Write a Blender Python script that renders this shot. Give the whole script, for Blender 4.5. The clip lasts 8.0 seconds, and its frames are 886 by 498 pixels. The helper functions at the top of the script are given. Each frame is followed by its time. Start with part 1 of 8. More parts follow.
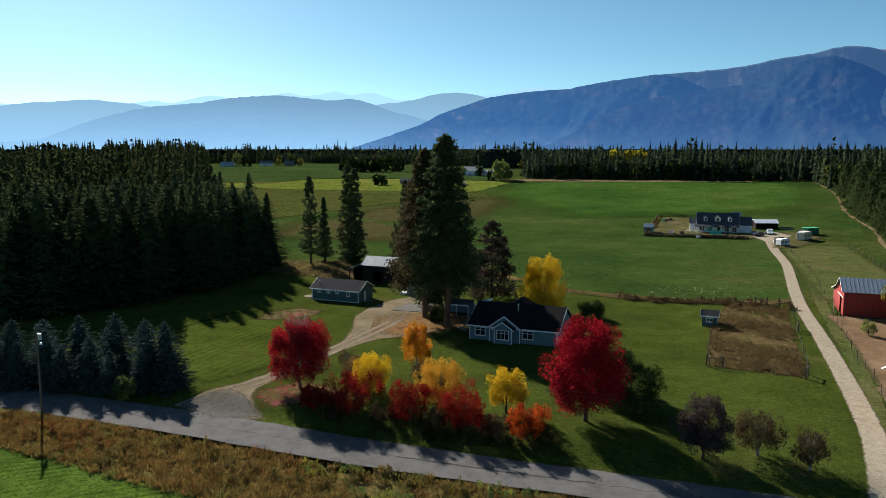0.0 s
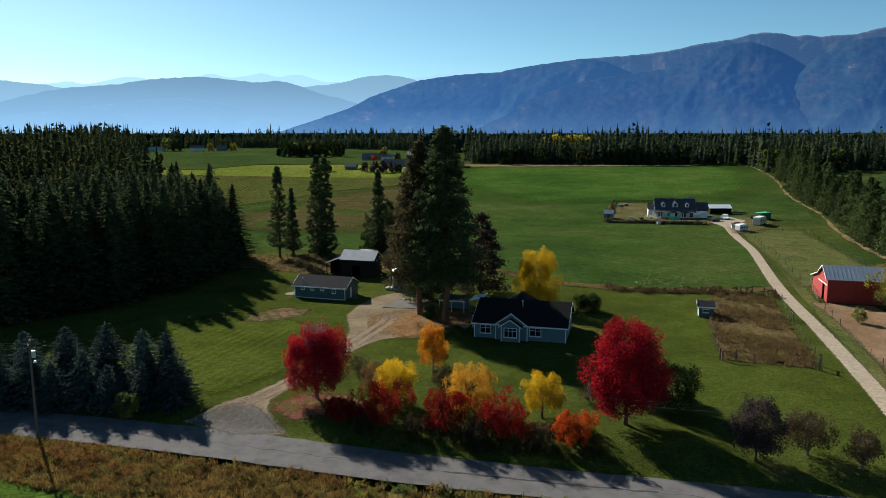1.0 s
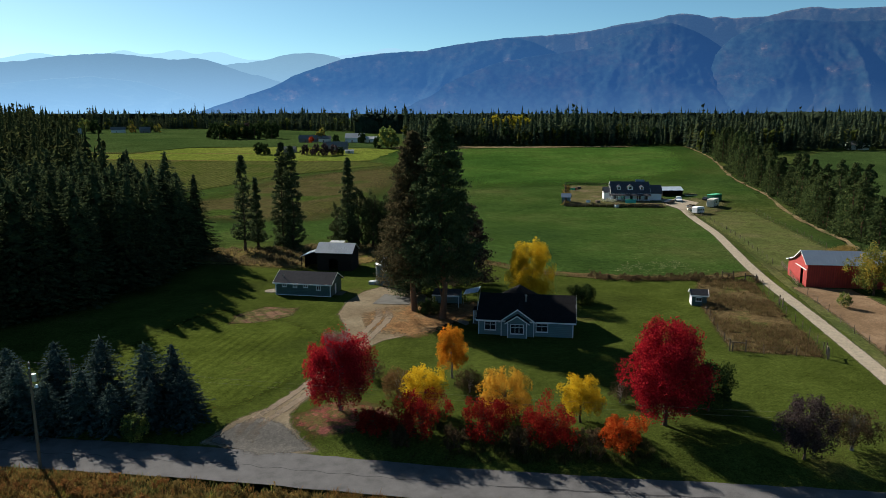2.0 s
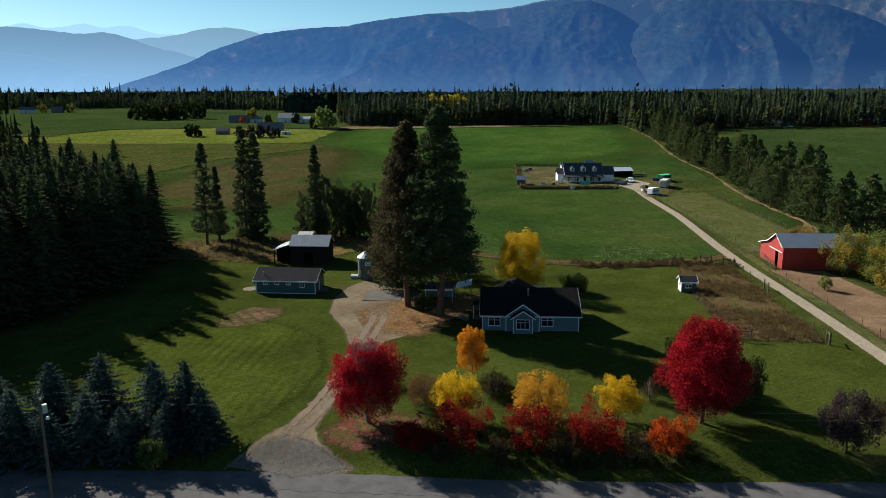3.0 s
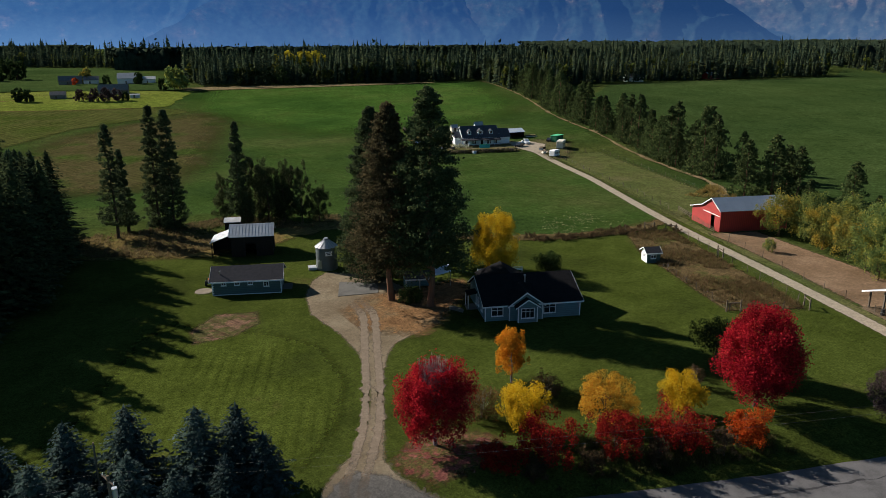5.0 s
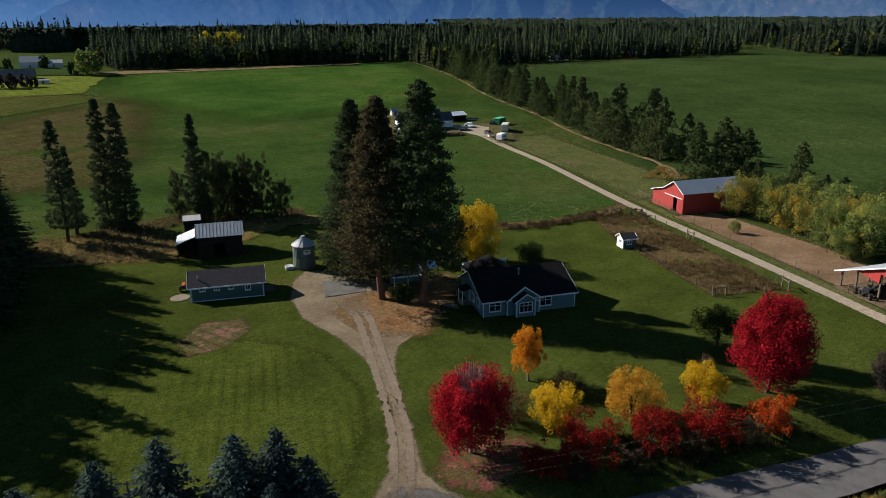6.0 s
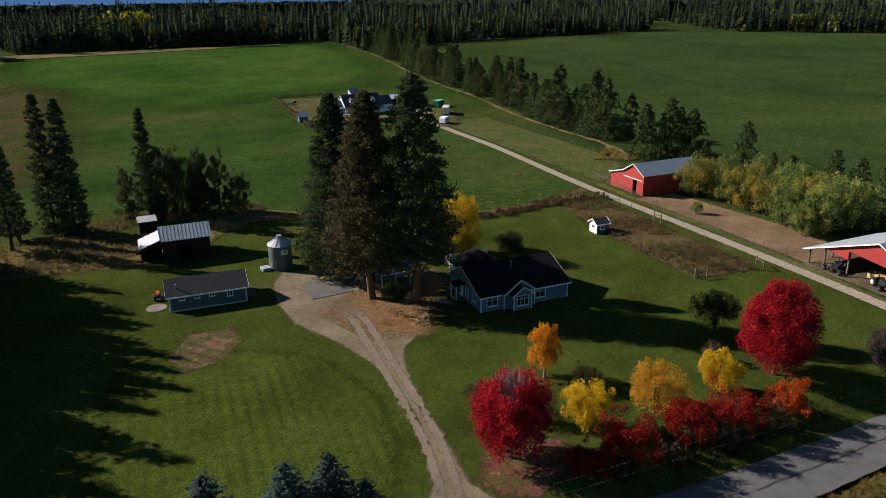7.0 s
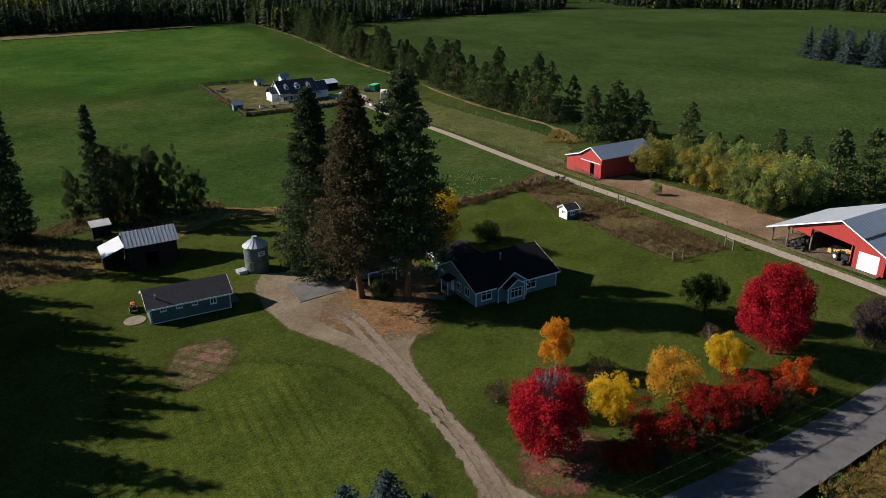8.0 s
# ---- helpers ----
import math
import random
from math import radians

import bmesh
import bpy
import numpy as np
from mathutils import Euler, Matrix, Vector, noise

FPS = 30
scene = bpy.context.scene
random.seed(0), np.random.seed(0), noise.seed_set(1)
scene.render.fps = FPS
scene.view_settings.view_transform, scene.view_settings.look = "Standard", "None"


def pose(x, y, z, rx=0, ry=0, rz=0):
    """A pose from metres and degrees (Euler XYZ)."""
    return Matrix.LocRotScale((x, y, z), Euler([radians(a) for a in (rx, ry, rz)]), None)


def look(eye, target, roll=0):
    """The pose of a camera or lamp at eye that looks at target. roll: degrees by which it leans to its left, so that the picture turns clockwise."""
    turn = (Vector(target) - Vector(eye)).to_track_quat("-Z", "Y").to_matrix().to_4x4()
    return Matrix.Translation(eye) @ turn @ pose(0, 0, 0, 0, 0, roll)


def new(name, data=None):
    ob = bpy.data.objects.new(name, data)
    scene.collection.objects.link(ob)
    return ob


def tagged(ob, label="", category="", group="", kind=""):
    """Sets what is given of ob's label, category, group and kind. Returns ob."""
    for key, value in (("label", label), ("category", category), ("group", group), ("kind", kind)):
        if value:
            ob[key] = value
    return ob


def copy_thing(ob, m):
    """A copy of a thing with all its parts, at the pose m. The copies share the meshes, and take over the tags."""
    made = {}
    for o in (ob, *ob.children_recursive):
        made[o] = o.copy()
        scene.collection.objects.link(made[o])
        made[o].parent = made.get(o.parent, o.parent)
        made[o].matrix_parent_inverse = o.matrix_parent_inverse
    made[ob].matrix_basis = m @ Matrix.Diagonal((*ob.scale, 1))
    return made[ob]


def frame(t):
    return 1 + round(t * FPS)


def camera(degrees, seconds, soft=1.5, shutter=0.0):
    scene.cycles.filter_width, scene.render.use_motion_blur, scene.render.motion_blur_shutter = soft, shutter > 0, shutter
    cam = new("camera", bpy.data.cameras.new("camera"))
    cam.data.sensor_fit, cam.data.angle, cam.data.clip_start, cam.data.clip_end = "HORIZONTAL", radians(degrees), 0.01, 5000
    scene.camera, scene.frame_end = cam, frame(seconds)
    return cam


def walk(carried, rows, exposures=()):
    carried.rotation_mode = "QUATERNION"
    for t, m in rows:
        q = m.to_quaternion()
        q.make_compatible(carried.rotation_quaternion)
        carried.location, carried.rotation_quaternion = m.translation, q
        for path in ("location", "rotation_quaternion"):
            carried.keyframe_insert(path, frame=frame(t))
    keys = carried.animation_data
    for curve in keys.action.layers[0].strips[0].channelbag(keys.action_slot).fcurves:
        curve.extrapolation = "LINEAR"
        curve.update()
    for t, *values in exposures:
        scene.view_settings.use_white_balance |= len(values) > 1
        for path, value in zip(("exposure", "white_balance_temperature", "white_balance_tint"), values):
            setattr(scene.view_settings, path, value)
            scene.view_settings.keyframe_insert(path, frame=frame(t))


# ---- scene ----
cam = camera(62.5, 8.0, 0.65)
METRES, EYE, TILT, LEAN, TURN = 100.0, 31.6, -7.8, 0.0, 0.0
ROWS = [
    (0.0, 0.0, 0.0, 0.0, 0.0, 0.0, -0.0),
    (0.5, -0.0593, 0.0223, 0.0097, -2.72, -0.62, 0.4),
    (1.0, -0.1173, 0.047, 0.0218, -5.47, -1.35, 0.8),
    (1.5, -0.1739, 0.0743, 0.0347, -8.29, -2.18, 1.22),
    (3.0, -0.3357, 0.1741, 0.078, -17.23, -5.08, 2.52),
    (3.5, -0.3824, 0.2093, 0.0924, -20.16, -6.12, 2.92),
    (4.0, -0.43, 0.2477, 0.108, -23.31, -7.18, 3.34),
    (4.5, -0.4778, 0.2898, 0.1245, -26.69, -8.34, 3.77),
    (6.0, -0.6023, 0.4151, 0.1718, -36.79, -11.67, 5.04),
    (6.5, -0.639, 0.4599, 0.1879, -40.25, -12.82, 5.44),
    (7.0, -0.6738, 0.5095, 0.2051, -43.92, -14.09, 5.87),
    (7.5, -0.7042, 0.5577, 0.2217, -47.48, -15.34, 6.23),
    (8.0, -0.7347, 0.6044, 0.2377, -51.12, -16.54, 6.55),
]
EXPOSURES = [(0.0, 1.1, 6500, 10), (2.0, 1.0, 6500, 10), (4.0, 0.87, 6500, 12), (8.0, 0.8, 6450, 17)]
walk(cam, [(t, pose(0, 0, EYE, TILT, LEAN, TURN) @ pose(METRES * x, METRES * y, METRES * z, 90 + pitch, roll, yaw)) for t, x, y, z, yaw, pitch, roll in ROWS], EXPOSURES)

# ---- sky and sun ----
SUN_UP, SUN_AZ = 28.5, -28.5          # degrees over the horizon; from +y towards +x
SUN_DIR = Vector((math.sin(radians(SUN_AZ)) * math.cos(radians(SUN_UP)), math.cos(radians(SUN_AZ)) * math.cos(radians(SUN_UP)), math.sin(radians(SUN_UP))))
world = bpy.data.worlds.new("sky")
world.use_nodes = True
scene.world = world
wn = world.node_tree
sky = wn.nodes.new("ShaderNodeTexSky")
sky.sky_type, sky.sun_disc = "NISHITA", False
sky.sun_elevation, sky.sun_rotation = radians(SUN_UP), radians(SUN_AZ)
sky.altitude, sky.air_density, sky.dust_density, sky.ozone_density = 2500, 0.85, 1.9, 3.5
tint = wn.nodes.new("ShaderNodeMix")      # clear, dry autumn air
tint.data_type, tint.blend_type = "RGBA", "MULTIPLY"
tint.inputs[0].default_value = 1.0
tint.inputs[7].default_value = (0.74, 0.97, 0.86, 1)
wn.links.new(sky.outputs["Color"], tint.inputs[6])
wn.links.new(tint.outputs[2], wn.nodes["Background"].inputs["Color"])
wn.nodes["Background"].inputs["Strength"].default_value = 0.058
sun_data = bpy.data.lights.new("sun", "SUN")
sun_data.energy, sun_data.angle, sun_data.color = 5.0, radians(0.6), (1.0, 0.93, 0.82)
sun = new("sun", sun_data)
sun.matrix_world = look(SUN_DIR * 300, (0, 0, 0))


# ---- materials ----
def nodes_of(name):
    m = bpy.data.materials.new(name)
    m.use_nodes = True
    nt = m.node_tree
    return m, nt, nt.nodes["Principled BSDF"]


def ramp(nt, fac, colours, spots=None):
    r = nt.nodes.new("ShaderNodeValToRGB")
    spots = spots or [i / max(1, len(colours) - 1) for i in range(len(colours))]
    while len(r.color_ramp.elements) < len(colours):
        r.color_ramp.elements.new(0.5)
    for e, c, s in zip(r.color_ramp.elements, colours, spots):
        e.position, e.color = s, (*c, 1)
    nt.links.new(fac, r.inputs["Fac"])
    return r.outputs["Color"]


def noise_of(nt, scale, detail=4, rough=0.6, stretch=(1, 1, 1), turn=0.0):
    tc, mp, nz = nt.nodes.new("ShaderNodeTexCoord"), nt.nodes.new("ShaderNodeMapping"), nt.nodes.new("ShaderNodeTexNoise")
    nt.links.new(tc.outputs["Object"], mp.inputs["Vector"])
    nt.links.new(mp.outputs["Vector"], nz.inputs["Vector"])
    mp.inputs["Scale"].default_value = stretch
    mp.inputs["Rotation"].default_value = (0, 0, radians(turn))
    nz.inputs["Scale"].default_value, nz.inputs["Detail"].default_value, nz.inputs["Roughness"].default_value = scale, detail, rough
    return nz.outputs["Fac"]


def waves_of(nt, scale, turn=0.0, axis="X", distort=1.5, detail_scale=0.4):
    tc, mp, wv = nt.nodes.new("ShaderNodeTexCoord"), nt.nodes.new("ShaderNodeMapping"), nt.nodes.new("ShaderNodeTexWave")
    nt.links.new(tc.outputs["Object"], mp.inputs["Vector"])
    nt.links.new(mp.outputs["Vector"], wv.inputs["Vector"])
    mp.inputs["Rotation"].default_value = (0, 0, radians(turn))
    wv.bands_direction = axis
    wv.inputs["Scale"].default_value, wv.inputs["Distortion"].default_value = scale, distort
    wv.inputs["Detail"].default_value, wv.inputs["Detail Scale"].default_value = 2, detail_scale
    return wv.outputs["Fac"]


def mixed(nt, a, b, fac, mode="MIX"):
    m = nt.nodes.new("ShaderNodeMix")
    m.data_type, m.blend_type = "RGBA", mode
    for sock, v in ((m.inputs[0], fac), (m.inputs[6], a), (m.inputs[7], b)):
        if isinstance(v, (int, float)):
            sock.default_value = v
        elif isinstance(v, tuple):
            sock.default_value = (*v, 1)
        else:
            nt.links.new(v, sock)
    return m.outputs[2]


def bumped(nt, bsdf, height, strength=0.4, distance=0.05):
    b = nt.nodes.new("ShaderNodeBump")
    b.inputs["Strength"].default_value, b.inputs["Distance"].default_value = strength, distance
    nt.links.new(height, b.inputs["Height"])
    nt.links.new(b.outputs["Normal"], bsdf.inputs["Normal"])


def plain(name, colour, rough=0.7, metal=0.0, var=0.25, scale=1.5, bump=0.15, stretch=(1, 1, 1)):
    """A painted, sawn or moulded surface with stains at a large and grain at a small scale."""
    m, nt, bs = nodes_of(name)
    dark, light = tuple(c * (1 - var) for c in colour), tuple(min(1, c * (1 + var * 0.6)) for c in colour)
    big = ramp(nt, noise_of(nt, scale, 4, 0.6, stretch), [dark, colour, light], [0.3, 0.5, 0.7])
    fine = noise_of(nt, scale * 14, 3, 0.6, stretch)
    col = mixed(nt, big, ramp(nt, fine, [dark, light], [0.35, 0.65]), 0.3)
    nt.links.new(col, bs.inputs["Base Color"])
    bs.inputs["Roughness"].default_value, bs.inputs["Metallic"].default_value = rough, metal
    bs.inputs["Specular IOR Level"].default_value = 0.02 if rough > 0.8 else 0.4
    bumped(nt, bs, fine, bump, 0.02)
    return m


def turf(name, colours, patch=0.05, grain=1.6, stripe=None, stripe_amount=0.25, spots=None, bump=0.6, bump_size=0.12, contrast=0.85):
    """Grass, crop or soil: wide drifts of tone, patches, clumps, fine blades, and faint rows."""
    m, nt, bs = nodes_of(name)
    wide = ramp(nt, noise_of(nt, patch, 5, 0.62), colours, spots)
    drift = noise_of(nt, patch * 4.7, 4, 0.6)
    clump = noise_of(nt, grain * 0.45, 4, 0.7)
    fine = noise_of(nt, grain * 1.6, 4, 0.75)
    col = mixed(nt, wide, ramp(nt, drift, [(0.72, 0.74, 0.7), (1.22, 1.2, 1.2)], [0.32, 0.68]), 0.75 * contrast, "MULTIPLY")
    col = mixed(nt, col, ramp(nt, clump, [(0.6, 0.6, 0.58), (1.36, 1.34, 1.3)], [0.32, 0.68]), 0.8 * contrast, "MULTIPLY")
    col = mixed(nt, col, ramp(nt, fine, [(0.4, 0.4, 0.4), (1.6, 1.56, 1.5)], [0.33, 0.67]), contrast, "MULTIPLY")
    if stripe:
        turn, size = stripe
        rows = ramp(nt, waves_of(nt, size, turn, "X", 1.1), [(0.5, 0.5, 0.46), (0.98, 0.98, 0.98), (1.02, 1.02, 1.0), (1.35, 1.3, 1.15)], [0.04, 0.2, 0.78, 0.96])
        worn = ramp(nt, noise_of(nt, 0.11, 4, 0.65), [(0.0, 0.0, 0.0), (1.0, 1.0, 1.0)], [0.38, 0.62])
        amount = mixed(nt, (0.0, 0.0, 0.0), worn, min(1.0, stripe_amount * 2))
        col = mixed(nt, col, rows, amount, "MULTIPLY")
    nt.links.new(col, bs.inputs["Base Color"])
    bs.inputs["Roughness"].default_value = 1.0
    bs.inputs["Specular IOR Level"].default_value = 0.0
    bumped(nt, bs, fine, bump, bump_size)
    return m


def soft_edged(m, low=0.35, high=0.85, grain=1.3):
    """Lets a ground cover thin out towards its rim, where the mesh's "edge" falls to nought."""
    nt = m.node_tree
    out = nt.nodes["Material Output"]
    surface = out.inputs["Surface"].links[0].from_socket
    at, add, mr = nt.nodes.new("ShaderNodeAttribute"), nt.nodes.new("ShaderNodeMath"), nt.nodes.new("ShaderNodeMapRange")
    at.attribute_name, add.operation = "edge", "MULTIPLY_ADD"
    nt.links.new(noise_of(nt, grain, 5, 0.7), add.inputs[0])
    add.inputs[1].default_value = 1.3
    sub = nt.nodes.new("ShaderNodeMath")
    sub.operation = "SUBTRACT"
    nt.links.new(at.outputs["Fac"], sub.inputs[0])
    sub.inputs[1].default_value = 0.35
    nt.links.new(sub.outputs[0], add.inputs[2])
    nt.links.new(add.outputs[0], mr.inputs["Value"])
    mr.inputs["From Min"].default_value, mr.inputs["From Max"].default_value = low, high
    tr, mx = nt.nodes.new("ShaderNodeBsdfTransparent"), nt.nodes.new("ShaderNodeMixShader")
    nt.links.new(mr.outputs[0], mx.inputs["Fac"])
    nt.links.new(tr.outputs[0], mx.inputs[1])
    nt.links.new(surface, mx.inputs[2])
    nt.links.new(mx.outputs[0], out.inputs["Surface"])
    return m


def leafy(name, colours, through_light=0.35, vary=0.25, clump_size=0.7, clump_tones=((0.7, 0.7, 0.7), (1.25, 1.22, 1.15)), patchy=0.0):
    """Leaves or needles: a colour for each leaf, a tone for each plant, and light that shines through."""
    m, nt, bs = nodes_of(name)
    geo, info = nt.nodes.new("ShaderNodeNewGeometry"), nt.nodes.new("ShaderNodeObjectInfo")
    col = ramp(nt, geo.outputs["Random Per Island"], colours)
    if patchy:      # whole boughs that have turned, beside others that have not
        col = mixed(nt, col, ramp(nt, noise_of(nt, 0.33, 3, 0.6), colours, [0.38 + 0.24 * i / (len(colours) - 1) for i in range(len(colours))]), patchy)
    tone = ramp(nt, info.outputs["Random"], [(1 - vary,) * 3, (1 + vary, 1 + vary, 1 + vary * 0.7)])
    col = mixed(nt, col, tone, 1.0, "MULTIPLY")
    clump = ramp(nt, noise_of(nt, clump_size, 2, 0.5), list(clump_tones), [0.35, 0.65])
    col = mixed(nt, col, clump, 0.8, "MULTIPLY")
    nt.nodes.remove(bs)
    bs = nt.nodes.new("ShaderNodeBsdfDiffuse")
    nt.links.new(col, bs.inputs["Color"])
    tr, mx = nt.nodes.new("ShaderNodeBsdfTranslucent"), nt.nodes.new("ShaderNodeMixShader")
    nt.links.new(col, tr.inputs["Color"])
    mx.inputs["Fac"].default_value = through_light
    nt.links.new(bs.outputs[0], mx.inputs[1])
    nt.links.new(tr.outputs[0], mx.inputs[2])
    nt.links.new(mx.outputs[0], nt.nodes["Material Output"].inputs["Surface"])
    return m


def slope_noise(nt, scale, detail, rough):
    """A pattern laid over far slopes as they rise round the valley, a little drawn out downhill."""
    tc, nm, mp, nz = nt.nodes.new("ShaderNodeTexCoord"), nt.nodes.new("ShaderNodeVectorMath"), nt.nodes.new("ShaderNodeMapping"), nt.nodes.new("ShaderNodeTexNoise")
    nm.operation = "NORMALIZE"
    nt.links.new(tc.outputs["Object"], nm.inputs[0])
    nt.links.new(nm.outputs[0], mp.inputs["Vector"])
    mp.inputs["Scale"].default_value = (scale, scale, scale * 1.5)
    nt.links.new(mp.outputs["Vector"], nz.inputs["Vector"])
    nz.inputs["Scale"].default_value, nz.inputs["Detail"].default_value, nz.inputs["Roughness"].default_value = 1.0, detail, rough
    return nz.outputs["Fac"]


def far_hill(name, ground, air, amount, valley=0.25, depth=150, pallor=1.0, cleared=0.0):
    """Wooded slopes kilometres off, the haze before them painted on as emission, thicker over the valley."""
    m, nt, bs = nodes_of(name)
    col = ramp(nt, slope_noise(nt, 22, 8, 0.7), ground, [0.35, 0.5, 0.64, 0.76])
    col = mixed(nt, col, ramp(nt, slope_noise(nt, 110, 8, 0.75), [(0.3, 0.3, 0.3), (1.7, 1.7, 1.7)], [0.34, 0.66]), 0.75, "MULTIPLY")
    if cleared:     # burnt and felled slopes, tan among the woods
        spots = ramp(nt, slope_noise(nt, 34, 9, 0.72), [(0.0, 0.0, 0.0), (cleared,) * 3, (1.0, 1.0, 1.0)], [0.55, 0.64, 0.74])
        col = mixed(nt, col, (0.40, 0.28, 0.20), spots)
    nt.links.new(col, bs.inputs["Base Color"])
    bs.inputs["Roughness"].default_value = 1.0
    bs.inputs["Specular IOR Level"].default_value = 0.0
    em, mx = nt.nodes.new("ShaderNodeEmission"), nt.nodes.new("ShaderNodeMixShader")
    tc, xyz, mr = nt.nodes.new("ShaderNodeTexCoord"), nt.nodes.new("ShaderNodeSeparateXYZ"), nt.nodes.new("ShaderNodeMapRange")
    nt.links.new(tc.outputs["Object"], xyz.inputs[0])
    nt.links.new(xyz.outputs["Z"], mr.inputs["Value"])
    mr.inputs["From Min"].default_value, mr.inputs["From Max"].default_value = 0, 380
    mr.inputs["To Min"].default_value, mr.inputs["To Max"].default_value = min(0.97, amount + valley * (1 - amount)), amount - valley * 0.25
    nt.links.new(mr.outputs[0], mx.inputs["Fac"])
    # the painted haze is paler over the valley floor and brighter towards the sun
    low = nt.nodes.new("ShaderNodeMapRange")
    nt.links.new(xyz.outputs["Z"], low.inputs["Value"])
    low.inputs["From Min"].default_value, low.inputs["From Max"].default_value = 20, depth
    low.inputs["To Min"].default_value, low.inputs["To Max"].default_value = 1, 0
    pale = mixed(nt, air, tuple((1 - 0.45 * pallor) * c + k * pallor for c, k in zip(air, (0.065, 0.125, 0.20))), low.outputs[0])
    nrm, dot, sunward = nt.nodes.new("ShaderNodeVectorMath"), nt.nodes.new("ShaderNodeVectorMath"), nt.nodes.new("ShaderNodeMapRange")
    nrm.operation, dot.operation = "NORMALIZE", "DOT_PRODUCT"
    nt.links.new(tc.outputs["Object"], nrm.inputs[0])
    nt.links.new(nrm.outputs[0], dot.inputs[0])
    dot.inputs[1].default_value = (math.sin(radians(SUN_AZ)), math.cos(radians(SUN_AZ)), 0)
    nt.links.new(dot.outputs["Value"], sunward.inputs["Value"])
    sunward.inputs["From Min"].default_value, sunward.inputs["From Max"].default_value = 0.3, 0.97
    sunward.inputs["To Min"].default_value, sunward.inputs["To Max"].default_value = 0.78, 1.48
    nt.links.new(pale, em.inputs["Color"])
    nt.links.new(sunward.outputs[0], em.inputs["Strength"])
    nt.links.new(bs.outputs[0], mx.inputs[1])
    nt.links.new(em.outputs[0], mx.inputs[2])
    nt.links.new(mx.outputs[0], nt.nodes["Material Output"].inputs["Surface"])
    return m


def ribbed(name, colour, rough, metal, turn_axis="X", size=1.2, bump=0.5, var=0.3):
    """Sheet metal or board siding with straight ribs."""
    m, nt, bs = nodes_of(name)
    big = ramp(nt, noise_of(nt, 0.5, 5, 0.65), [tuple(c * (1 - var) for c in colour), tuple(min(1, c * (1 + var * 0.5)) for c in colour)], [0.35, 0.65])
    w = waves_of(nt, size, 0, turn_axis, 0.0)
    col = mixed(nt, big, ramp(nt, w, [(0.78, 0.78, 0.78), (1.08, 1.08, 1.08)]), 0.7, "MULTIPLY")
    nt.links.new(col, bs.inputs["Base Color"])
    bs.inputs["Roughness"].default_value, bs.inputs["Metallic"].default_value = rough, metal
    bumped(nt, bs, w, bump, 0.03)
    return m


def glass(name, tint=(0.02, 0.025, 0.03)):
    m, nt, bs = nodes_of(name)
    bs.inputs["Base Color"].default_value = (*tint, 1)
    bs.inputs["Roughness"].default_value = 0.05
    bs.inputs["Specular IOR Level"].default_value = 0.8
    return m


LAWN = turf("lawn_grass", [(0.0285, 0.0387, 0.0100), (0.0385, 0.0531, 0.0114), (0.0475, 0.0648, 0.0142), (0.0722, 0.0648, 0.0256)], 0.045, 2.8, None, 0.3, [0.3, 0.46, 0.6, 0.72])
MOWN = soft_edged(turf("mown_rows_of_grass", [(0.0300, 0.0415, 0.0100), (0.0420, 0.0580, 0.0115), (0.0520, 0.0710, 0.0145), (0.0740, 0.0690, 0.0250)], 0.06, 2.8, (23.5, 0.2), 0.22, [0.3, 0.46, 0.6, 0.72]))
MEADOW = turf("far_meadow", [(0.0198, 0.0380, 0.0110), (0.0352, 0.0530, 0.0143), (0.0550, 0.0630, 0.0198)], 0.02, 0.8, None, 0.3, [0.3, 0.5, 0.7])
CROP = turf("green_crop", [(0.0205, 0.0405, 0.0119), (0.0307, 0.0574, 0.0144), (0.0503, 0.0658, 0.0214)], 0.018, 1.3, (-20, 0.09), 0.1, [0.35, 0.5, 0.68])
CROP_RIGHT = turf("even_crop", [(0.0230, 0.0427, 0.0136), (0.0310, 0.0534, 0.0167), (0.0389, 0.0621, 0.0199)], 0.01, 1.0, (40, 0.05), 0.07, [0.35, 0.5, 0.68])
CROP_NEAR = turf("near_crop", [(0.0363, 0.0660, 0.0132), (0.0506, 0.0900, 0.0165), (0.0660, 0.1000, 0.0220)], 0.06, 1.9, (70, 0.3), 0.45, [0.35, 0.5, 0.68])
STUBBLE = soft_edged(turf("thin_crop", [(0.042, 0.055, 0.014), (0.055, 0.062, 0.02), (0.036, 0.056, 0.012)], 0.03, 1.0, (-20, 0.12), 0.4, [0.35, 0.5, 0.68]))
TILLED = soft_edged(turf("tilled_soil", [(0.105, 0.064, 0.046), (0.056, 0.062, 0.024), (0.135, 0.084, 0.062)], 0.3, 2.2, (-20, 0.16), 0.4, [0.38, 0.5, 0.62]))
HAYFIELD = turf("pale_hayfield", [(0.0748, 0.1049, 0.0187), (0.0952, 0.1233, 0.0229), (0.1148, 0.1334, 0.0306)], 0.012, 0.7, (0, 0.05), 0.08, [0.35, 0.5, 0.65])
PASTURE = soft_edged(turf("grazed_pasture", [(0.0526, 0.0690, 0.0242), (0.0672, 0.0794, 0.0275), (0.0840, 0.0839, 0.0385)], 0.05, 1.2, None, 0.3, [0.35, 0.5, 0.65]))
DRYGRASS = soft_edged(turf("dry_grass", [(0.0851, 0.0737, 0.0263), (0.1242, 0.0925, 0.0387), (0.0756, 0.0838, 0.0225)], 0.12, 1.6, None, 0.3, [0.35, 0.5, 0.65]))
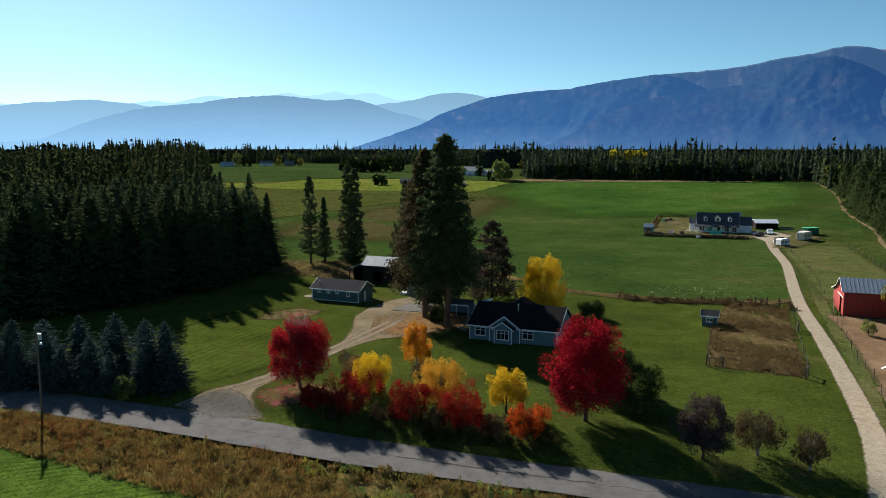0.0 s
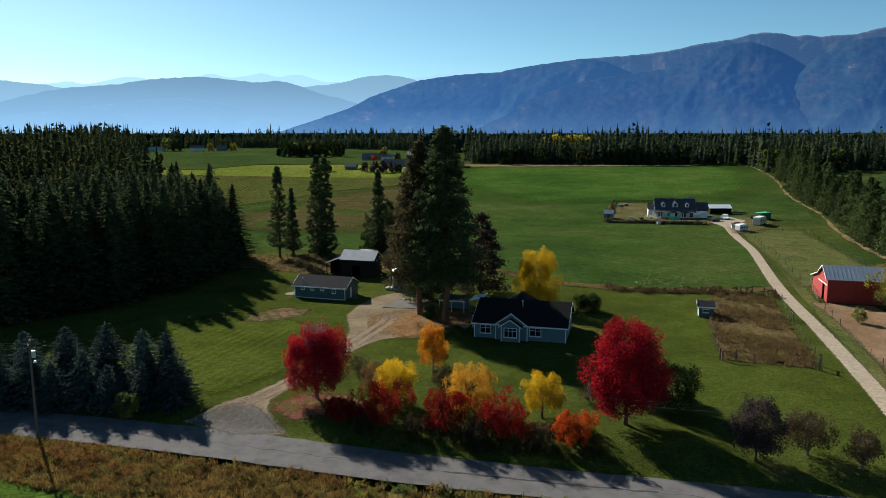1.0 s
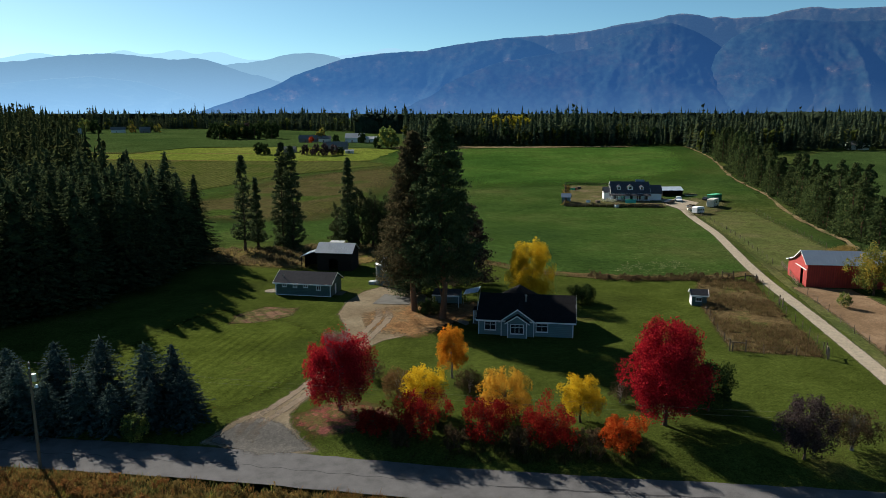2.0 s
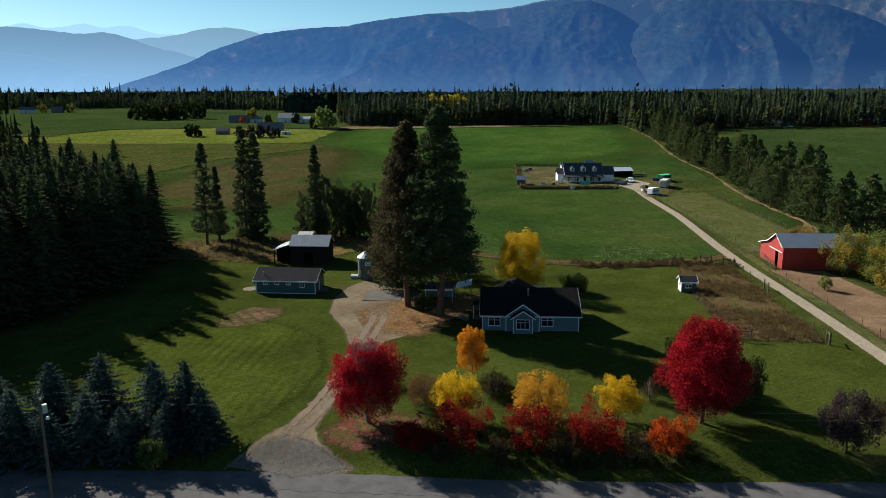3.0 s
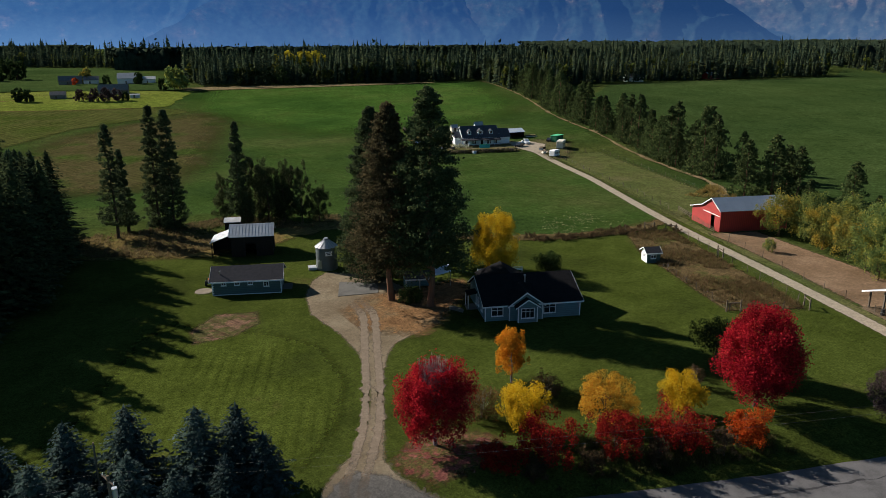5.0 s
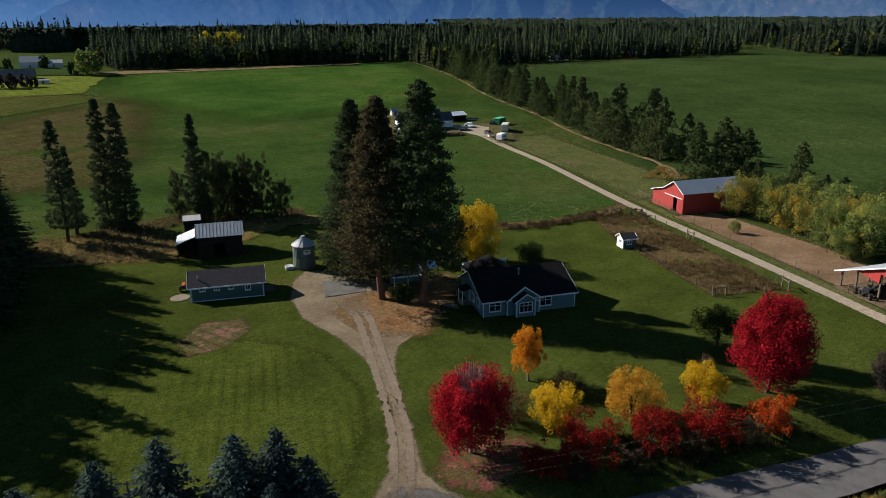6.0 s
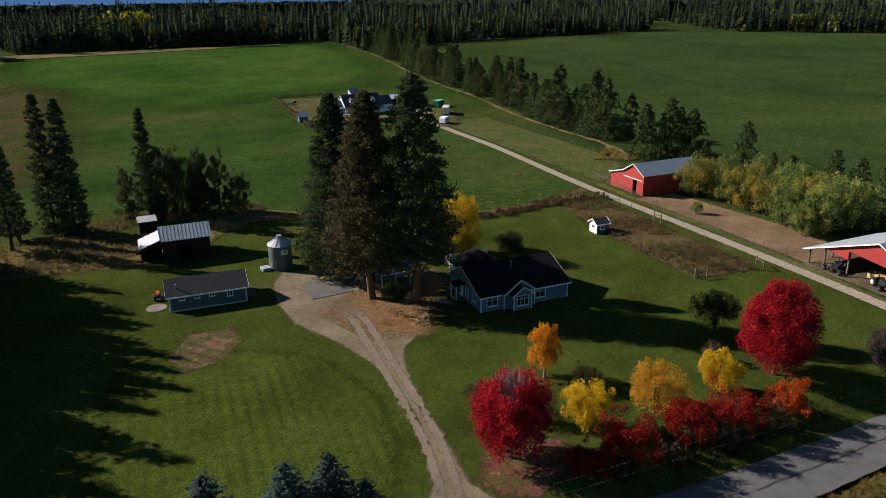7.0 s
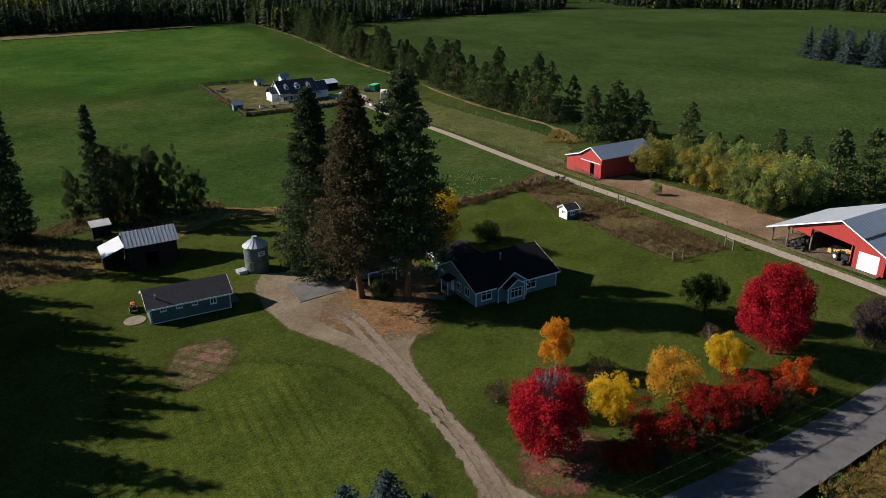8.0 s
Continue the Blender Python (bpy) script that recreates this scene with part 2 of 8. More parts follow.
STRAW = soft_edged(turf("straw_edge", [(0.1158, 0.0935, 0.0505), (0.1557, 0.1237, 0.0707), (0.0942, 0.0865, 0.0444)], 0.05, 1.2, None, 0.3, [0.35, 0.5, 0.65]))
WEEDS = soft_edged(turf("weedy_soil", [(0.0653, 0.0529, 0.0258), (0.0923, 0.0661, 0.0340), (0.0539, 0.0661, 0.0193)], 0.15, 1.8, None, 0.3, [0.35, 0.5, 0.65]))
DIRT = soft_edged(turf("bare_dirt", [(0.1198, 0.0803, 0.0484), (0.1546, 0.1045, 0.0660), (0.1904, 0.1320, 0.0858)], 0.12, 1.5, None, 0.3, [0.35, 0.5, 0.65], 0.3, 0.05, 0.4))
GRAVEL = soft_edged(turf("gravel", [(0.1201, 0.0973, 0.0666), (0.1507, 0.1241, 0.0870), (0.1802, 0.1530, 0.1095)], 0.15, 2.6, None, 0.3, [0.35, 0.5, 0.65], 0.3, 0.04, 0.45))
TRACK = soft_edged(turf("worn_wheel_track", [(0.1320, 0.1080, 0.0820), (0.1700, 0.1390, 0.1070), (0.1980, 0.1640, 0.1270)], 0.3, 2.6, None, 0.3, None, 0.2, 0.03, 0.4), 0.3, 1.2)
FARM_TRACK = soft_edged(turf("pale_gravel_track", [(0.2197, 0.1899, 0.1467), (0.2685, 0.2349, 0.1849), (0.3088, 0.2750, 0.2229)], 0.2, 2.2, None, 0.3, None, 0.2, 0.03, 0.4))
APRON = soft_edged(turf("grey_roadside_gravel", [(0.085, 0.082, 0.078), (0.105, 0.101, 0.095), (0.125, 0.120, 0.112)], 0.3, 2.6, None, 0.3, None, 0.2, 0.03, 0.5))
LEAFLITTER = soft_edged(turf("fallen_leaf_litter", [(0.1215, 0.0712, 0.0375), (0.1658, 0.0986, 0.0500), (0.1326, 0.1010, 0.0625)], 0.2, 2.2, None, 0.3, [0.35, 0.5, 0.65]))
REDLITTER = soft_edged(turf("fallen_red_leaves", [(0.1368, 0.0475, 0.0427), (0.0612, 0.0665, 0.0228), (0.1656, 0.0646, 0.0570)], 0.6, 2.8, None, 0.3, [0.4, 0.5, 0.6]))
YARD_SOIL = soft_edged(turf("worn_yard_grass", [(0.085, 0.075, 0.040), (0.066, 0.070, 0.028), (0.115, 0.095, 0.060)], 0.12, 1.2, None, 0.3, [0.35, 0.5, 0.65]))
EARTH = turf("trampled_earth", [(0.075, 0.056, 0.038), (0.105, 0.080, 0.055), (0.13, 0.10, 0.07)], 0.2, 2.0, None, 0.3, [0.35, 0.5, 0.65], 0.3, 0.05, 0.6)
ASPHALT = plain("worn_asphalt", (0.100, 0.099, 0.100), 0.9, 0, 0.34, 0.6, 0.3)
TAR = plain("crack_sealant", (0.045, 0.045, 0.047), 0.95)
CONCRETE = plain("weathered_concrete", (0.115, 0.113, 0.105), 0.95, 0, 0.35, 0.5)
PALE_PAD = plain("sandy_concrete", (0.19, 0.165, 0.13), 0.95, 0, 0.35, 0.8)
BLUE_WALL = ribbed("blue_lap_siding", (0.105, 0.195, 0.215), 0.65, 0.0, "Z", 1.05, 0.4, 0.12)
TEAL_WALL = ribbed("teal_lap_siding", (0.055, 0.104, 0.098), 0.65, 0.0, "Z", 1.05, 0.4, 0.12)
WHITE = plain("white_paint", (0.72, 0.73, 0.74), 0.55, 0, 0.1)
SHINGLE = plain("dark_asphalt_shingle", (0.013, 0.013, 0.014), 0.95, 0, 0.35, 2.0, 0.5)
SHINGLE_GREY = plain("grey_asphalt_shingle", (0.045, 0.045, 0.05), 0.95, 0, 0.3, 2.0, 0.5)
OLD_ROOF = plain("sun_faded_shingle", (0.15, 0.145, 0.14), 0.9, 0, 0.25, 1.5, 0.3)
FARM_ROOF = plain("slate_grey_shingle", (0.065, 0.067, 0.077), 0.9, 0, 0.25, 1.5, 0.3)
TIN = plain("galvanised_roofing", (0.42, 0.44, 0.46), 0.5, 0.15, 0.25, 0.6, 0.2)
TIN_BLUE = plain("blue_grey_roofing", (0.21, 0.26, 0.325), 0.55, 0.15, 0.15, 0.5, 0.1)
TIN_BRIGHT = plain("bright_sheet_roofing", (0.55, 0.58, 0.61), 0.55, 0.05, 0.12, 0.5, 0.1)
TIN_PALE = plain("pale_sheet_roofing", (0.25, 0.28, 0.305), 0.6, 0.05, 0.18, 0.5, 0.1)
GALV = ribbed("galvanised_bin_wall", (0.105, 0.13, 0.135), 0.5, 0.1, "Z", 1.6, 0.6, 0.2)
OLDWOOD = plain("weathered_barn_board", (0.03, 0.025, 0.021), 0.95, 0, 0.4, 1.0, 0.4, (6, 6, 0.4))
FARM_WALL = plain("faded_farm_boards", (0.20, 0.185, 0.165), 0.9, 0, 0.25, 0.8)
POSTWOOD = plain("grey_post_wood", (0.13, 0.105, 0.08), 0.9, 0, 0.35, 2.0, 0.4, (5, 5, 0.5))
FENCE_WOOD = plain("dark_fence_board", (0.055, 0.046, 0.04), 0.95, 0, 0.3, 1.5, 0.3)
RED_WALL = ribbed("red_sheet_siding", (0.30, 0.022, 0.018), 0.6, 0.0, "X", 0.7, 0.4, 0.12)
RED_WALL_SIDE = ribbed("red_sheet_siding_side", (0.30, 0.022, 0.018), 0.6, 0.0, "Y", 0.7, 0.4, 0.12)
RED_TRIM = plain("red_trim_paint", (0.36, 0.03, 0.025), 0.55)
GLASS = glass("window_glass")
BLACK = plain("black_rubber", (0.02, 0.02, 0.02), 0.7)
STEEL = plain("grey_steel", (0.35, 0.36, 0.37), 0.4, 0.8)
DARK_GREEN = plain("dark_green_paint", (0.02, 0.16, 0.08), 0.5, 0, 0.2)
TEAL_CLOTH = plain("teal_cloth", (0.06, 0.42, 0.36), 0.8, 0, 0.15)
GREEN_TARP = plain("green_roof_sheet", (0.07, 0.45, 0.20), 0.5, 0, 0.15)
CREAM = plain("cream_coachwork", (0.62, 0.58, 0.48), 0.4, 0, 0.1)
SILVER = plain("silver_paint", (0.5, 0.52, 0.55), 0.3, 0.4, 0.1)
DARK_PAINT = plain("dark_car_paint", (0.03, 0.035, 0.045), 0.25, 0.2, 0.1)
ORANGE_PAINT = plain("orange_machine_paint", (0.6, 0.10, 0.02), 0.4, 0, 0.15)
TARP = plain("pale_blue_tarp", (0.5, 0.58, 0.66), 0.5, 0, 0.1)
HAY = plain("straw_bale", (0.48, 0.36, 0.15), 0.95, 0, 0.35, 3, 0.6)
BARK = plain("tree_bark", (0.085, 0.06, 0.045), 0.95, 0, 0.4, 2.0, 0.6, (4, 4, 0.6))
PINE_BARK = plain("reddish_pine_bark", (0.15, 0.085, 0.055), 0.95, 0, 0.4, 1.5, 0.6, (4, 4, 0.6))
GREY_BARK = plain("grey_twig_bark", (0.22, 0.19, 0.18), 0.95, 0, 0.3, 2.0, 0.4)
TWIG_BARK = plain("pinkish_grey_twigs", (0.26, 0.19, 0.19), 0.95, 0, 0.3, 2.0, 0.4)
FIR = leafy("fir_needles", [(0.0347, 0.0523, 0.0293), (0.0520, 0.0736, 0.0374), (0.0828, 0.1026, 0.0466)], 0.3, 0.3)
# lighter needles: sun on the treetops put into the colour, beside yellowing larches
FIR_SUN = leafy("sunlit_mixed_needles", [(0.056, 0.078, 0.038), (0.078, 0.100, 0.042), (0.108, 0.118, 0.048)], 0.35, 0.4, 0.13, ((0.5, 0.6, 0.68), (1.4, 1.25, 1.0)))
# bluer needles: some of the distance's haze is put into the colour
FIR_FAR = leafy("hazy_far_needles", [(0.0235, 0.0387, 0.0295), (0.0361, 0.0533, 0.0348), (0.0595, 0.0711, 0.0382)], 0.3, 0.3, 0.09, ((0.6, 0.7, 0.8), (1.35, 1.25, 1.0)))
PONDEROSA = leafy("pine_needles", [(0.030, 0.050, 0.026), (0.048, 0.070, 0.033), (0.080, 0.096, 0.044)], 0.3, 0.2)
WIND_PINE = leafy("olive_pine_needles", [(0.0337, 0.0545, 0.0238), (0.0562, 0.0818, 0.0317), (0.0900, 0.1090, 0.0416)], 0.3, 0.3)
PINE_BROWN = leafy("browning_pine_needles", [(0.0494, 0.0475, 0.0254), (0.0806, 0.0707, 0.0380), (0.1251, 0.0985, 0.0553)], 0.3, 0.15)
PINE_DARK = leafy("dull_purplish_needles", [(0.030, 0.026, 0.022), (0.048, 0.038, 0.032), (0.072, 0.056, 0.044)], 0.3, 0.15)
SPRUCE = leafy("blue_spruce_needles", [(0.0310, 0.0501, 0.0474), (0.0464, 0.0738, 0.0701), (0.0738, 0.1025, 0.1017)], 0.25, 0.25)
RED_LEAF = leafy("scarlet_maple_leaves", [(0.1664, 0.0065, 0.0130), (0.3315, 0.0117, 0.0247), (0.4862, 0.0325, 0.0377)], 0.32, 0.08)
RED_DARK = leafy("deep_red_leaves", [(0.1045, 0.0070, 0.0095), (0.2265, 0.0120, 0.0127), (0.3136, 0.0380, 0.0181)], 0.32, 0.2)
ORANGE_RED = leafy("orange_red_leaves", [(0.2553, 0.0299, 0.0099), (0.4255, 0.0644, 0.0121), (0.4255, 0.1196, 0.0242)], 0.45, 0.1)
ORANGE_LEAF = leafy("orange_leaves", [(0.4224, 0.1344, 0.0120), (0.5456, 0.2184, 0.0160), (0.5808, 0.3024, 0.0320)], 0.45, 0.1)
GOLD_LEAF = leafy("golden_leaves", [(0.4048, 0.2376, 0.0110), (0.5280, 0.3520, 0.0143), (0.5632, 0.4224, 0.0352)], 0.45, 0.06)
AMBER_LEAF = leafy("amber_leaves", [(0.384, 0.160, 0.016), (0.496, 0.264, 0.028), (0.440, 0.304, 0.048)], 0.45, 0.1)
OLIVE_LEAF = leafy("turning_green_leaves", [(0.0649, 0.1089, 0.0456), (0.1048, 0.1572, 0.0555), (0.1747, 0.2086, 0.0587), (0.3494, 0.3024, 0.0571)], 0.4, 0.25, 0.6, ((0.7, 0.75, 0.75), (1.25, 1.2, 1.1)), 0.7)
GREEN_LEAF = leafy("dark_green_leaves", [(0.015, 0.030, 0.012), (0.026, 0.044, 0.015), (0.041, 0.063, 0.021)], 0.3, 0.2)
PLUM_LEAF = leafy("dark_purple_leaves", [(0.026, 0.019, 0.022), (0.046, 0.033, 0.038), (0.078, 0.058, 0.062)], 0.35, 0.25)
DULL_LEAF = leafy("dull_brown_green_leaves", [(0.044, 0.041, 0.022), (0.074, 0.056, 0.033), (0.104, 0.059, 0.037)], 0.35, 0.25)
STRAW_BLADE = leafy("dry_grass_blades", [(0.1221, 0.0964, 0.0317), (0.2200, 0.1579, 0.0528), (0.2932, 0.2158, 0.0810)], 0.4, 0.2)
RUST_BLADE = leafy("rusty_weed_blades", [(0.1508, 0.0798, 0.0324), (0.2610, 0.1330, 0.0446), (0.1653, 0.1596, 0.0446)], 0.4, 0.2)
WEED_BLADE = leafy("brown_weed_stalks", [(0.1045, 0.0710, 0.0361), (0.1782, 0.1190, 0.0636), (0.1045, 0.1040, 0.0361)], 0.35, 0.2)
BROWN_LEAF = leafy("russet_leaves", [(0.10, 0.060, 0.030), (0.165, 0.090, 0.042), (0.20, 0.125, 0.050)], 0.4, 0.15)
STRIP_BLADE = leafy("tawny_rough_grass", [(0.125, 0.092, 0.050), (0.195, 0.145, 0.080), (0.11, 0.11, 0.048)], 0.4, 0.2)
GROVE_LEAF = leafy("grey_green_leaves", [(0.030, 0.044, 0.020), (0.050, 0.066, 0.028), (0.084, 0.098, 0.040)], 0.35, 0.2)
PALE_BLOOM = leafy("faded_pale_blooms", [(0.4800, 0.4960, 0.3840), (0.7200, 0.7040, 0.5760), (0.1920, 0.2400, 0.1120)], 0.3, 0.15)
# rank grass coloured dark, carrying the shade under the roadside shrubs
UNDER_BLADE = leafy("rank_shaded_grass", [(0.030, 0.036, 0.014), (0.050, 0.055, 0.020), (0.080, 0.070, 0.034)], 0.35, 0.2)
RUST_BUSH = leafy("rusty_bush_leaves", [(0.09, 0.055, 0.026), (0.17, 0.075, 0.030), (0.22, 0.10, 0.038), (0.16, 0.13, 0.045)], 0.4, 0.2, 0.5, ((0.6, 0.65, 0.6), (1.3, 1.2, 1.1)), 0.6)
TAWNY_BUSH = leafy("tawny_bush_leaves", [(0.075, 0.065, 0.028), (0.135, 0.105, 0.040), (0.18, 0.125, 0.048), (0.12, 0.12, 0.042)], 0.4, 0.2, 0.5, ((0.6, 0.65, 0.6), (1.3, 1.2, 1.1)), 0.6)
PALE_STRAW = leafy("bleached_straw", [(0.22, 0.20, 0.12), (0.32, 0.28, 0.18), (0.38, 0.34, 0.22)], 0.2, 0.1)
CANOPY = turf("far_canopy", [(0.0132, 0.0220, 0.0162), (0.0198, 0.0297, 0.0198), (0.0286, 0.0374, 0.0204)], 0.01, 0.12, None, 0.3, [0.35, 0.5, 0.68], 0.3, 0.5)
GOLD_FAR = leafy("far_golden_leaves", [(0.1800, 0.1521, 0.0156), (0.2700, 0.2340, 0.0208), (0.3375, 0.2925, 0.0312)], 0.4, 0.15)
WIRE = plain("dull_wire", (0.09, 0.09, 0.09), 0.8, 0.0)
MIXED_LEAF = leafy("mixed_wood_leaves", [(0.0416, 0.0625, 0.0216), (0.0715, 0.0875, 0.0252), (0.1300, 0.1313, 0.0264)], 0.35, 0.4, 0.1, ((0.5, 0.6, 0.6), (1.4, 1.3, 1.0)))
FIELD_BROWN = soft_edged(turf("thinly_sown_soil", [(0.0452, 0.0484, 0.0167), (0.0570, 0.0504, 0.0233), (0.0334, 0.0545, 0.0130)], 0.03, 1.0, (-20, 0.16), 0.2, [0.35, 0.5, 0.62]))
LUSH = soft_edged(turf("lush_crop", [(0.0242, 0.0570, 0.0120), (0.0347, 0.0741, 0.0150), (0.0504, 0.0817, 0.0200)], 0.018, 1.3, (-20, 0.09), 0.1, [0.35, 0.5, 0.68]))
PALE_AMBER_LEAF = leafy("fading_amber_leaves", [(0.0679, 0.0975, 0.0364), (0.1346, 0.1539, 0.0442), (0.2457, 0.2117, 0.0468), (0.3861, 0.2565, 0.0390)], 0.4, 0.2, 0.6, ((0.7, 0.75, 0.75), (1.25, 1.2, 1.1)), 0.7)


# ---- building blocks ----
ROAD = [(-145, 120), (-105, 108.3), (-80, 100.3), (-60, 94), (-45, 89.1), (-30, 83.9), (-20, 80), (-10, 76), (-5, 74.3), (7, 70.3), (12.7, 68.6), (25.1, 64.6), (46.7, 57.2), (93, 41)]


def past_road(x, y):
    """Metres beyond the road's middle, towards the house."""
    return 0.94 * (np.asarray(y) - np.interp(x, [p[0] for p in ROAD], [p[1] for p in ROAD]))


def ground_z(x, y):
    """The yard is level, the road runs a metre lower below a bank, the fields rise towards the woods."""
    u = np.clip((0.55 * np.asarray(x) + 0.85 * np.asarray(y) - 230) / 330, 0, 1)
    b = np.clip((past_road(x, y) - 3.2) / 6.3, 0, 1)
    return 9.5 * u * u * (3 - 2 * u) - 1.0 + b * b * (3 - 2 * b)


def mesh_of(name, verts, faces, material=None, smooth=False):
    verts, faces = np.asarray(verts, dtype=np.float32), np.asarray(faces, dtype=np.int32)
    me = bpy.data.meshes.new(name)
    n, k = faces.shape
    me.vertices.add(len(verts))
    me.vertices.foreach_set("co", verts.ravel())
    me.loops.add(n * k)
    me.loops.foreach_set("vertex_index", faces.ravel())
    me.polygons.add(n)
    me.polygons.foreach_set("loop_start", np.arange(0, n * k, k, dtype=np.int32))
    if smooth:
        me.polygons.foreach_set("use_smooth", np.ones(n, dtype=bool))
    me.update(calc_edges=True)
    if material:
        me.materials.append(material)
    return me


def quads_mesh(name, q, material):
    """A mesh of loose four-cornered leaves; q: an array of n x 4 x 3."""
    return mesh_of(name, q.reshape(-1, 3), np.arange(len(q) * 4).reshape(-1, 4), material)


def thing(name, x, y, turn=0.0, label="", category="", group="", kind="", z=None):
    ob = new(name)
    ob.empty_display_size = 0.5
    ob.matrix_basis = pose(x, y, float(ground_z(x, y)) if z is None else z, 0, 0, turn)
    return tagged(ob, label, category, group, kind)


def child(name, me, parent, label="", at=None):
    ob = new(name, me)
    ob.parent = parent
    if at is not None:
        ob.matrix_basis = at
    return tagged(ob, label)


def part(name, bm, material, parent, label="", at=None, bevel=0.0):
    if bevel:
        bmesh.ops.bevel(bm, geom=bm.edges[:], offset=bevel, segments=1, affect="EDGES")
    bmesh.ops.recalc_face_normals(bm, faces=bm.faces[:])
    me = bpy.data.meshes.new(name)
    bm.to_mesh(me)
    bm.free()
    me.materials.append(material)
    return child(name, me, parent, label, at)


def setting(name, me, label, category, kind="structure"):
    return tagged(new(name, me), label, category, "", kind)


def block(bm, x0, x1, y0, y1, z0, z1):
    v = [bm.verts.new((x, y, z)) for z in (z0, z1) for x, y in ((x0, y0), (x1, y0), (x1, y1), (x0, y1))]
    for f in ((3, 2, 1, 0), (4, 5, 6, 7), (0, 1, 5, 4), (1, 2, 6, 5), (2, 3, 7, 6), (3, 0, 4, 7)):
        bm.faces.new([v[i] for i in f])


def boxed(*blocks):
    bm = bmesh.new()
    for b in blocks:
        block(bm, *b)
    return bm


def slab(bm, corners, thick):
    """A sheet through four corners, thickened downwards."""
    top = [bm.verts.new(c) for c in corners]
    low = [bm.verts.new((c[0], c[1], c[2] - thick)) for c in corners]
    bm.faces.new(top)
    bm.faces.new(low[::-1])
    n = len(corners)
    for i in range(n):
        bm.faces.new((top[i], low[i], low[(i + 1) % n], top[(i + 1) % n]))


def prism(bm, outline, axis, a, b):
    """An outline in the (u, z) plane pulled along an axis from a to b."""
    put = (lambda u, z, w: (u, w, z)) if axis == "y" else (lambda u, z, w: (w, u, z))
    p = [bm.verts.new(put(u, z, a)) for u, z in outline]
    q = [bm.verts.new(put(u, z, b)) for u, z in outline]
    bm.faces.new(p)
    bm.faces.new(q[::-1])
    n = len(outline)
    for i in range(n):
        bm.faces.new((p[i], q[i], q[(i + 1) % n], p[(i + 1) % n]))


def tube(points, radii, sides=6):
    """Vertices and faces of a tapered, open tube along the points."""
    pts, verts, faces = [Vector(p) for p in points], [], []
    for i, p in enumerate(pts):
        d = (pts[min(i + 1, len(pts) - 1)] - pts[max(i - 1, 0)]).normalized()
        u = d.orthogonal().normalized()
        w = d.cross(u)
        for k in range(sides):
            a = 2 * math.pi * k / sides
            verts.append(p + (u * math.cos(a) + w * math.sin(a)) * radii[i])
        if i:
            for k in range(sides):
                a0, b0 = (i - 1) * sides + k, (i - 1) * sides + (k + 1) % sides
                faces.append((a0, b0, b0 + sides, a0 + sides))
    return [tuple(v) for v in verts], faces


def tubes_mesh(name, tubes, material):
    verts, faces = [], []
    for v, f in tubes:
        faces += [tuple(i + len(verts) for i in q) for q in f]
        verts += v
    return mesh_of(name, verts, faces, material, True)


def cylinder(bm, r0, r1, z0, z1, sides=16, x=0.0, y=0.0):
    a = [bm.verts.new((x + r0 * math.cos(2 * math.pi * k / sides), y + r0 * math.sin(2 * math.pi * k / sides), z0)) for k in range(sides)]
    b = [bm.verts.new((x + r1 * math.cos(2 * math.pi * k / sides), y + r1 * math.sin(2 * math.pi * k / sides), z1)) for k in range(sides)]
    for k in range(sides):
        bm.faces.new((a[k], a[(k + 1) % sides], b[(k + 1) % sides], b[k]))
    bm.faces.new(a[::-1])
    bm.faces.new(b)


def curve_through(points, step=2.0):
    """A smooth line through the points (Catmull-Rom), at even steps."""
    p = [np.array(q, float) for q in points]
    p = [2 * p[0] - p[1], *p, 2 * p[-1] - p[-2]]
    out = []
    for i in range(1, len(p) - 2):
        n = max(1, int(np.linalg.norm(p[i + 1] - p[i]) / step))
        for k in range(n):
            t = k / n
            out.append(0.5 * (2 * p[i] + (p[i + 1] - p[i - 1]) * t + (2 * p[i - 1] - 5 * p[i] + 4 * p[i + 1] - p[i + 2]) * t * t
                              + (3 * p[i] - p[i - 1] - 3 * p[i + 1] + p[i + 2]) * t ** 3))
    out.append(p[-2])
    return np.array(out)


def ribbon(name, points, widths, lift, material, ragged=0.15, step=1.5, offset=0.0, seed=1):
    """A strip of ground along a line; widths at its points."""
    line = curve_through([(x, y, w) for (x, y), w in zip(points, widths)], step)
    rng = np.random.default_rng(seed)
    d = np.gradient(line[:, :2], axis=0)
    d /= np.linalg.norm(d, axis=1)[:, None]
    side = np.stack([-d[:, 1], d[:, 0]], 1)
    half = line[:, 2:3] / 2
    cross, rims = [], []
    for s in (-1, -0.62, 0, 0.62, 1):
        jig = rng.normal(0, ragged, (len(line), 1)) if abs(s) == 1 else 0
        cross.append(line[:, :2] + side * (s * half + offset + jig))
        rims.append(0.0 if abs(s) == 1 else 1.0)
    v = np.stack(cross, 1).reshape(-1, 2)
    n = len(cross)
    faces = [(i * n + k, i * n + k + 1, (i + 1) * n + k + 1, (i + 1) * n + k) for i in range(len(line) - 1) for k in range(n - 1)]
    me = mesh_of(name, np.column_stack([v, ground_z(v[:, 0], v[:, 1]) + lift]), [f[::-1] for f in faces], material)
    rim = np.tile(rims, (len(line), 1))
    fade = np.minimum(1, np.minimum(np.arange(len(line)), np.arange(len(line))[::-1]) * step / 9.0)
    rim *= fade[:, None]
    me.attributes.new("edge", "FLOAT", "POINT").data.foreach_set("value", rim.ravel().astype(np.float32))
    return me


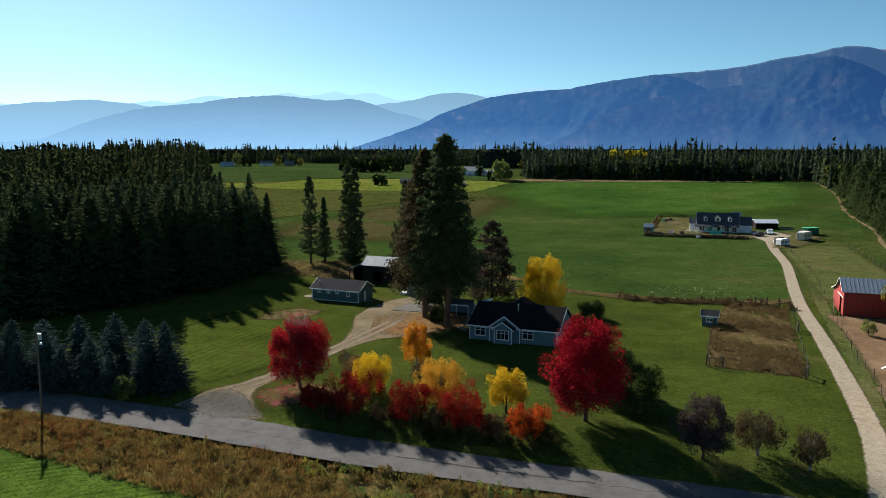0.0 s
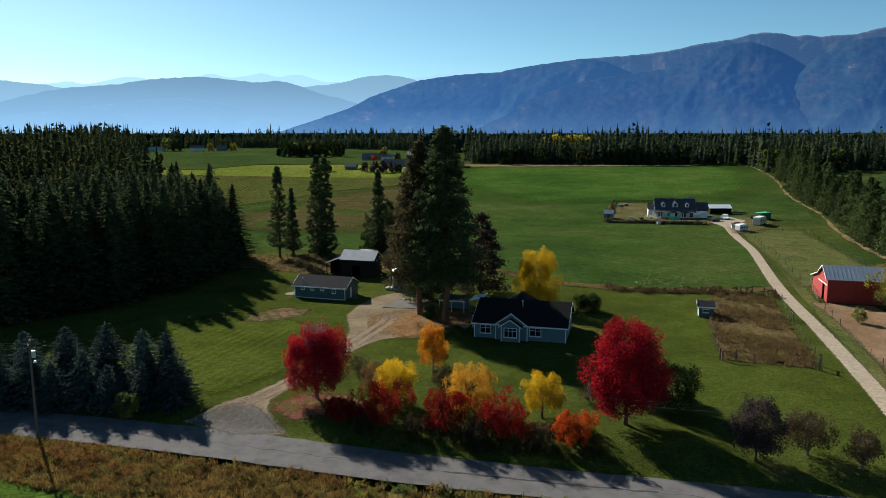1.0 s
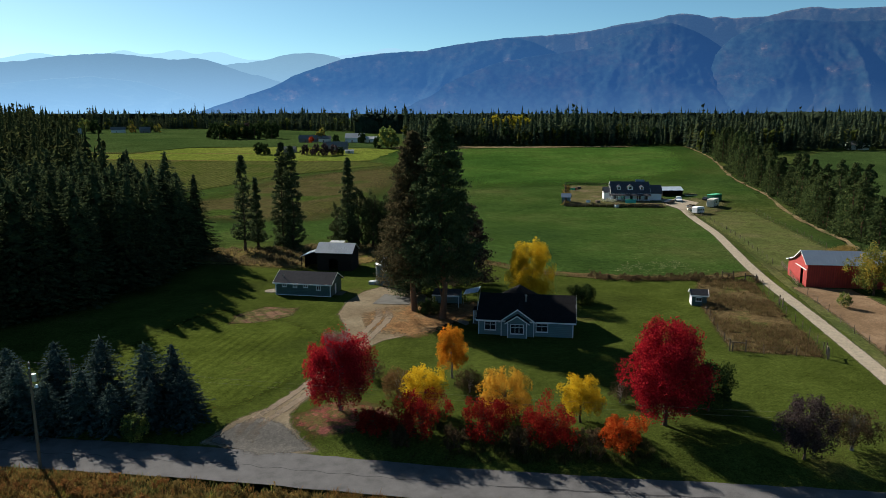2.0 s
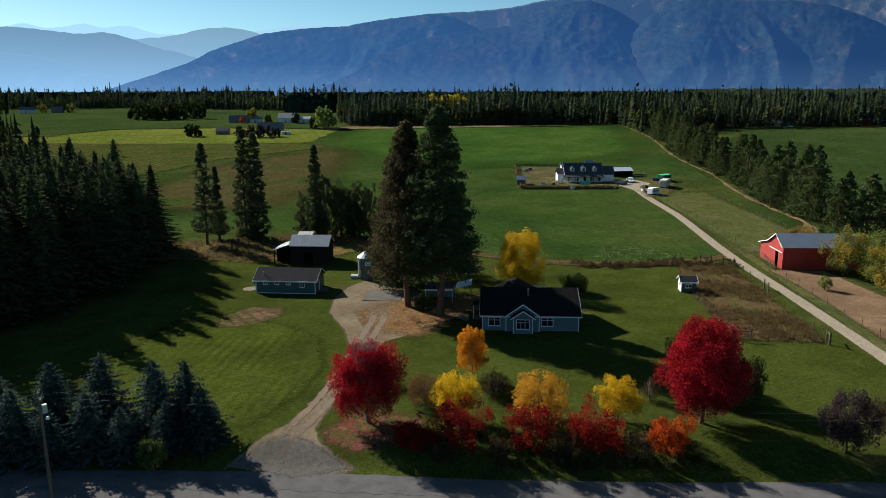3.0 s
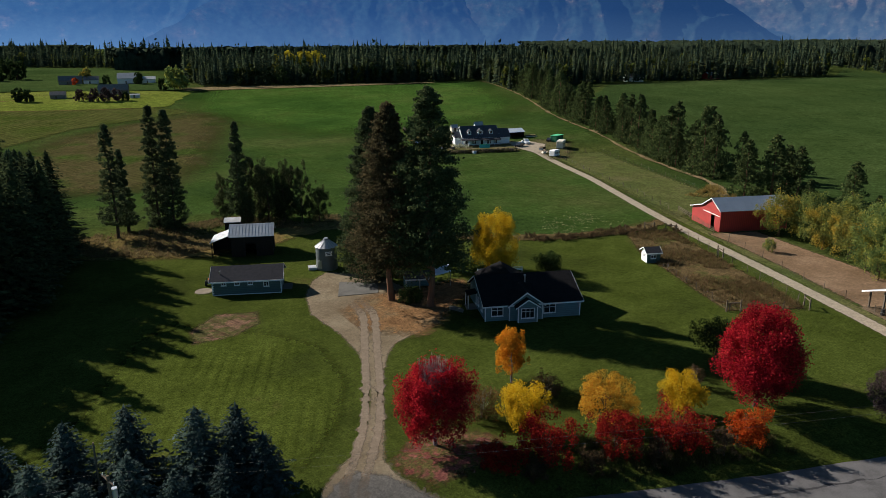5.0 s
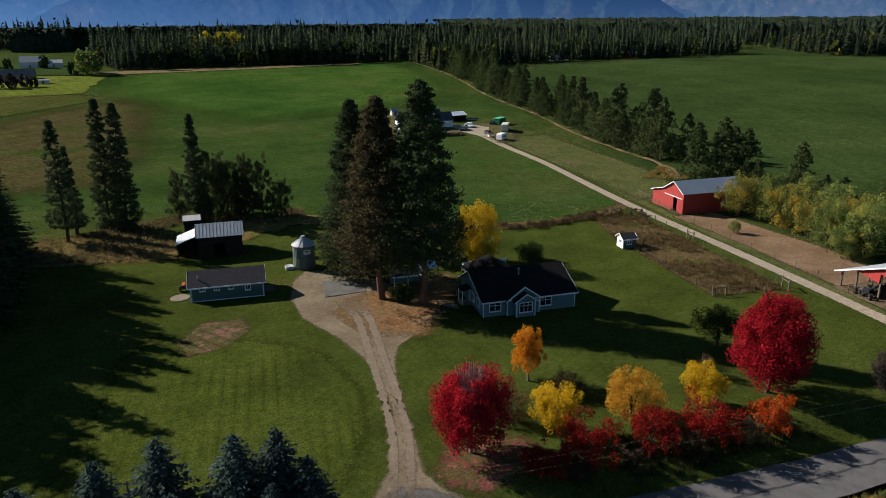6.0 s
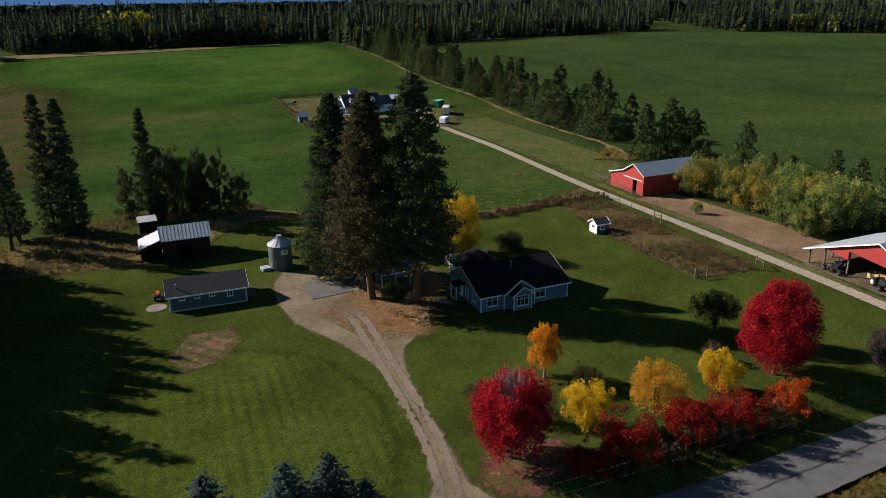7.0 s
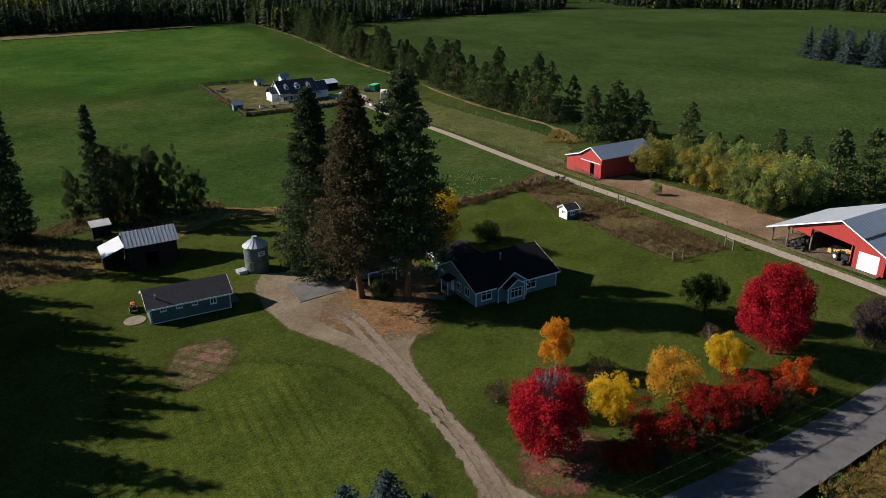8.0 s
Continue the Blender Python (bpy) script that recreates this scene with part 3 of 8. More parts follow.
def patch(name, outline, lift, material, soft=1.0, cell=0.6):
    """Ground cover inside an outline that thins out over a soft rim."""
    xs, ys = [p[0] for p in outline], [p[1] for p in outline]
    gx, gy = np.meshgrid(np.arange(min(xs) - cell, max(xs) + 2 * cell, cell), np.arange(min(ys) - cell, max(ys) + 2 * cell, cell))
    x, y = gx.ravel(), gy.ravel()
    near = np.full(x.size, 1e9)
    for (x0, y0), (x1, y1) in zip(outline, outline[1:] + outline[:1]):
        dx, dy = x1 - x0, y1 - y0
        t = np.clip(((x - x0) * dx + (y - y0) * dy) / (dx * dx + dy * dy + 1e-9), 0, 1)
        near = np.minimum(near, np.hypot(x - x0 - t * dx, y - y0 - t * dy))
    edge = np.clip(np.where(inside(outline, x, y), near, -near) / soft + 0.3, 0, 1)
    ids = np.arange(x.size).reshape(gx.shape)
    f = np.stack([ids[:-1, :-1], ids[:-1, 1:], ids[1:, 1:], ids[1:, :-1]], -1).reshape(-1, 4)
    f = f[(edge[f] > 0).any(1)]
    used = np.unique(f)
    back = np.zeros(x.size, int)
    back[used] = np.arange(len(used))
    me = mesh_of(name, np.column_stack([x, y, ground_z(x, y) + lift])[used], back[f], material)
    me.attributes.new("edge", "FLOAT", "POINT").data.foreach_set("value", edge[used].astype(np.float32))
    return me


def plot(name, outline, lift, material, ragged=0.4, step=4.0, cuts=0, seed=1):
    """A piece of ground inside an outline, with a slightly uneven edge, lying on the slope."""
    rng = np.random.default_rng(seed)
    pts = []
    for a, b in zip(outline, outline[1:] + outline[:1]):
        a, b = np.array(a, float), np.array(b, float)
        n = max(1, int(np.linalg.norm(b - a) / step))
        pts += [a + (b - a) * k / n + (rng.normal(0, ragged, 2) if k else 0) for k in range(n)]
    bm = bmesh.new()
    f = bm.faces.new([bm.verts.new((x, y, 0)) for x, y in pts])
    if f.normal.z < 0 or f.calc_area() and (f.normal_update() or f.normal.z < 0):
        f.normal_flip()
    bmesh.ops.triangulate(bm, faces=bm.faces[:])
    for _ in range(cuts):
        bmesh.ops.subdivide_edges(bm, edges=[e for e in bm.edges if e.calc_length() > 30], cuts=1, use_grid_fill=True)
        bmesh.ops.triangulate(bm, faces=bm.faces[:])
    for v in bm.verts:
        v.co.z = float(ground_z(v.co.x, v.co.y)) + lift
    me = bpy.data.meshes.new(name)
    bm.to_mesh(me)
    bm.free()
    me.materials.append(material)
    return me


def inside(outline, x, y):
    hit = np.zeros(len(x), bool)
    for (x0, y0), (x1, y1) in zip(outline, outline[1:] + outline[:1]):
        cross = ((y0 > y) != (y1 > y)) & (x < (x1 - x0) * (y - y0) / ((y1 - y0) or 1e-9) + x0)
        hit ^= cross
    return hit


def scatter(outline, gap, seed, jitter=0.42):
    """Uneven places about gap metres apart inside an outline."""
    rng = np.random.default_rng(seed)
    xs, ys = [p[0] for p in outline], [p[1] for p in outline]
    gx, gy = np.meshgrid(np.arange(min(xs), max(xs), gap), np.arange(min(ys), max(ys), gap))
    x, y = gx.ravel() + rng.uniform(-jitter, jitter, gx.size) * gap, gy.ravel() + rng.uniform(-jitter, jitter, gx.size) * gap
    keep = inside(outline, x, y)
    return np.stack([x[keep], y[keep]], 1), rng


# ---- plants ----
def unit(v):
    return v / np.maximum(np.linalg.norm(v, axis=-1, keepdims=True), 1e-9)


def kites(c, d, s, length, width):
    """Leaf shapes: centres, directions, sides, lengths, widths."""
    l, w = np.asarray(length).reshape(-1, 1), np.asarray(width).reshape(-1, 1)
    return np.stack([c - d * l * 0.5, c + s * w * 0.5 + d * l * 0.05, c + d * l * 0.5, c - s * w * 0.5 + d * l * 0.05], 1)


def conifer_crown(height, radius, low, seed, spacing=0.75, ring=6, clump=0.8, droop=0.35, power=0.85, ragged=0.2, fill=1.0, core=3):
    """Drooping sprays of needles on whorled branches round a dark core: a pointed, ragged cone."""
    rng = np.random.default_rng(seed)
    c, d, s, ln, wd = [], [], [], [], []

    def leaf(at, way, across, length, width):
        c.append(at), d.append(way), s.append(across), ln.append(length), wd.append(width)

    z = low
    while z < height - 0.4:
        f = (z - low) / (height - low)
        reach = radius * ((1 - f) ** power) * (0.72 + 0.28 * min(1, f * 7)) + 0.25
        n = max(3, int(ring * (0.5 + 0.5 * (1 - f)) + rng.uniform(0, 1)))
        a0 = rng.uniform(0, 6.28)
        for k in range(n):
            a = a0 + 6.283 * k / n + rng.normal(0, 0.25)
            r = reach * max(0.4, 1 + rng.normal(0, ragged))
            out = np.array([math.cos(a), math.sin(a), 0.0])
            side = np.array([-math.sin(a), math.cos(a), 0.0])
            m = max(1, int(r / (clump * 0.85) * fill + 0.5))
            lift = rng.normal(0, 0.2)
            for j in range(m):
                q = 1 - 0.78 * (j + rng.uniform(0, 0.5)) / m
                at = out * r * q + np.array([0, 0, z + lift - droop * r * q + 0.25 * r * max(0.0, q - 0.75)])
                size = clump * (0.55 + 0.45 * (1 - f)) * rng.uniform(0.8, 1.35)
                for w in (-1, 1):
                    fan = out * 0.62 + side * w * rng.uniform(0.15, 0.95) + np.array([0, 0, -droop * 0.8 + rng.normal(0, 0.2)])
                    leaf(at + side * w * 0.15 * size, fan, np.cross(fan, [rng.normal(0, 0.55), rng.normal(0, 0.55), 1.0]), size * 1.25, size * rng.uniform(0.45, 0.75))
        for k in range(core):
            a = rng.uniform(0, 6.283)
            leaf(np.array([math.cos(a) * reach * 0.35, math.sin(a) * reach * 0.35, z - 0.25 * reach]), np.array([math.cos(a) * 0.3, math.sin(a) * 0.3, -1.0]), np.array([-math.sin(a), math.cos(a), 0.0]), spacing * 2.2, reach * 0.85)
        z += spacing * rng.uniform(0.7, 1.3) * (1.0 - 0.35 * f)
    for k in range(5):
        leaf(np.array([0, 0, height - 0.35 - 0.28 * k]), np.array([rng.normal(0, 0.12), rng.normal(0, 0.12), 1.0]), np.array([rng.normal(), rng.normal(), 0.0]), 1.2 * max(1, clump), 0.28 * max(1, clump))
    return kites(np.array(c), unit(np.array(d)), unit(np.array(s)), np.array(ln), np.array(wd))


def pine_crown(height, radius, low, seed, clumps=150, per=26, size=0.55, power=0.75, bunch=0.17):
    """Needle tufts gathered in rounded bunches at the branch ends, with gaps between them."""
    rng = np.random.default_rng(seed)
    out = []
    for i in range(clumps):
        f = rng.uniform(0, 1) ** 1.15
        z = low + (height - low) * f
        wob = 1 + 0.28 * math.sin(5.3 * f * 6.28 + seed) * rng.uniform(0.2, 1)
        reach = radius * (1 - f) ** power * wob * (0.7 + 0.3 * min(1, f * 5 + 0.3)) + 0.15
        a, q = rng.uniform(0, 6.283), math.sqrt(rng.uniform(0.03, 1))
        c0 = np.array([math.cos(a) * reach * q, math.sin(a) * reach * q, z - 0.12 * reach * q])
        spread = np.array([1.0, 1.0, 0.55]) * (0.3 + bunch * radius * (1 - 0.85 * f)) * rng.uniform(0.7, 1.2)
        c = c0 + rng.normal(0, 0.6, (per, 3)) * spread
        d = unit(rng.normal(0, 1, (per, 3)) + np.array([math.cos(a), math.sin(a), 0.35]) * 0.8)
        out.append(kites(c, d, unit(np.cross(d, rng.normal(0, 1, (per, 3)))), size * rng.uniform(0.8, 1.6, per), size * rng.uniform(0.4, 0.75, per)))
    return np.concatenate(out)


def leaf_crown(height, width, low, seed, leaves=4200, leaf=0.34, lobes=46, taper=0.5, open_top=0.0, belly=0.42, rough=0.0):
    """Leaves on many small overlapping bunches that fill an egg-shaped crown: a knobbly outline with hollows and gaps."""
    rng = np.random.default_rng(seed)
    tall, half = height - low, width / 2

    def girth(f):
        f = np.asarray(f)
        lower = np.sqrt(np.clip(1 - ((belly - f) / (belly + 0.08)) ** 2, 0, 1))
        upper = np.clip(1 - np.clip((f - belly) / (1 - belly), 0, 1) ** 2, 0, 1) ** (0.35 + taper * 0.5)
        return np.where(f < belly, lower, upper)

    f = rng.uniform(0.06, 0.93, lobes * 3)
    f = f[rng.random(lobes * 3) < 0.25 + 0.75 * girth(f)][:lobes]
    a = rng.uniform(0, 6.283, len(f))
    out = girth(f) * half * rng.uniform(0.2, 0.86, len(f)) ** 0.7
    ball = half * rng.uniform(0.13, 0.27, len(f)) * (0.6 + 0.4 * girth(f))
    if rough:       # boughs that stick out, others that stay short
        out = out * (1 + rough * rng.normal(0, 1, len(f)))
        f = np.clip(f + 0.4 * rough * np.abs(rng.normal(0, 1, len(f))) * (rng.random(len(f)) < 0.4), 0, 1.12)
        ball = ball * (1 - 0.4 * rough)
    c = np.column_stack([np.cos(a) * out, np.sin(a) * out, low + f * tall])
    share = ball ** 2
    pick = rng.choice(len(f), leaves, p=share / share.sum())
    u = unit(rng.normal(0, 1, (leaves, 3)) + np.column_stack([np.cos(a), np.sin(a), 0.5 * np.ones(len(f))])[pick] * 0.45)
    r = ball[pick] * np.where(rng.random(leaves) < 0.7, rng.uniform(0.75, 1.12, leaves), rng.uniform(0.2, 0.9, leaves)) * (1 + np.abs(rng.normal(0, 0.16, leaves)))
    p = c[pick] + u * r[:, None] * np.array([0.92, 0.92, 1.3])
    p[:, 2] = np.maximum(p[:, 2], low * 0.6 + 0.1)
    if open_top:
        away = np.hypot(p[:, 0] - 0.05 * width, p[:, 1]) / half
        keep = (p[:, 2] < height - open_top * 2.4 * (1.0 - away)) | (rng.random(leaves) < 0.10)
        p, u = p[keep], u[keep]
    n = len(p)
    nrm = unit(u + rng.normal(0, 0.7, (n, 3)))
    d = unit(np.cross(nrm, rng.normal(0, 1, (n, 3))))
    return kites(p, d, np.cross(nrm, d), leaf * rng.uniform(0.7, 1.4, n), leaf * rng.uniform(0.55, 1.0, n))


def trunk_mesh(name, height, radius, material, seed, limbs=0, low=0.3, reach=1.0, sides=7, stems=1, twigs=0):
    """A tapered trunk (or several stems) with limbs, and fine twigs where they show."""
    rng = np.random.default_rng(seed)
    tubes = []
    for k in range(stems):
        a = 6.283 * k / stems + rng.uniform(0, 1)
        lean = 0.0 if stems == 1 else 0.16 * height
        n = 6
        pts = [(math.cos(a) * lean * (i / n) ** 1.2 + rng.normal(0, 0.01 * height), math.sin(a) * lean * (i / n) ** 1.2 + rng.normal(0, 0.01 * height), height * i / n - 0.1) for i in range(n + 1)]
        pts[0] = (0.1 * math.cos(a), 0.1 * math.sin(a), -0.15)
        rr = radius / math.sqrt(stems)
        tubes.append(tube(pts, [rr * (1.25 if i == 0 else 1) * (1 - 0.85 * i / n) for i in range(n + 1)], sides))
    for k in range(limbs):
        f = rng.uniform(low, 0.9)
        a = rng.uniform(0, 6.283)
        r = reach * (1.05 - 0.65 * f) * rng.uniform(0.7, 1.1)
        z = height * f
        up = rng.uniform(0.3, 0.9) * r
        pts = [(0, 0, z), (math.cos(a) * r * 0.5, math.sin(a) * r * 0.5, z + up * 0.4), (math.cos(a + 0.2) * r, math.sin(a + 0.2) * r, z + up)]
        q = radius * 0.42 * (1 - f * 0.6)
        tubes.append(tube(pts, [q, q * 0.6, q * 0.15], 5))
    for k in range(twigs):
        a, f = rng.uniform(0, 6.283), rng.uniform(0.55, 0.85)
        r = reach * rng.uniform(0.1, 0.55)
        top = height * rng.uniform(1.05, 1.28)
        pts = [(math.cos(a) * r * 0.3, math.sin(a) * r * 0.3, height * f), (math.cos(a) * r * 0.8, math.sin(a) * r * 0.8, (height * f + top) / 2), (math.cos(a) * r, math.sin(a) * r, top)]
        tubes.append(tube(pts, [0.045, 0.03, 0.012], 3))
    return tubes_mesh(name, tubes, material)


def plant(name, x, y, trunk, crown, label, category, group="", turn=0.0, size=1.0, tall=1.0):
    ob = thing(name, x, y, turn, label, category, group)
    ob.scale = (size, size, size * tall)
    child("trunk", trunk, ob)
    child("crown", crown, ob)
    return ob


def planted(proto, x, y, turn, size, tall=1.0):
    ob = copy_thing(proto, pose(x, y, float(ground_z(x, y)), 0, 0, turn))
    ob.scale = (size, size, size * tall)
    return ob


def wood_stuff(name, kinds, places, heights, material, label, rng):
    """Many far trees as one mesh; kinds: crowns of height 1, from fine to coarse, chosen by how far off they stand."""
    out = []
    for (x, y), h in zip(places, heights):
        far = math.hypot(x + 30, y - 30)
        some = kinds[0 if far < 210 else 1 if far < 520 else 2] if isinstance(kinds[0], list) else kinds
        q = some[rng.integers(len(some))]
        a, w = rng.uniform(0, 6.283), h * rng.uniform(0.85, 1.2)
        ca, sa = math.cos(a), math.sin(a)
        out.append(np.stack([(q[..., 0] * ca - q[..., 1] * sa) * w + x, (q[..., 0] * sa + q[..., 1] * ca) * w + y, q[..., 2] * h + float(ground_z(x, y))], -1))
    return setting(name, quads_mesh(name, np.concatenate(out), material), label, "woods", "stuff")


def thinned(pts, rng, full=480, least=0.35):
    """Fewer trees where the wood is so far off that only its outline shows."""
    far = np.hypot(pts[:, 0] + 30, pts[:, 1] - 30)
    return pts[rng.random(len(pts)) < np.clip(full / far, least, 1)]


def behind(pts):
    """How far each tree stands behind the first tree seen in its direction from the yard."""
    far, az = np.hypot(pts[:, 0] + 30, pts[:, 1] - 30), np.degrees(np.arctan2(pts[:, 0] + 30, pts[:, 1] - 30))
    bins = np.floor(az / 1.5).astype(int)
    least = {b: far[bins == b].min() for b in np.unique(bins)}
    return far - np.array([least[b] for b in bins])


def blade_stuff(name, outline, gap, height, material, label, seed, per=5, wide=0.12, category="grass", droop=0.5):
    """Tufts of tall grass or weeds inside an outline, as one mesh."""
    rng = np.random.default_rng(seed)
    xs, ys = [p[0] for p in outline], [p[1] for p in outline]
    m = int((max(xs) - min(xs)) * (max(ys) - min(ys)) / gap ** 2)
    pts = np.column_stack([rng.uniform(min(xs), max(xs), m), rng.uniform(min(ys), max(ys), m)])
    pts = pts[inside(outline, pts[:, 0], pts[:, 1])]
    lush = np.array([noise.noise((x * 0.09, y * 0.09, seed + 5)) for x, y in pts])
    pts = pts[rng.random(len(pts)) < 0.55 + 1.3 * lush]
    n = len(pts) * per
    base = np.repeat(pts, per, 0) + rng.normal(0, gap * 0.35, (n, 2))
    mound = np.repeat(0.55 + 0.9 * np.array([noise.noise((x * 0.22, y * 0.22, seed)) * 0.5 + 0.5 for x, y in pts]), per)
    h = height * mound * rng.uniform(0.5, 1.25, n)
    a = rng.uniform(0, 6.283, n)
    lean = rng.uniform(0.1, droop, n) * h
    z = ground_z(base[:, 0], base[:, 1])
    b0 = np.column_stack([base, z])
    side = np.column_stack([-np.sin(a), np.cos(a), np.zeros(n)]) * (wide * rng.uniform(0.6, 1.4, n))[:, None]
    out = np.column_stack([np.cos(a) * lean, np.sin(a) * lean, h])
    q = np.stack([b0 - side * 0.4, b0 + side * 0.4, b0 + out * 0.6 + side, b0 + out], 1)
    return setting(name, quads_mesh(name, q, material), label, category, "stuff")


def bush_stuff(name, places, material, label, rng):
    """Low, spreading bushes of small leaves that nobody would count, as one mesh."""
    kinds = [leaf_crown(1.0, 2.3, 0.02, 530 + k, 520, 0.13, 16, 0.3, 0.0, 0.35, 0.35) for k in range(3)]
    out = []
    for i, (x, y) in enumerate(places):
        q, a, w = kinds[i % 3], rng.uniform(0, 6.283), rng.uniform(0.7, 1.35)
        ca, sa = math.cos(a), math.sin(a)
        out.append(np.stack([(q[..., 0] * ca - q[..., 1] * sa) * w + x, (q[..., 0] * sa + q[..., 1] * ca) * w + y, q[..., 2] * rng.uniform(0.6, 1.25) + float(ground_z(x, y))], -1))
    return setting(name, quads_mesh(name, np.concatenate(out), material), label, "bushes", "stuff")


# ---- ground ----
def axis_steps():
    u = np.linspace(-1, 1, 141)
    return 4700 * (0.06 * u + 0.94 * u ** 3 * np.abs(u) ** 0.6)


gx, gy = np.meshgrid(axis_steps() + 40, axis_steps() + 220)
n_g = gx.shape[0]
ids = np.arange(n_g * n_g).reshape(n_g, n_g)
quads = np.stack([ids[:-1, :-1], ids[:-1, 1:], ids[1:, 1:], ids[1:, :-1]], -1).reshape(-1, 4)

setting("ground", mesh_of("ground", np.column_stack([gx.ravel(), gy.ravel(), ground_z(gx.ravel(), gy.ravel()) - 1.3 * (np.abs(past_road(gx.ravel(), gy.ravel())) < 14)]), quads, MEADOW, True), "grassy valley floor reaching to the hills", "ground")

YARD = [(-140, 129.5), (-110, 120.8), (-80, 111.3), (-60, 105), (-45, 100.1), (-30, 94.9), (-15, 89), (0, 83.6), (15, 78.9), (30, 73.9), (45, 68.8), (60, 100), (78, 150), (55, 148), (30, 158), (24, 168), (0, 192), (-40, 200), (-60, 175), (-140, 150)]
setting("lawn", plot("lawn", YARD, 0.02, LAWN, 0.3, 3), "mown green lawn with faint mowing stripes", "lawn")
bx, bd = np.meshgrid(np.arange(-140, 80.1, 1.0), np.concatenate([[2.2], np.linspace(3.0, 9.6, 15), [10.4, 12.0]]), indexing="ij")
by = np.interp(bx, [p[0] for p in ROAD], [p[1] for p in ROAD]) + bd / 0.94
by[:, 0] += 0.25 * np.sin(bx[:, 0] * 2.1) + 0.2 * np.sin(bx[:, 0] * 0.73)
ids = np.arange(bx.size).reshape(bx.shape)
bank_faces = np.stack([ids[:-1, :-1], ids[1:, :-1], ids[1:, 1:], ids[:-1, 1:]], -1).reshape(-1, 4)
setting("lawn_bank", mesh_of("lawn_bank", np.column_stack([bx.ravel(), by.ravel(), ground_z(bx.ravel(), by.ravel()) + 0.028]), bank_faces, LAWN, True), "grass bank falling from the lawn to the road", "lawn")
FIELD = [(-42, 212), (-15, 212), (0, 196), (24, 171), (30, 160.5), (52, 150), (77, 153), (96, 201), (109, 246), (119, 262), (135, 262), (150, 258), (175, 310), (212, 395), (247, 494), (160, 520), (66, 550), (50, 556), (22, 457), (-80, 500), (-160, 540), (-76, 305)]
setting("mown_lawn", patch("mown_lawn", [(-62, 104), (-50, 120), (-42, 138), (-36, 143), (-24, 131), (-20, 124), (-21, 112), (-26, 103), (-32, 96.5), (-36, 99), (-46, 106)], 0.032, MOWN, 3.0, 1.2), "grass with thin uneven mowing rows", "lawn")
setting("field_crop", plot("field_crop", FIELD, 0.05, CROP, 0.5, 10, 4), "bright green sprouting crop field with faint rows", "field")
setting("tilled_patch", patch("tilled_patch", [(-62, 262), (-20, 250), (0, 285), (34, 392), (30, 420), (-8, 402), (-36, 372), (-64, 310)], 0.24, FIELD_BROWN, 30, 4), "brown thinly sown patch of a field", "field")
setting("lush_crop", patch("lush_crop", [(58, 330), (100, 322), (150, 330), (178, 352), (205, 405), (238, 488), (160, 512), (70, 538), (45, 500), (30, 440), (45, 370)], 0.23, LUSH, 48, 4), "lusher bright green far part of the crop", "field")
setting("pale_crop_strip", patch("pale_crop_strip", [(-80, 330), (-30, 400), (30, 430), (18, 455), (-80, 496), (-150, 530), (-90, 360)], 0.22, STUBBLE, 8, 4), "thin olive crop on a rise", "field")
setting("hayfield", plot("hayfield", [(-260, 585), (-133, 523), (-69, 492), (-20, 470), (22, 458), (51, 527), (20, 548), (-26, 577), (-102, 598), (-139, 562), (-260, 620)], 0.24, HAYFIELD, 1.0, 8, 3), "pale yellow-green cut hayfield", "field")
setting("hayfield_margin", ribbon("hayfield_margin", [(-230, 612), (-131, 567), (-64, 537), (-40, 533)], [5, 4, 4, 2], 0.3, DRYGRASS, 0.5, 6), "darker unmown margin across the hayfield", "field border")
setting("field_ditch", ribbon("field_ditch", [(-240, 572), (-133, 521), (-69, 490), (-20, 468), (22, 456)], [2.5, 2.5, 2.5, 2, 2], 0.34, DRYGRASS, 0.5, 6), "dark grassy ditch between two fields", "field border")
setting("far_field", plot("far_field", [(-300, 640), (-139, 570), (-102, 604), (-26, 582), (20, 554), (48, 534), (60, 640), (60, 900), (-130, 1120), (-330, 1120), (-260, 800)], 0.25, CROP_RIGHT, 1.0, 20, 4), "green field far along the valley", "field")
setting("field_right", plot("field_right", [(132, 150), (142, 190), (165, 240), (225, 350), (300, 415), (500, 381), (652, 467), (525, 336), (596, 201), (560, 40), (330, -20), (120, 40), (92, 80), (108, 110)], 0.12, CROP_RIGHT, 0.8, 12, 4), "wide even green field behind a row of pines", "field")
setting("straw_border", ribbon("straw_border", [(44, 538), (62, 537), (107, 523), (157, 508), (212, 496)], [20, 26, 24, 16, 8], 0.5, STRAW, 0.8, 8), "dry straw-coloured border of a field", "field border")
setting("dry_border_pines", ribbon("dry_border_pines", [(106, 157), (112.5, 166), (121, 179), (132, 209), (144.5, 238), (158.5, 267), (179, 324), (214, 400), (250, 497)], [5.0, 3.6, 2.4, 2.0, 1.5, 1.3, 1.3, 1.3, 1.3], 0.3, STRAW, 0.7, 5), "dry grass border below a row of pines", "field border")
setting("pasture", patch("pasture", [(80, 151), (88, 151), (99, 156), (106, 163), (110, 172), (118, 195), (124.5, 215), (131, 234), (111.5, 242), (101.5, 213), (91.5, 184)], 0.055, PASTURE, 5, 1.2), "closely grazed pale pasture", "pasture")
setting("near_field", plot("near_field", [(-123.3, 102.9), (-76.9, 89.5), (-49.1, 77.4), (-29.5, 68.4), (-21.3, 64.8), (-5.8, 59.1), (21, 51.4), (46.7, 42.1), (40, -20), (-160, -20)], 0.03, CROP_NEAR, 0.4, 3), "bright green young crop beside the road", "field")
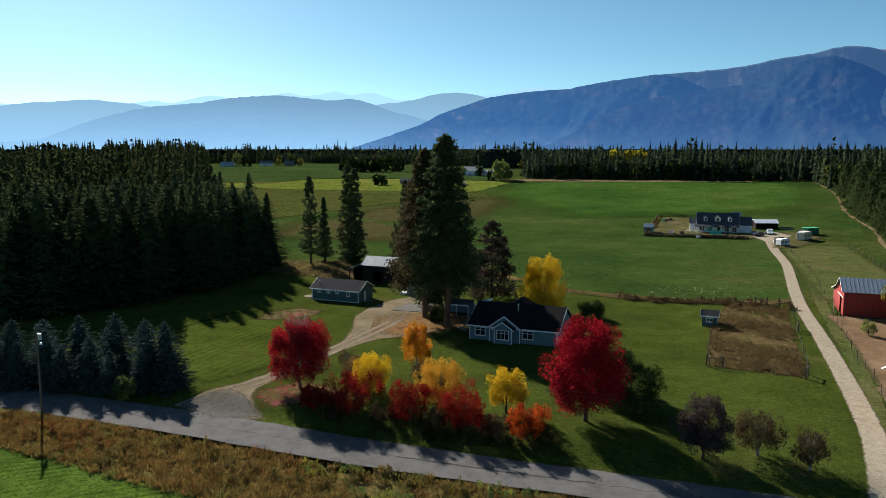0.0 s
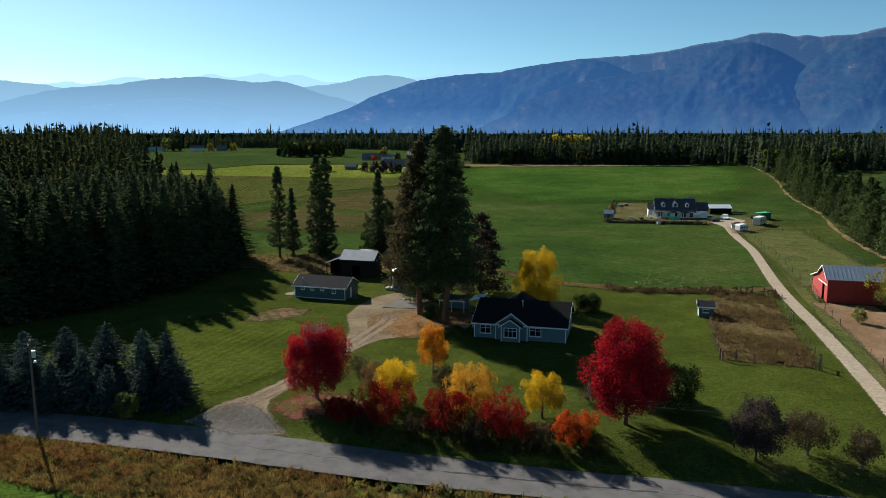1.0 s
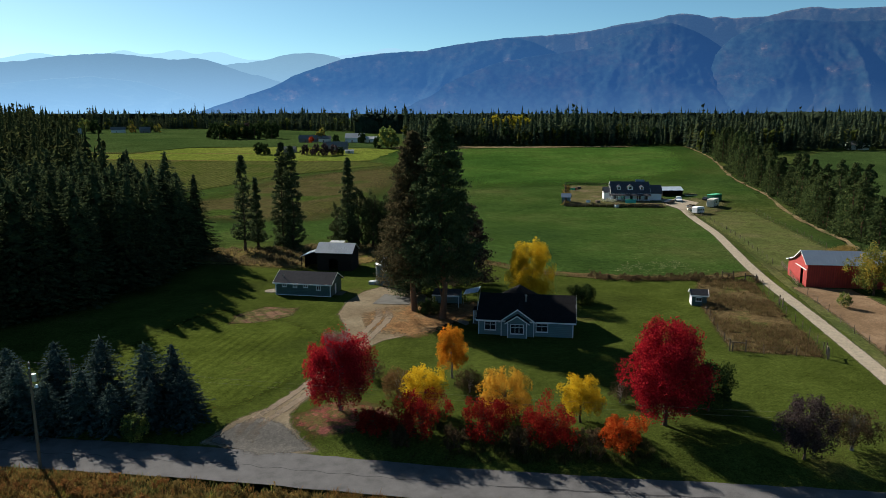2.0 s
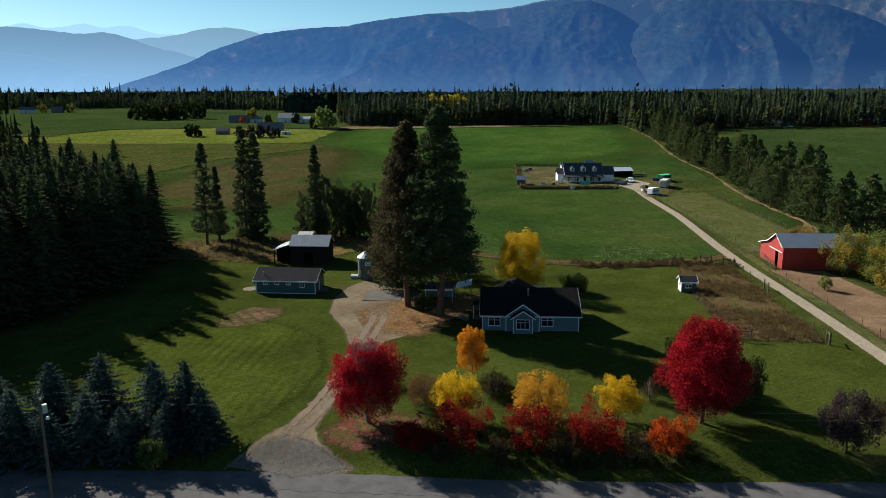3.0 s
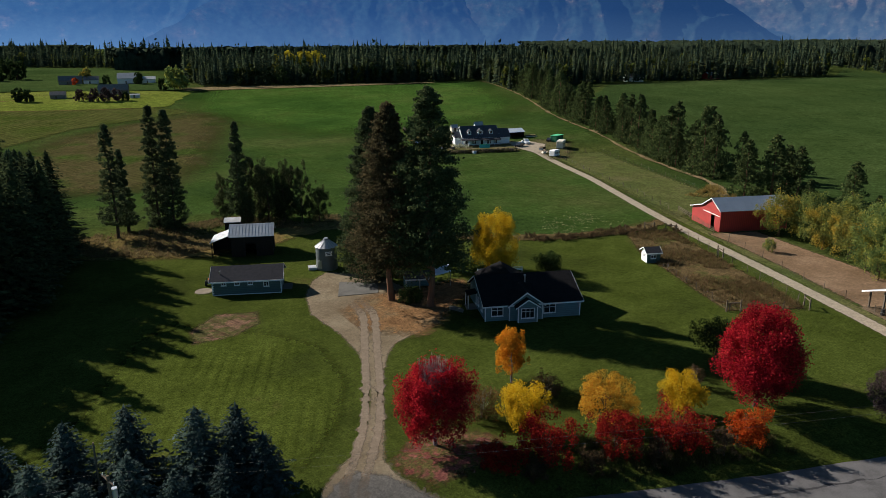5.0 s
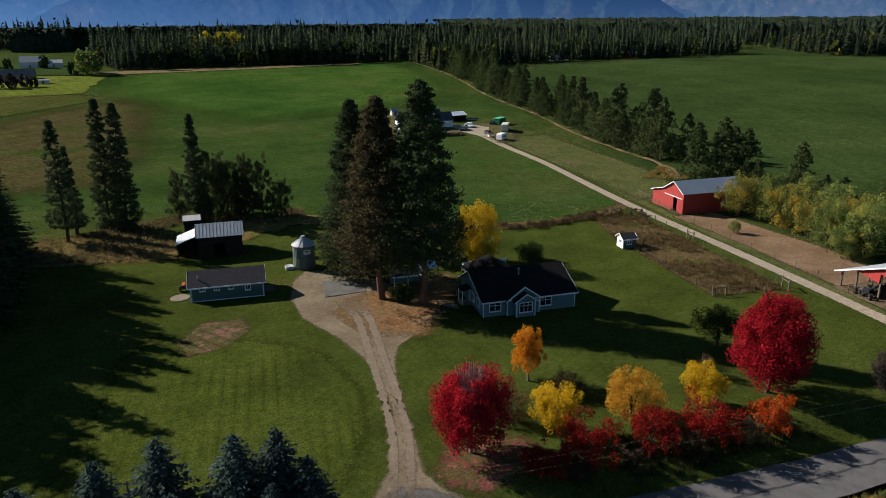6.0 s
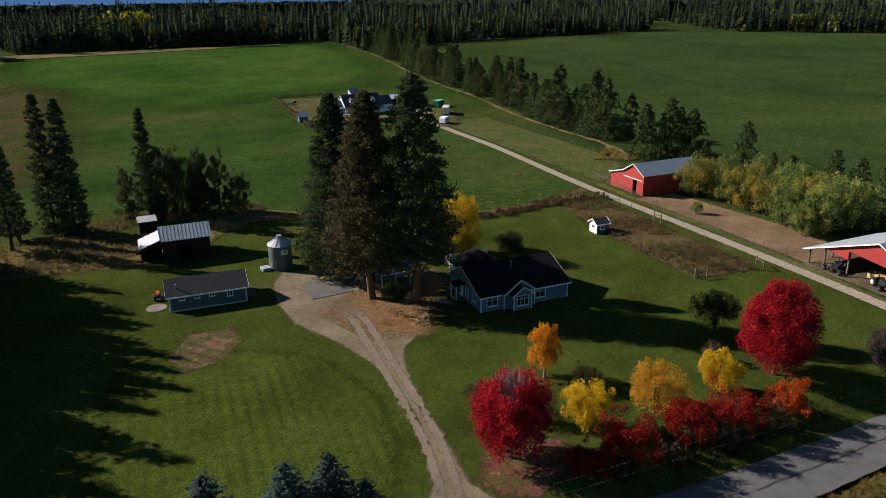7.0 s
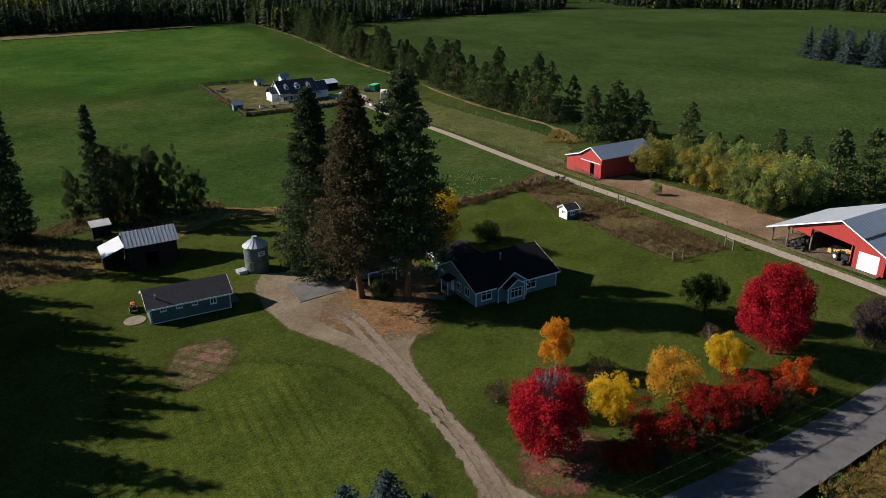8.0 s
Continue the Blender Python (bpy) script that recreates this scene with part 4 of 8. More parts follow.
setting("verge", ribbon("verge", [(-113, 103.5), (-76.9, 91.2), (-56.3, 85.5), (-38.8, 77.3), (-22.3, 70), (-7.9, 65.4), (5.5, 61.5), (26.1, 54.5), (51.9, 45.8)], [9, 9, 9, 9, 9, 9, 9, 9, 9], 0.035, DRYGRASS, 0.3, 2), "overgrown dry grass verge beside the road", "verge")
road = setting("road", ribbon("road", ROAD, [6.8, 6.8, 6.8, 6.8, 6.8, 6.8, 6.8, 6.6, 6.5, 6.2, 6.1, 6.0, 6.0, 6.0], 0.05, ASPHALT, 0.06, 1.5), "worn grey asphalt country road", "road")
for crack_from, crack_to, crack_wide in ((-78, -5, 0.07), (-5, 15, 0.27), (15, 45, 0.09)):
    spine = [(x, np.interp(x, [p[0] for p in ROAD], [p[1] for p in ROAD]) + 0.16 * math.sin(x * 1.9) + 0.1 * math.sin(x * 4.3)) for x in np.arange(crack_from, crack_to + 0.1, 1.0)]
    child("crack_sealant", ribbon("crack_sealant", spine, [crack_wide * (0.75 + 0.5 * abs(math.sin(i * 1.3))) for i in range(len(spine))], 0.056, TAR, crack_wide * 0.12, 0.4), road, "dark sealed crack")
DRIVE = [(-29.3, 91.2), (-27, 94.4), (-23.2, 100.4), (-20.2, 106.3), (-17.8, 111.6), (-15, 118), (-11.5, 126)]
DRIVE_AREA = [(-34.4, 90), (-31, 93.2), (-28.4, 95.4), (-26.3, 96.7), (-23.3, 101.1), (-20.3, 106.6), (-17.9, 112.4), (-16.4, 119.5), (-16.0, 126.2), (-16.8, 136), (-14.5, 144.5), (-11, 151), (-7, 154.5), (-2, 150.5), (0.5, 146), (1.5, 139), (6, 136.5),
              (4, 128.5), (1, 126), (-5.4, 121.6), (-10.8, 119.2), (-13.2, 116.6), (-17, 110.4), (-19.2, 105.7), (-22.1, 99.3), (-24.8, 94), (-24.9, 91.2), (-23.6, 87.8), (-21.8, 85.2), (-28, 85.4)]
setting("driveway", patch("driveway", DRIVE_AREA, 0.04, GRAVEL, 0.7, 0.4), "dusty gravel driveway curving to a turning place", "driveway")
setting("drive_apron", patch("drive_apron", [(-33.6, 90), (-30.8, 92.4), (-28, 93.2), (-25.7, 91.2), (-24.3, 88.6), (-22.4, 85.6), (-28, 85.8)], 0.058, APRON, 0.9, 0.4), "grey gravel apron where the drive meets the road", "driveway")
for side in (-0.85, 0.85):
    setting("wheel_track", ribbon("wheel_track", [(-30.2, 88.4)] + DRIVE + [(-9.2, 132), (-8.6, 139)], [1.2, 1.3, 1.2, 1.1, 1.1, 1.2, 1.3, 1.4, 1.6, 1.4], 0.062, TRACK, 0.2, 0.6, side), "pale travelled strip of the gravel drive", "wheel track")
setting("leaf_litter", patch("leaf_litter", [(-12, 134.5), (-6, 138.4), (0, 139), (8, 139), (12, 138), (10, 131), (4, 128), (-1, 123.5), (-6, 120), (-12.5, 125.5)], 0.06, LEAFLITTER, 5.5, 0.5), "russet pine needles and leaves on the gravel", "leaf litter")
slab_bm = bmesh.new()
slab(slab_bm, [(-10.2, 141.2, 0.12), (-3.7, 139.4, 0.12), (-1.8, 143.8, 0.12), (-7.1, 148, 0.12)], 0.14)
slab_ob = part("concrete_pad", slab_bm, CONCRETE, None, "", None, 0.02)
tagged(slab_ob, "weathered grey concrete pad at the turning place", "concrete pad", "", "structure")
setting("bare_patch", patch("bare_patch", [(-34.3, 138.6), (-29.6, 143.2), (-23.7, 141.3), (-24.7, 136.4), (-29.4, 133.5), (-35, 133.4)], 0.035, TILLED, 1.5, 0.4), "bare brown digging patch in the lawn", "bare patch")
FAR_DRIVE = [(36, 52), (42, 65.5), (47.2, 76.3), (52.3, 88.9), (58.8, 106.3), (63.4, 119), (70.3, 139), (77, 156.5), (86, 178), (95, 200), (104, 227), (111, 246), (114, 256), (118, 266)]
setting("farm_track", ribbon("farm_track", FAR_DRIVE, [5, 3.3, 3.0, 2.9, 2.9, 2.9, 2.9, 2.9, 2.9, 3.0, 3.2, 4.0, 8, 10], 0.14, FARM_TRACK, 0.04, 0.8), "pale straight gravel farm track", "farm track")
setting("farmyard", patch("farmyard", [(75, 264), (106, 252), (112, 256), (118, 270), (115, 308), (97, 320)], 0.2, YARD_SOIL, 2, 1.2), "worn thin grass of a fenced farmyard", "farmyard")
setting("farmyard_gravel", patch("farmyard_gravel", [(109, 245), (114, 243), (117, 250), (124, 258), (123, 268), (114, 270), (110, 257)], 0.22, FARM_TRACK, 1.5, 0.8), "pale gravel before the farmhouse", "farmyard")
setting("farmyard_dirt", patch("farmyard_dirt", [(106, 231), (113, 231), (124, 243), (133, 255), (136, 263), (127, 270), (121, 262), (116, 249), (110, 240)], 0.215, YARD_SOIL, 6, 1.0), "trampled dry grass round parked trailers", "farmyard")
setting("track_verge", ribbon("track_verge", [(45, 68), (54.5, 89), (62.5, 108), (71.3, 131), (79, 150), (93, 184)], [2.5, 2.5, 2.5, 2.5, 2.5, 2], 0.045, PASTURE, 0.3, 2), "thin rough grass beside the farm track", "verge")
setting("paddock_dirt", patch("paddock_dirt", [(57.5, 91), (60.3, 98.5), (66.6, 114.5), (71, 127.5), (73.5, 137), (84, 133), (80, 118), (77, 104), (70, 91)], 0.05, DIRT, 1.5, 0.6), "bare brown paddock earth", "paddock")
GARDEN = [(39, 104), (50.3, 98.4), (53.2, 104.4), (57.4, 115.3), (61, 124.5), (66.2, 136.8), (68, 142), (59, 147), (50, 133), (46.3, 123), (42.3, 113)]
setting("garden_plot", patch("garden_plot", GARDEN, 0.045, WEEDS, 1.2, 0.6), "overgrown brown vegetable plot", "garden plot")
setting("rough_strip", ribbon("rough_strip", [(-60, 195), (-38, 193), (-20, 184), (-5, 186), (6, 186), (14, 180), (22, 172)], [14, 22, 20, 14, 10, 6, 3], 0.13, DRYGRASS, 0.7, 2), "rough dry grass strip between lawn and field", "rough grass")
setting("field_margin", ribbon("field_margin", [(18, 176), (28, 161.5), (40, 154), (52, 149.3), (66, 148.5), (78, 152)], [4, 4.5, 5, 5, 4, 3], 0.13, WEEDS, 0.4, 1.5), "rough grass margin between lawn and crop", "field border")
setting("fallen_leaves", patch("fallen_leaves", [(-24.1, 93), (-20, 96), (-15.6, 95), (-12.8, 92.5), (-13.1, 88.2), (-17, 87.8), (-22, 87.9), (-24.1, 90.3)], 0.035, REDLITTER, 2.5, 0.5), "fallen red maple leaves on the grass", "fallen leaves")


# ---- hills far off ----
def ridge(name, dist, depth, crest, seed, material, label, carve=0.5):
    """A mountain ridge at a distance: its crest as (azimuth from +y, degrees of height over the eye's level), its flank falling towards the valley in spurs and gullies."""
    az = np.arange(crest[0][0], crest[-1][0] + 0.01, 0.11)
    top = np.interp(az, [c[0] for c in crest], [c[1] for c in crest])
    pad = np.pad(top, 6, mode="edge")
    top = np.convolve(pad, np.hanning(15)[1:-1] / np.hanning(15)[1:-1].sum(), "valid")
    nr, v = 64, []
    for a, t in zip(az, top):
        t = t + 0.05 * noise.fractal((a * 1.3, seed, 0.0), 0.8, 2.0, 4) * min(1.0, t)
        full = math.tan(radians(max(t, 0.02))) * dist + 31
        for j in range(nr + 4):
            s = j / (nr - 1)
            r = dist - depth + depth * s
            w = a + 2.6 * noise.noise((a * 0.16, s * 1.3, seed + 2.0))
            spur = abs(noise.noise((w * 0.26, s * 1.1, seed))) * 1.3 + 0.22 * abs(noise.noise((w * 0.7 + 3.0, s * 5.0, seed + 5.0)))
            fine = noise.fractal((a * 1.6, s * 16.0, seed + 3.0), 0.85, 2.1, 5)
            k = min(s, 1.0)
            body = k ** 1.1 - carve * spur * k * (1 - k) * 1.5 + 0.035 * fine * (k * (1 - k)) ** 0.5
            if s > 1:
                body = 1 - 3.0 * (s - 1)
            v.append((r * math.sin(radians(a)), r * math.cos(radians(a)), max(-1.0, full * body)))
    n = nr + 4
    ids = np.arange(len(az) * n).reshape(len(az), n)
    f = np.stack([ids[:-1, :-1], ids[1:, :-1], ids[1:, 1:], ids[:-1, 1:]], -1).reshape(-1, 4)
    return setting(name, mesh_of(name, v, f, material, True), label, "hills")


# haze on each range is painted into its material as emission
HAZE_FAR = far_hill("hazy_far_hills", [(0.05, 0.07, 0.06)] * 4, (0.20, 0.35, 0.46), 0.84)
HAZE_END = far_hill("hazy_valley_hills", [(0.05, 0.08, 0.08), (0.07, 0.1, 0.09), (0.10, 0.11, 0.09), (0.15, 0.13, 0.1)], (0.140, 0.255, 0.365), 0.68, 0.5, 260)
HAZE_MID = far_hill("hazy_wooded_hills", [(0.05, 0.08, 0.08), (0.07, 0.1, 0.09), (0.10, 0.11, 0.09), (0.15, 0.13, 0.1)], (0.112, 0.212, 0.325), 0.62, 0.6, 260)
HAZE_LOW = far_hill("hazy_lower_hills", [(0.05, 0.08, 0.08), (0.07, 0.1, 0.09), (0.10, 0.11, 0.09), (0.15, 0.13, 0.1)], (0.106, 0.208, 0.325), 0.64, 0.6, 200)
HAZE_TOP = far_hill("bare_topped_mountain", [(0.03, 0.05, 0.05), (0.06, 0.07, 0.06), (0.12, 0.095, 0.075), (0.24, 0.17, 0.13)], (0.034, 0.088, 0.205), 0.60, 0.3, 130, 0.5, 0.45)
HAZE_NEAR = far_hill("hazy_wooded_mountain", [(0.02, 0.045, 0.05), (0.03, 0.055, 0.055), (0.06, 0.065, 0.055), (0.18, 0.12, 0.09)], (0.020, 0.070, 0.185), 0.61, 0.34, 130, 0.5, 0.25)
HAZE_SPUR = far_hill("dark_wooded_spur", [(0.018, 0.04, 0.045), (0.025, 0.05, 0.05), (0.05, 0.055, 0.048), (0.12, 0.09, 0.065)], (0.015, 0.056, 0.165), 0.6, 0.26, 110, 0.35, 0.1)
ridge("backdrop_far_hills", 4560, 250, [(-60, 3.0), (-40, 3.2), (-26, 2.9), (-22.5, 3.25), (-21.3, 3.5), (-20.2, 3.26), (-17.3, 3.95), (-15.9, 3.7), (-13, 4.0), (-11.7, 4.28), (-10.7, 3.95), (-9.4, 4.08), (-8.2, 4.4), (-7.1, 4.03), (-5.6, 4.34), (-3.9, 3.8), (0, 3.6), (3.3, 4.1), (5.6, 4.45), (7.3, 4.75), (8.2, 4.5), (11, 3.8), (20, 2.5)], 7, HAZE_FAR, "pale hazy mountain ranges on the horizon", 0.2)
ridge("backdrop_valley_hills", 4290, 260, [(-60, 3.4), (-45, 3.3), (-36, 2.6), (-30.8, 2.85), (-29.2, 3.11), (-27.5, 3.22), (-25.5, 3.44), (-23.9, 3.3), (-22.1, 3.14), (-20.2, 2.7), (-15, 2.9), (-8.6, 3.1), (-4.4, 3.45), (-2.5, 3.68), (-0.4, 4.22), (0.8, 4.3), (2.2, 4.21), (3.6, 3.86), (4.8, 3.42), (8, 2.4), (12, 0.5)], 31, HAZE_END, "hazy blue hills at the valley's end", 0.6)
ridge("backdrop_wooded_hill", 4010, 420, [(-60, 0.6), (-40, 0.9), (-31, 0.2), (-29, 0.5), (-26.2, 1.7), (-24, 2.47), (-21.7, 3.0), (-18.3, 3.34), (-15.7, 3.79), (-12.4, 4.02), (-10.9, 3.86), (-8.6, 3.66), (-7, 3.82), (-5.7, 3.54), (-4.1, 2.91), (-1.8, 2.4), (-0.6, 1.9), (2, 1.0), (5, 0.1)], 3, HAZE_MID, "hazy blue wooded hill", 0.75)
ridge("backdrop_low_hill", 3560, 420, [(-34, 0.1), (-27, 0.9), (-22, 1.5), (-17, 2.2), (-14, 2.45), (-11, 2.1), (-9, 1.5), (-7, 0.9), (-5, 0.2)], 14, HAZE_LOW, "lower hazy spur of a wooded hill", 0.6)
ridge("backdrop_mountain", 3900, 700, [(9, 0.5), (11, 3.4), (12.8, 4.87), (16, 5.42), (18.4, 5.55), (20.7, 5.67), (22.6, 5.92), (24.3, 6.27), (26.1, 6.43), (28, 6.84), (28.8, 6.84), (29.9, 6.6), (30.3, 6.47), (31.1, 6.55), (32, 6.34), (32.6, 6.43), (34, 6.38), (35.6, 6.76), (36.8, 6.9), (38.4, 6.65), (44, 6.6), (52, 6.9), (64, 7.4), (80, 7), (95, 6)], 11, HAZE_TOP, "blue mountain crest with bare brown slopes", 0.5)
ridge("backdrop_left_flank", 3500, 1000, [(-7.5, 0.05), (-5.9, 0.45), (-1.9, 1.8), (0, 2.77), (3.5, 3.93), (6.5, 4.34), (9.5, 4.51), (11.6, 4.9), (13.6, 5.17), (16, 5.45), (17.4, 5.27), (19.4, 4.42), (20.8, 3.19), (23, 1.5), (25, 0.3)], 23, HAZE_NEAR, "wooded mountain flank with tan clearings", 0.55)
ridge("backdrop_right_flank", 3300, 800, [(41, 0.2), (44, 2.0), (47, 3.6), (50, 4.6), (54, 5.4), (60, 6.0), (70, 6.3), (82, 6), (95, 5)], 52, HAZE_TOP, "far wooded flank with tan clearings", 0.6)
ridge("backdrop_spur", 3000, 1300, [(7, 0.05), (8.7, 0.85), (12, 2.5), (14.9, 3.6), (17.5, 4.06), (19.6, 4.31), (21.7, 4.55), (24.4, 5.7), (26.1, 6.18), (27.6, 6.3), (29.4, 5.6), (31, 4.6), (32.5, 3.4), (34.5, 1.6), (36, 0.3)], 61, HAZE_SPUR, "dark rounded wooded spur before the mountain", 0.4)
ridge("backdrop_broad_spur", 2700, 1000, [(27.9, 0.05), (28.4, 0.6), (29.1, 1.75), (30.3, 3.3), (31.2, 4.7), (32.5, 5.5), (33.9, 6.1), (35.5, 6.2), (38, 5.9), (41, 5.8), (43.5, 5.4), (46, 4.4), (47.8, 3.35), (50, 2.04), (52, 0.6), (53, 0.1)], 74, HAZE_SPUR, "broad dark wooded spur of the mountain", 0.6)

# ---- woods ----
def far_crown(seed, tiers=7, ring=7, spread=0.17, power=0.8):
    """A distant conifer of height 1: overlapping skirts of boughs with jagged hems."""
    rng = np.random.default_rng(seed)
    out = []
    for k in range(tiers):
        f = 0.06 + 0.86 * k / tiers
        r = spread * (1 - f) ** power + 0.012
        rise = 1.15 / tiers * (1.05 - 0.35 * f)
        a0 = rng.uniform(0, 6.283)
        for q in range(ring):
            a = a0 + 6.283 * q / ring + rng.normal(0, 0.12)
            w = 6.283 / ring * 0.72
            reach, low = r * rng.uniform(0.6, 1.4), f + rng.uniform(-0.03, 0.03)
            top = (0.16 * r * math.cos(a), 0.16 * r * math.sin(a), min(1.0, f + rise))
            side = [(reach * 0.72 * math.cos(a + e * w), reach * 0.72 * math.sin(a + e * w), low + 0.22 * rise) for e in (-1, 1)]
            tip = (reach * math.cos(a), reach * math.sin(a), low - 0.05 * rise)
            out.append((top, side[0], tip, side[1]))
    for e in range(3):
        a = 2.1 * e + seed
        out.append(((0.02 * math.cos(a), 0.02 * math.sin(a), 0.82), (0.014 * math.cos(a + 2), 0.014 * math.sin(a + 2), 0.9), (0, 0, 1.04), (0.014 * math.cos(a - 2), 0.014 * math.sin(a - 2), 0.9)))
    return np.array(out)


near_kinds = [conifer_crown(24, 4.4 + 0.35 * k, 0.6, 40 + k, 1.1, 8, 1.15, 0.34, 0.7 + 0.09 * (k % 3), 0.16, 0.8, 3) / 24 for k in range(5)] + [pine_crown(23, 4.2 + 0.4 * k, 1.0, 80 + k, 110, 16, 0.9, 0.7) / 23 for k in range(2)]
mid_kinds = [far_crown(40 + k, 19, 7, (0.105, 0.12, 0.135, 0.115, 0.145)[k], (0.8, 0.65, 0.75, 0.55, 0.6)[k]) for k in range(5)] + [pine_crown(23, 3.4, 1.0, 80, 80, 12, 0.85, 0.9, 0.11) / 23]
far_kinds = [far_crown(60 + k, 14, 5, (0.09, 0.105, 0.12, 0.10, 0.125)[k], (0.8, 0.65, 0.75, 0.55, 0.6)[k]) for k in range(5)] + [pine_crown(23, 3.0, 1.0, 90, 40, 9, 1.0, 0.9, 0.11) / 23]
low_fir = [near_kinds, mid_kinds, far_kinds]
low_round = [leaf_crown(15, 11, 1, 60 + k, 130, 2.3, 16) / 15 for k in range(3)]
FOREST = [(-44, 197), (-47, 186), (-51, 173), (-56, 161), (-62, 150), (-72, 140), (-90, 130), (-120, 122), (-180, 118), (-330, 160), (-420, 600), (-330, 1000), (-270, 800), (-178, 560), (-128, 400), (-100, 310), (-72, 232), (-54, 213)]
DISTANT = [("woods_distant_a", [(-420, 1130), (-130, 1125), (60, 905), (130, 900), (130, 1150), (-100, 1350), (-420, 1350)], 6.5, 22),
           ("woods_distant_b", [(62, 556), (110, 545), (160, 527), (250, 503), (420, 640), (420, 1000), (140, 900), (70, 650)], 4.2, 19),
           ("woods_distant_c", [(252, 500), (222, 420), (300, 425), (400, 408), (500, 390), (560, 430), (640, 475), (900, 560), (700, 900), (420, 640)], 4.8, 20),
           ("woods_distant_d", [(655, 468), (530, 338), (600, 205), (570, 40), (900, 0), (1100, 500)], 6.2, 20)]
for k, (nm, outline, gap, tall) in enumerate(DISTANT):
    pts, rng = scatter(outline, gap, 100 + k)
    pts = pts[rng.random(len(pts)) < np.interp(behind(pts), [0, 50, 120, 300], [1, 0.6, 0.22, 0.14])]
    lumps = np.array([1 + 0.35 * noise.noise((x * 0.02, y * 0.02, 4.0)) for x, y in pts])
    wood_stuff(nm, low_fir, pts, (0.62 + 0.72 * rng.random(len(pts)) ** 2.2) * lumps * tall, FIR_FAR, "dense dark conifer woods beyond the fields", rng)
    some = pts[rng.random(len(pts)) < 0.10]
    wood_stuff(nm + "_leafy", low_round, some, rng.uniform(0.5, 0.85, len(some)) * tall, MIXED_LEAF, "yellowing leafy trees among the conifers", rng)
pts, rng = scatter([(133, 596), (164, 588), (168, 604), (138, 612)], 4.2, 130)
wood_stuff("woods_golden", low_round, pts, rng.uniform(18, 21.5, len(pts)), GOLD_FAR, "stand of golden autumn trees in the woods", rng)
pts, rng = scatter([(66, 551), (160, 525), (250, 501), (255, 512), (160, 540), (70, 566)], 10, 131)
wood_stuff("woods_fringe", low_round, pts[::2], rng.uniform(10, 17, len(pts))[::2], GREEN_LEAF, "leafy fringe of the woods", rng)

fir_protos = []
for k in range(5):
    h, r = 25 + 1.2 * (k % 3), (5.6, 4.8, 5.2, 4.6, 6.0)[k]
    tr = trunk_mesh("trunk", h * 0.97, 0.3, BARK, 200 + k)
    cr = quads_mesh("crown", conifer_crown(h, r, 1.0 + k * 0.3, 210 + k, 0.62, 11, 0.72, 0.32, 0.66 + 0.06 * (k % 3), 0.15, 0.95), FIR)
    fir_protos.append((tr, cr))
EDGE = [(-44, 197), (-47, 186), (-51, 173), (-56, 161), (-62, 150), (-72, 140), (-90, 130), (-120, 122), (-128, 145), (-95, 185), (-80, 212), (-72, 232), (-54, 213)]
near_pts, rng = scatter(EDGE, 4.4, 141)
first = {}
for i, (x, y) in enumerate(near_pts):
    k = int(rng.integers(5))
    tall, turn = rng.uniform(17, 24) - 3.5 * (y > 190 and x > -50) + 1.0 * (x < -60), rng.uniform(0, 360)
    wide = tall / 26 * rng.uniform(1.15, 1.45)
    if k not in first:
        first[k] = plant("fir_tree", x, y, *fir_protos[k], "tall dark green fir at the wood's edge", "tree", "firs of the wood", turn, wide, tall / 26 / wide)
    else:
        planted(first[k], x, y, turn, wide, tall / 26 / wide)
far_pts, rng = scatter(FOREST, 6.0, 140)
far_pts = far_pts[~inside(EDGE, far_pts[:, 0], far_pts[:, 1]) & (far_pts[:, 1] < 1000) & (far_pts[:, 0] > -0.607 * far_pts[:, 1] - 45)]
far_pts = thinned(far_pts, rng, 260, 0.5)
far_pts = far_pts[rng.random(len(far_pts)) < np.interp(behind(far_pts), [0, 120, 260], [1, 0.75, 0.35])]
deep = np.hypot(far_pts[:, 0] + 30, far_pts[:, 1] - 30)
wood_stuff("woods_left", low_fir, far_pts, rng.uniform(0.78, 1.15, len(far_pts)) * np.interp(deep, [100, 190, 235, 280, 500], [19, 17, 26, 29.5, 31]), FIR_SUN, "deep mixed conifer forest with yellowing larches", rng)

# woods that roll on towards the mountain, seen only from afar
def canopy(name, az0, az1, near, far, seed):
    rng = np.random.default_rng(seed)
    na, nr = int((az1 - az0) / 0.28), 46
    az, r = np.meshgrid(np.radians(np.linspace(az0, az1, na)), near + (far - near) * np.linspace(0, 1, nr) ** 1.4, indexing="ij")
    r = r + rng.uniform(-6, 6, r.shape)
    x, y = r * np.sin(az), r * np.cos(az)
    z = ground_z(x, y) + 13 + 9.5 * rng.random(r.shape) ** 1.3
    z[:, 0] = ground_z(x[:, 0], y[:, 0]) - 0.5
    ids = np.arange(na * nr).reshape(na, nr)
    f = np.stack([ids[:-1, :-1], ids[1:, :-1], ids[1:, 1:], ids[:-1, 1:]], -1).reshape(-1, 4)
    return setting(name, mesh_of(name, np.column_stack([x.ravel(), y.ravel(), z.ravel()]), f, CANOPY), "dark conifer woods rolling on to the mountain foot", "woods", "stuff")


canopy("woods_beyond_left", -32, 3, 1220, 1420, 151)
canopy("woods_beyond_middle", 3, 34, 860, 960, 153)
canopy("woods_beyond_right", 34, 95, 900, 2000, 152)

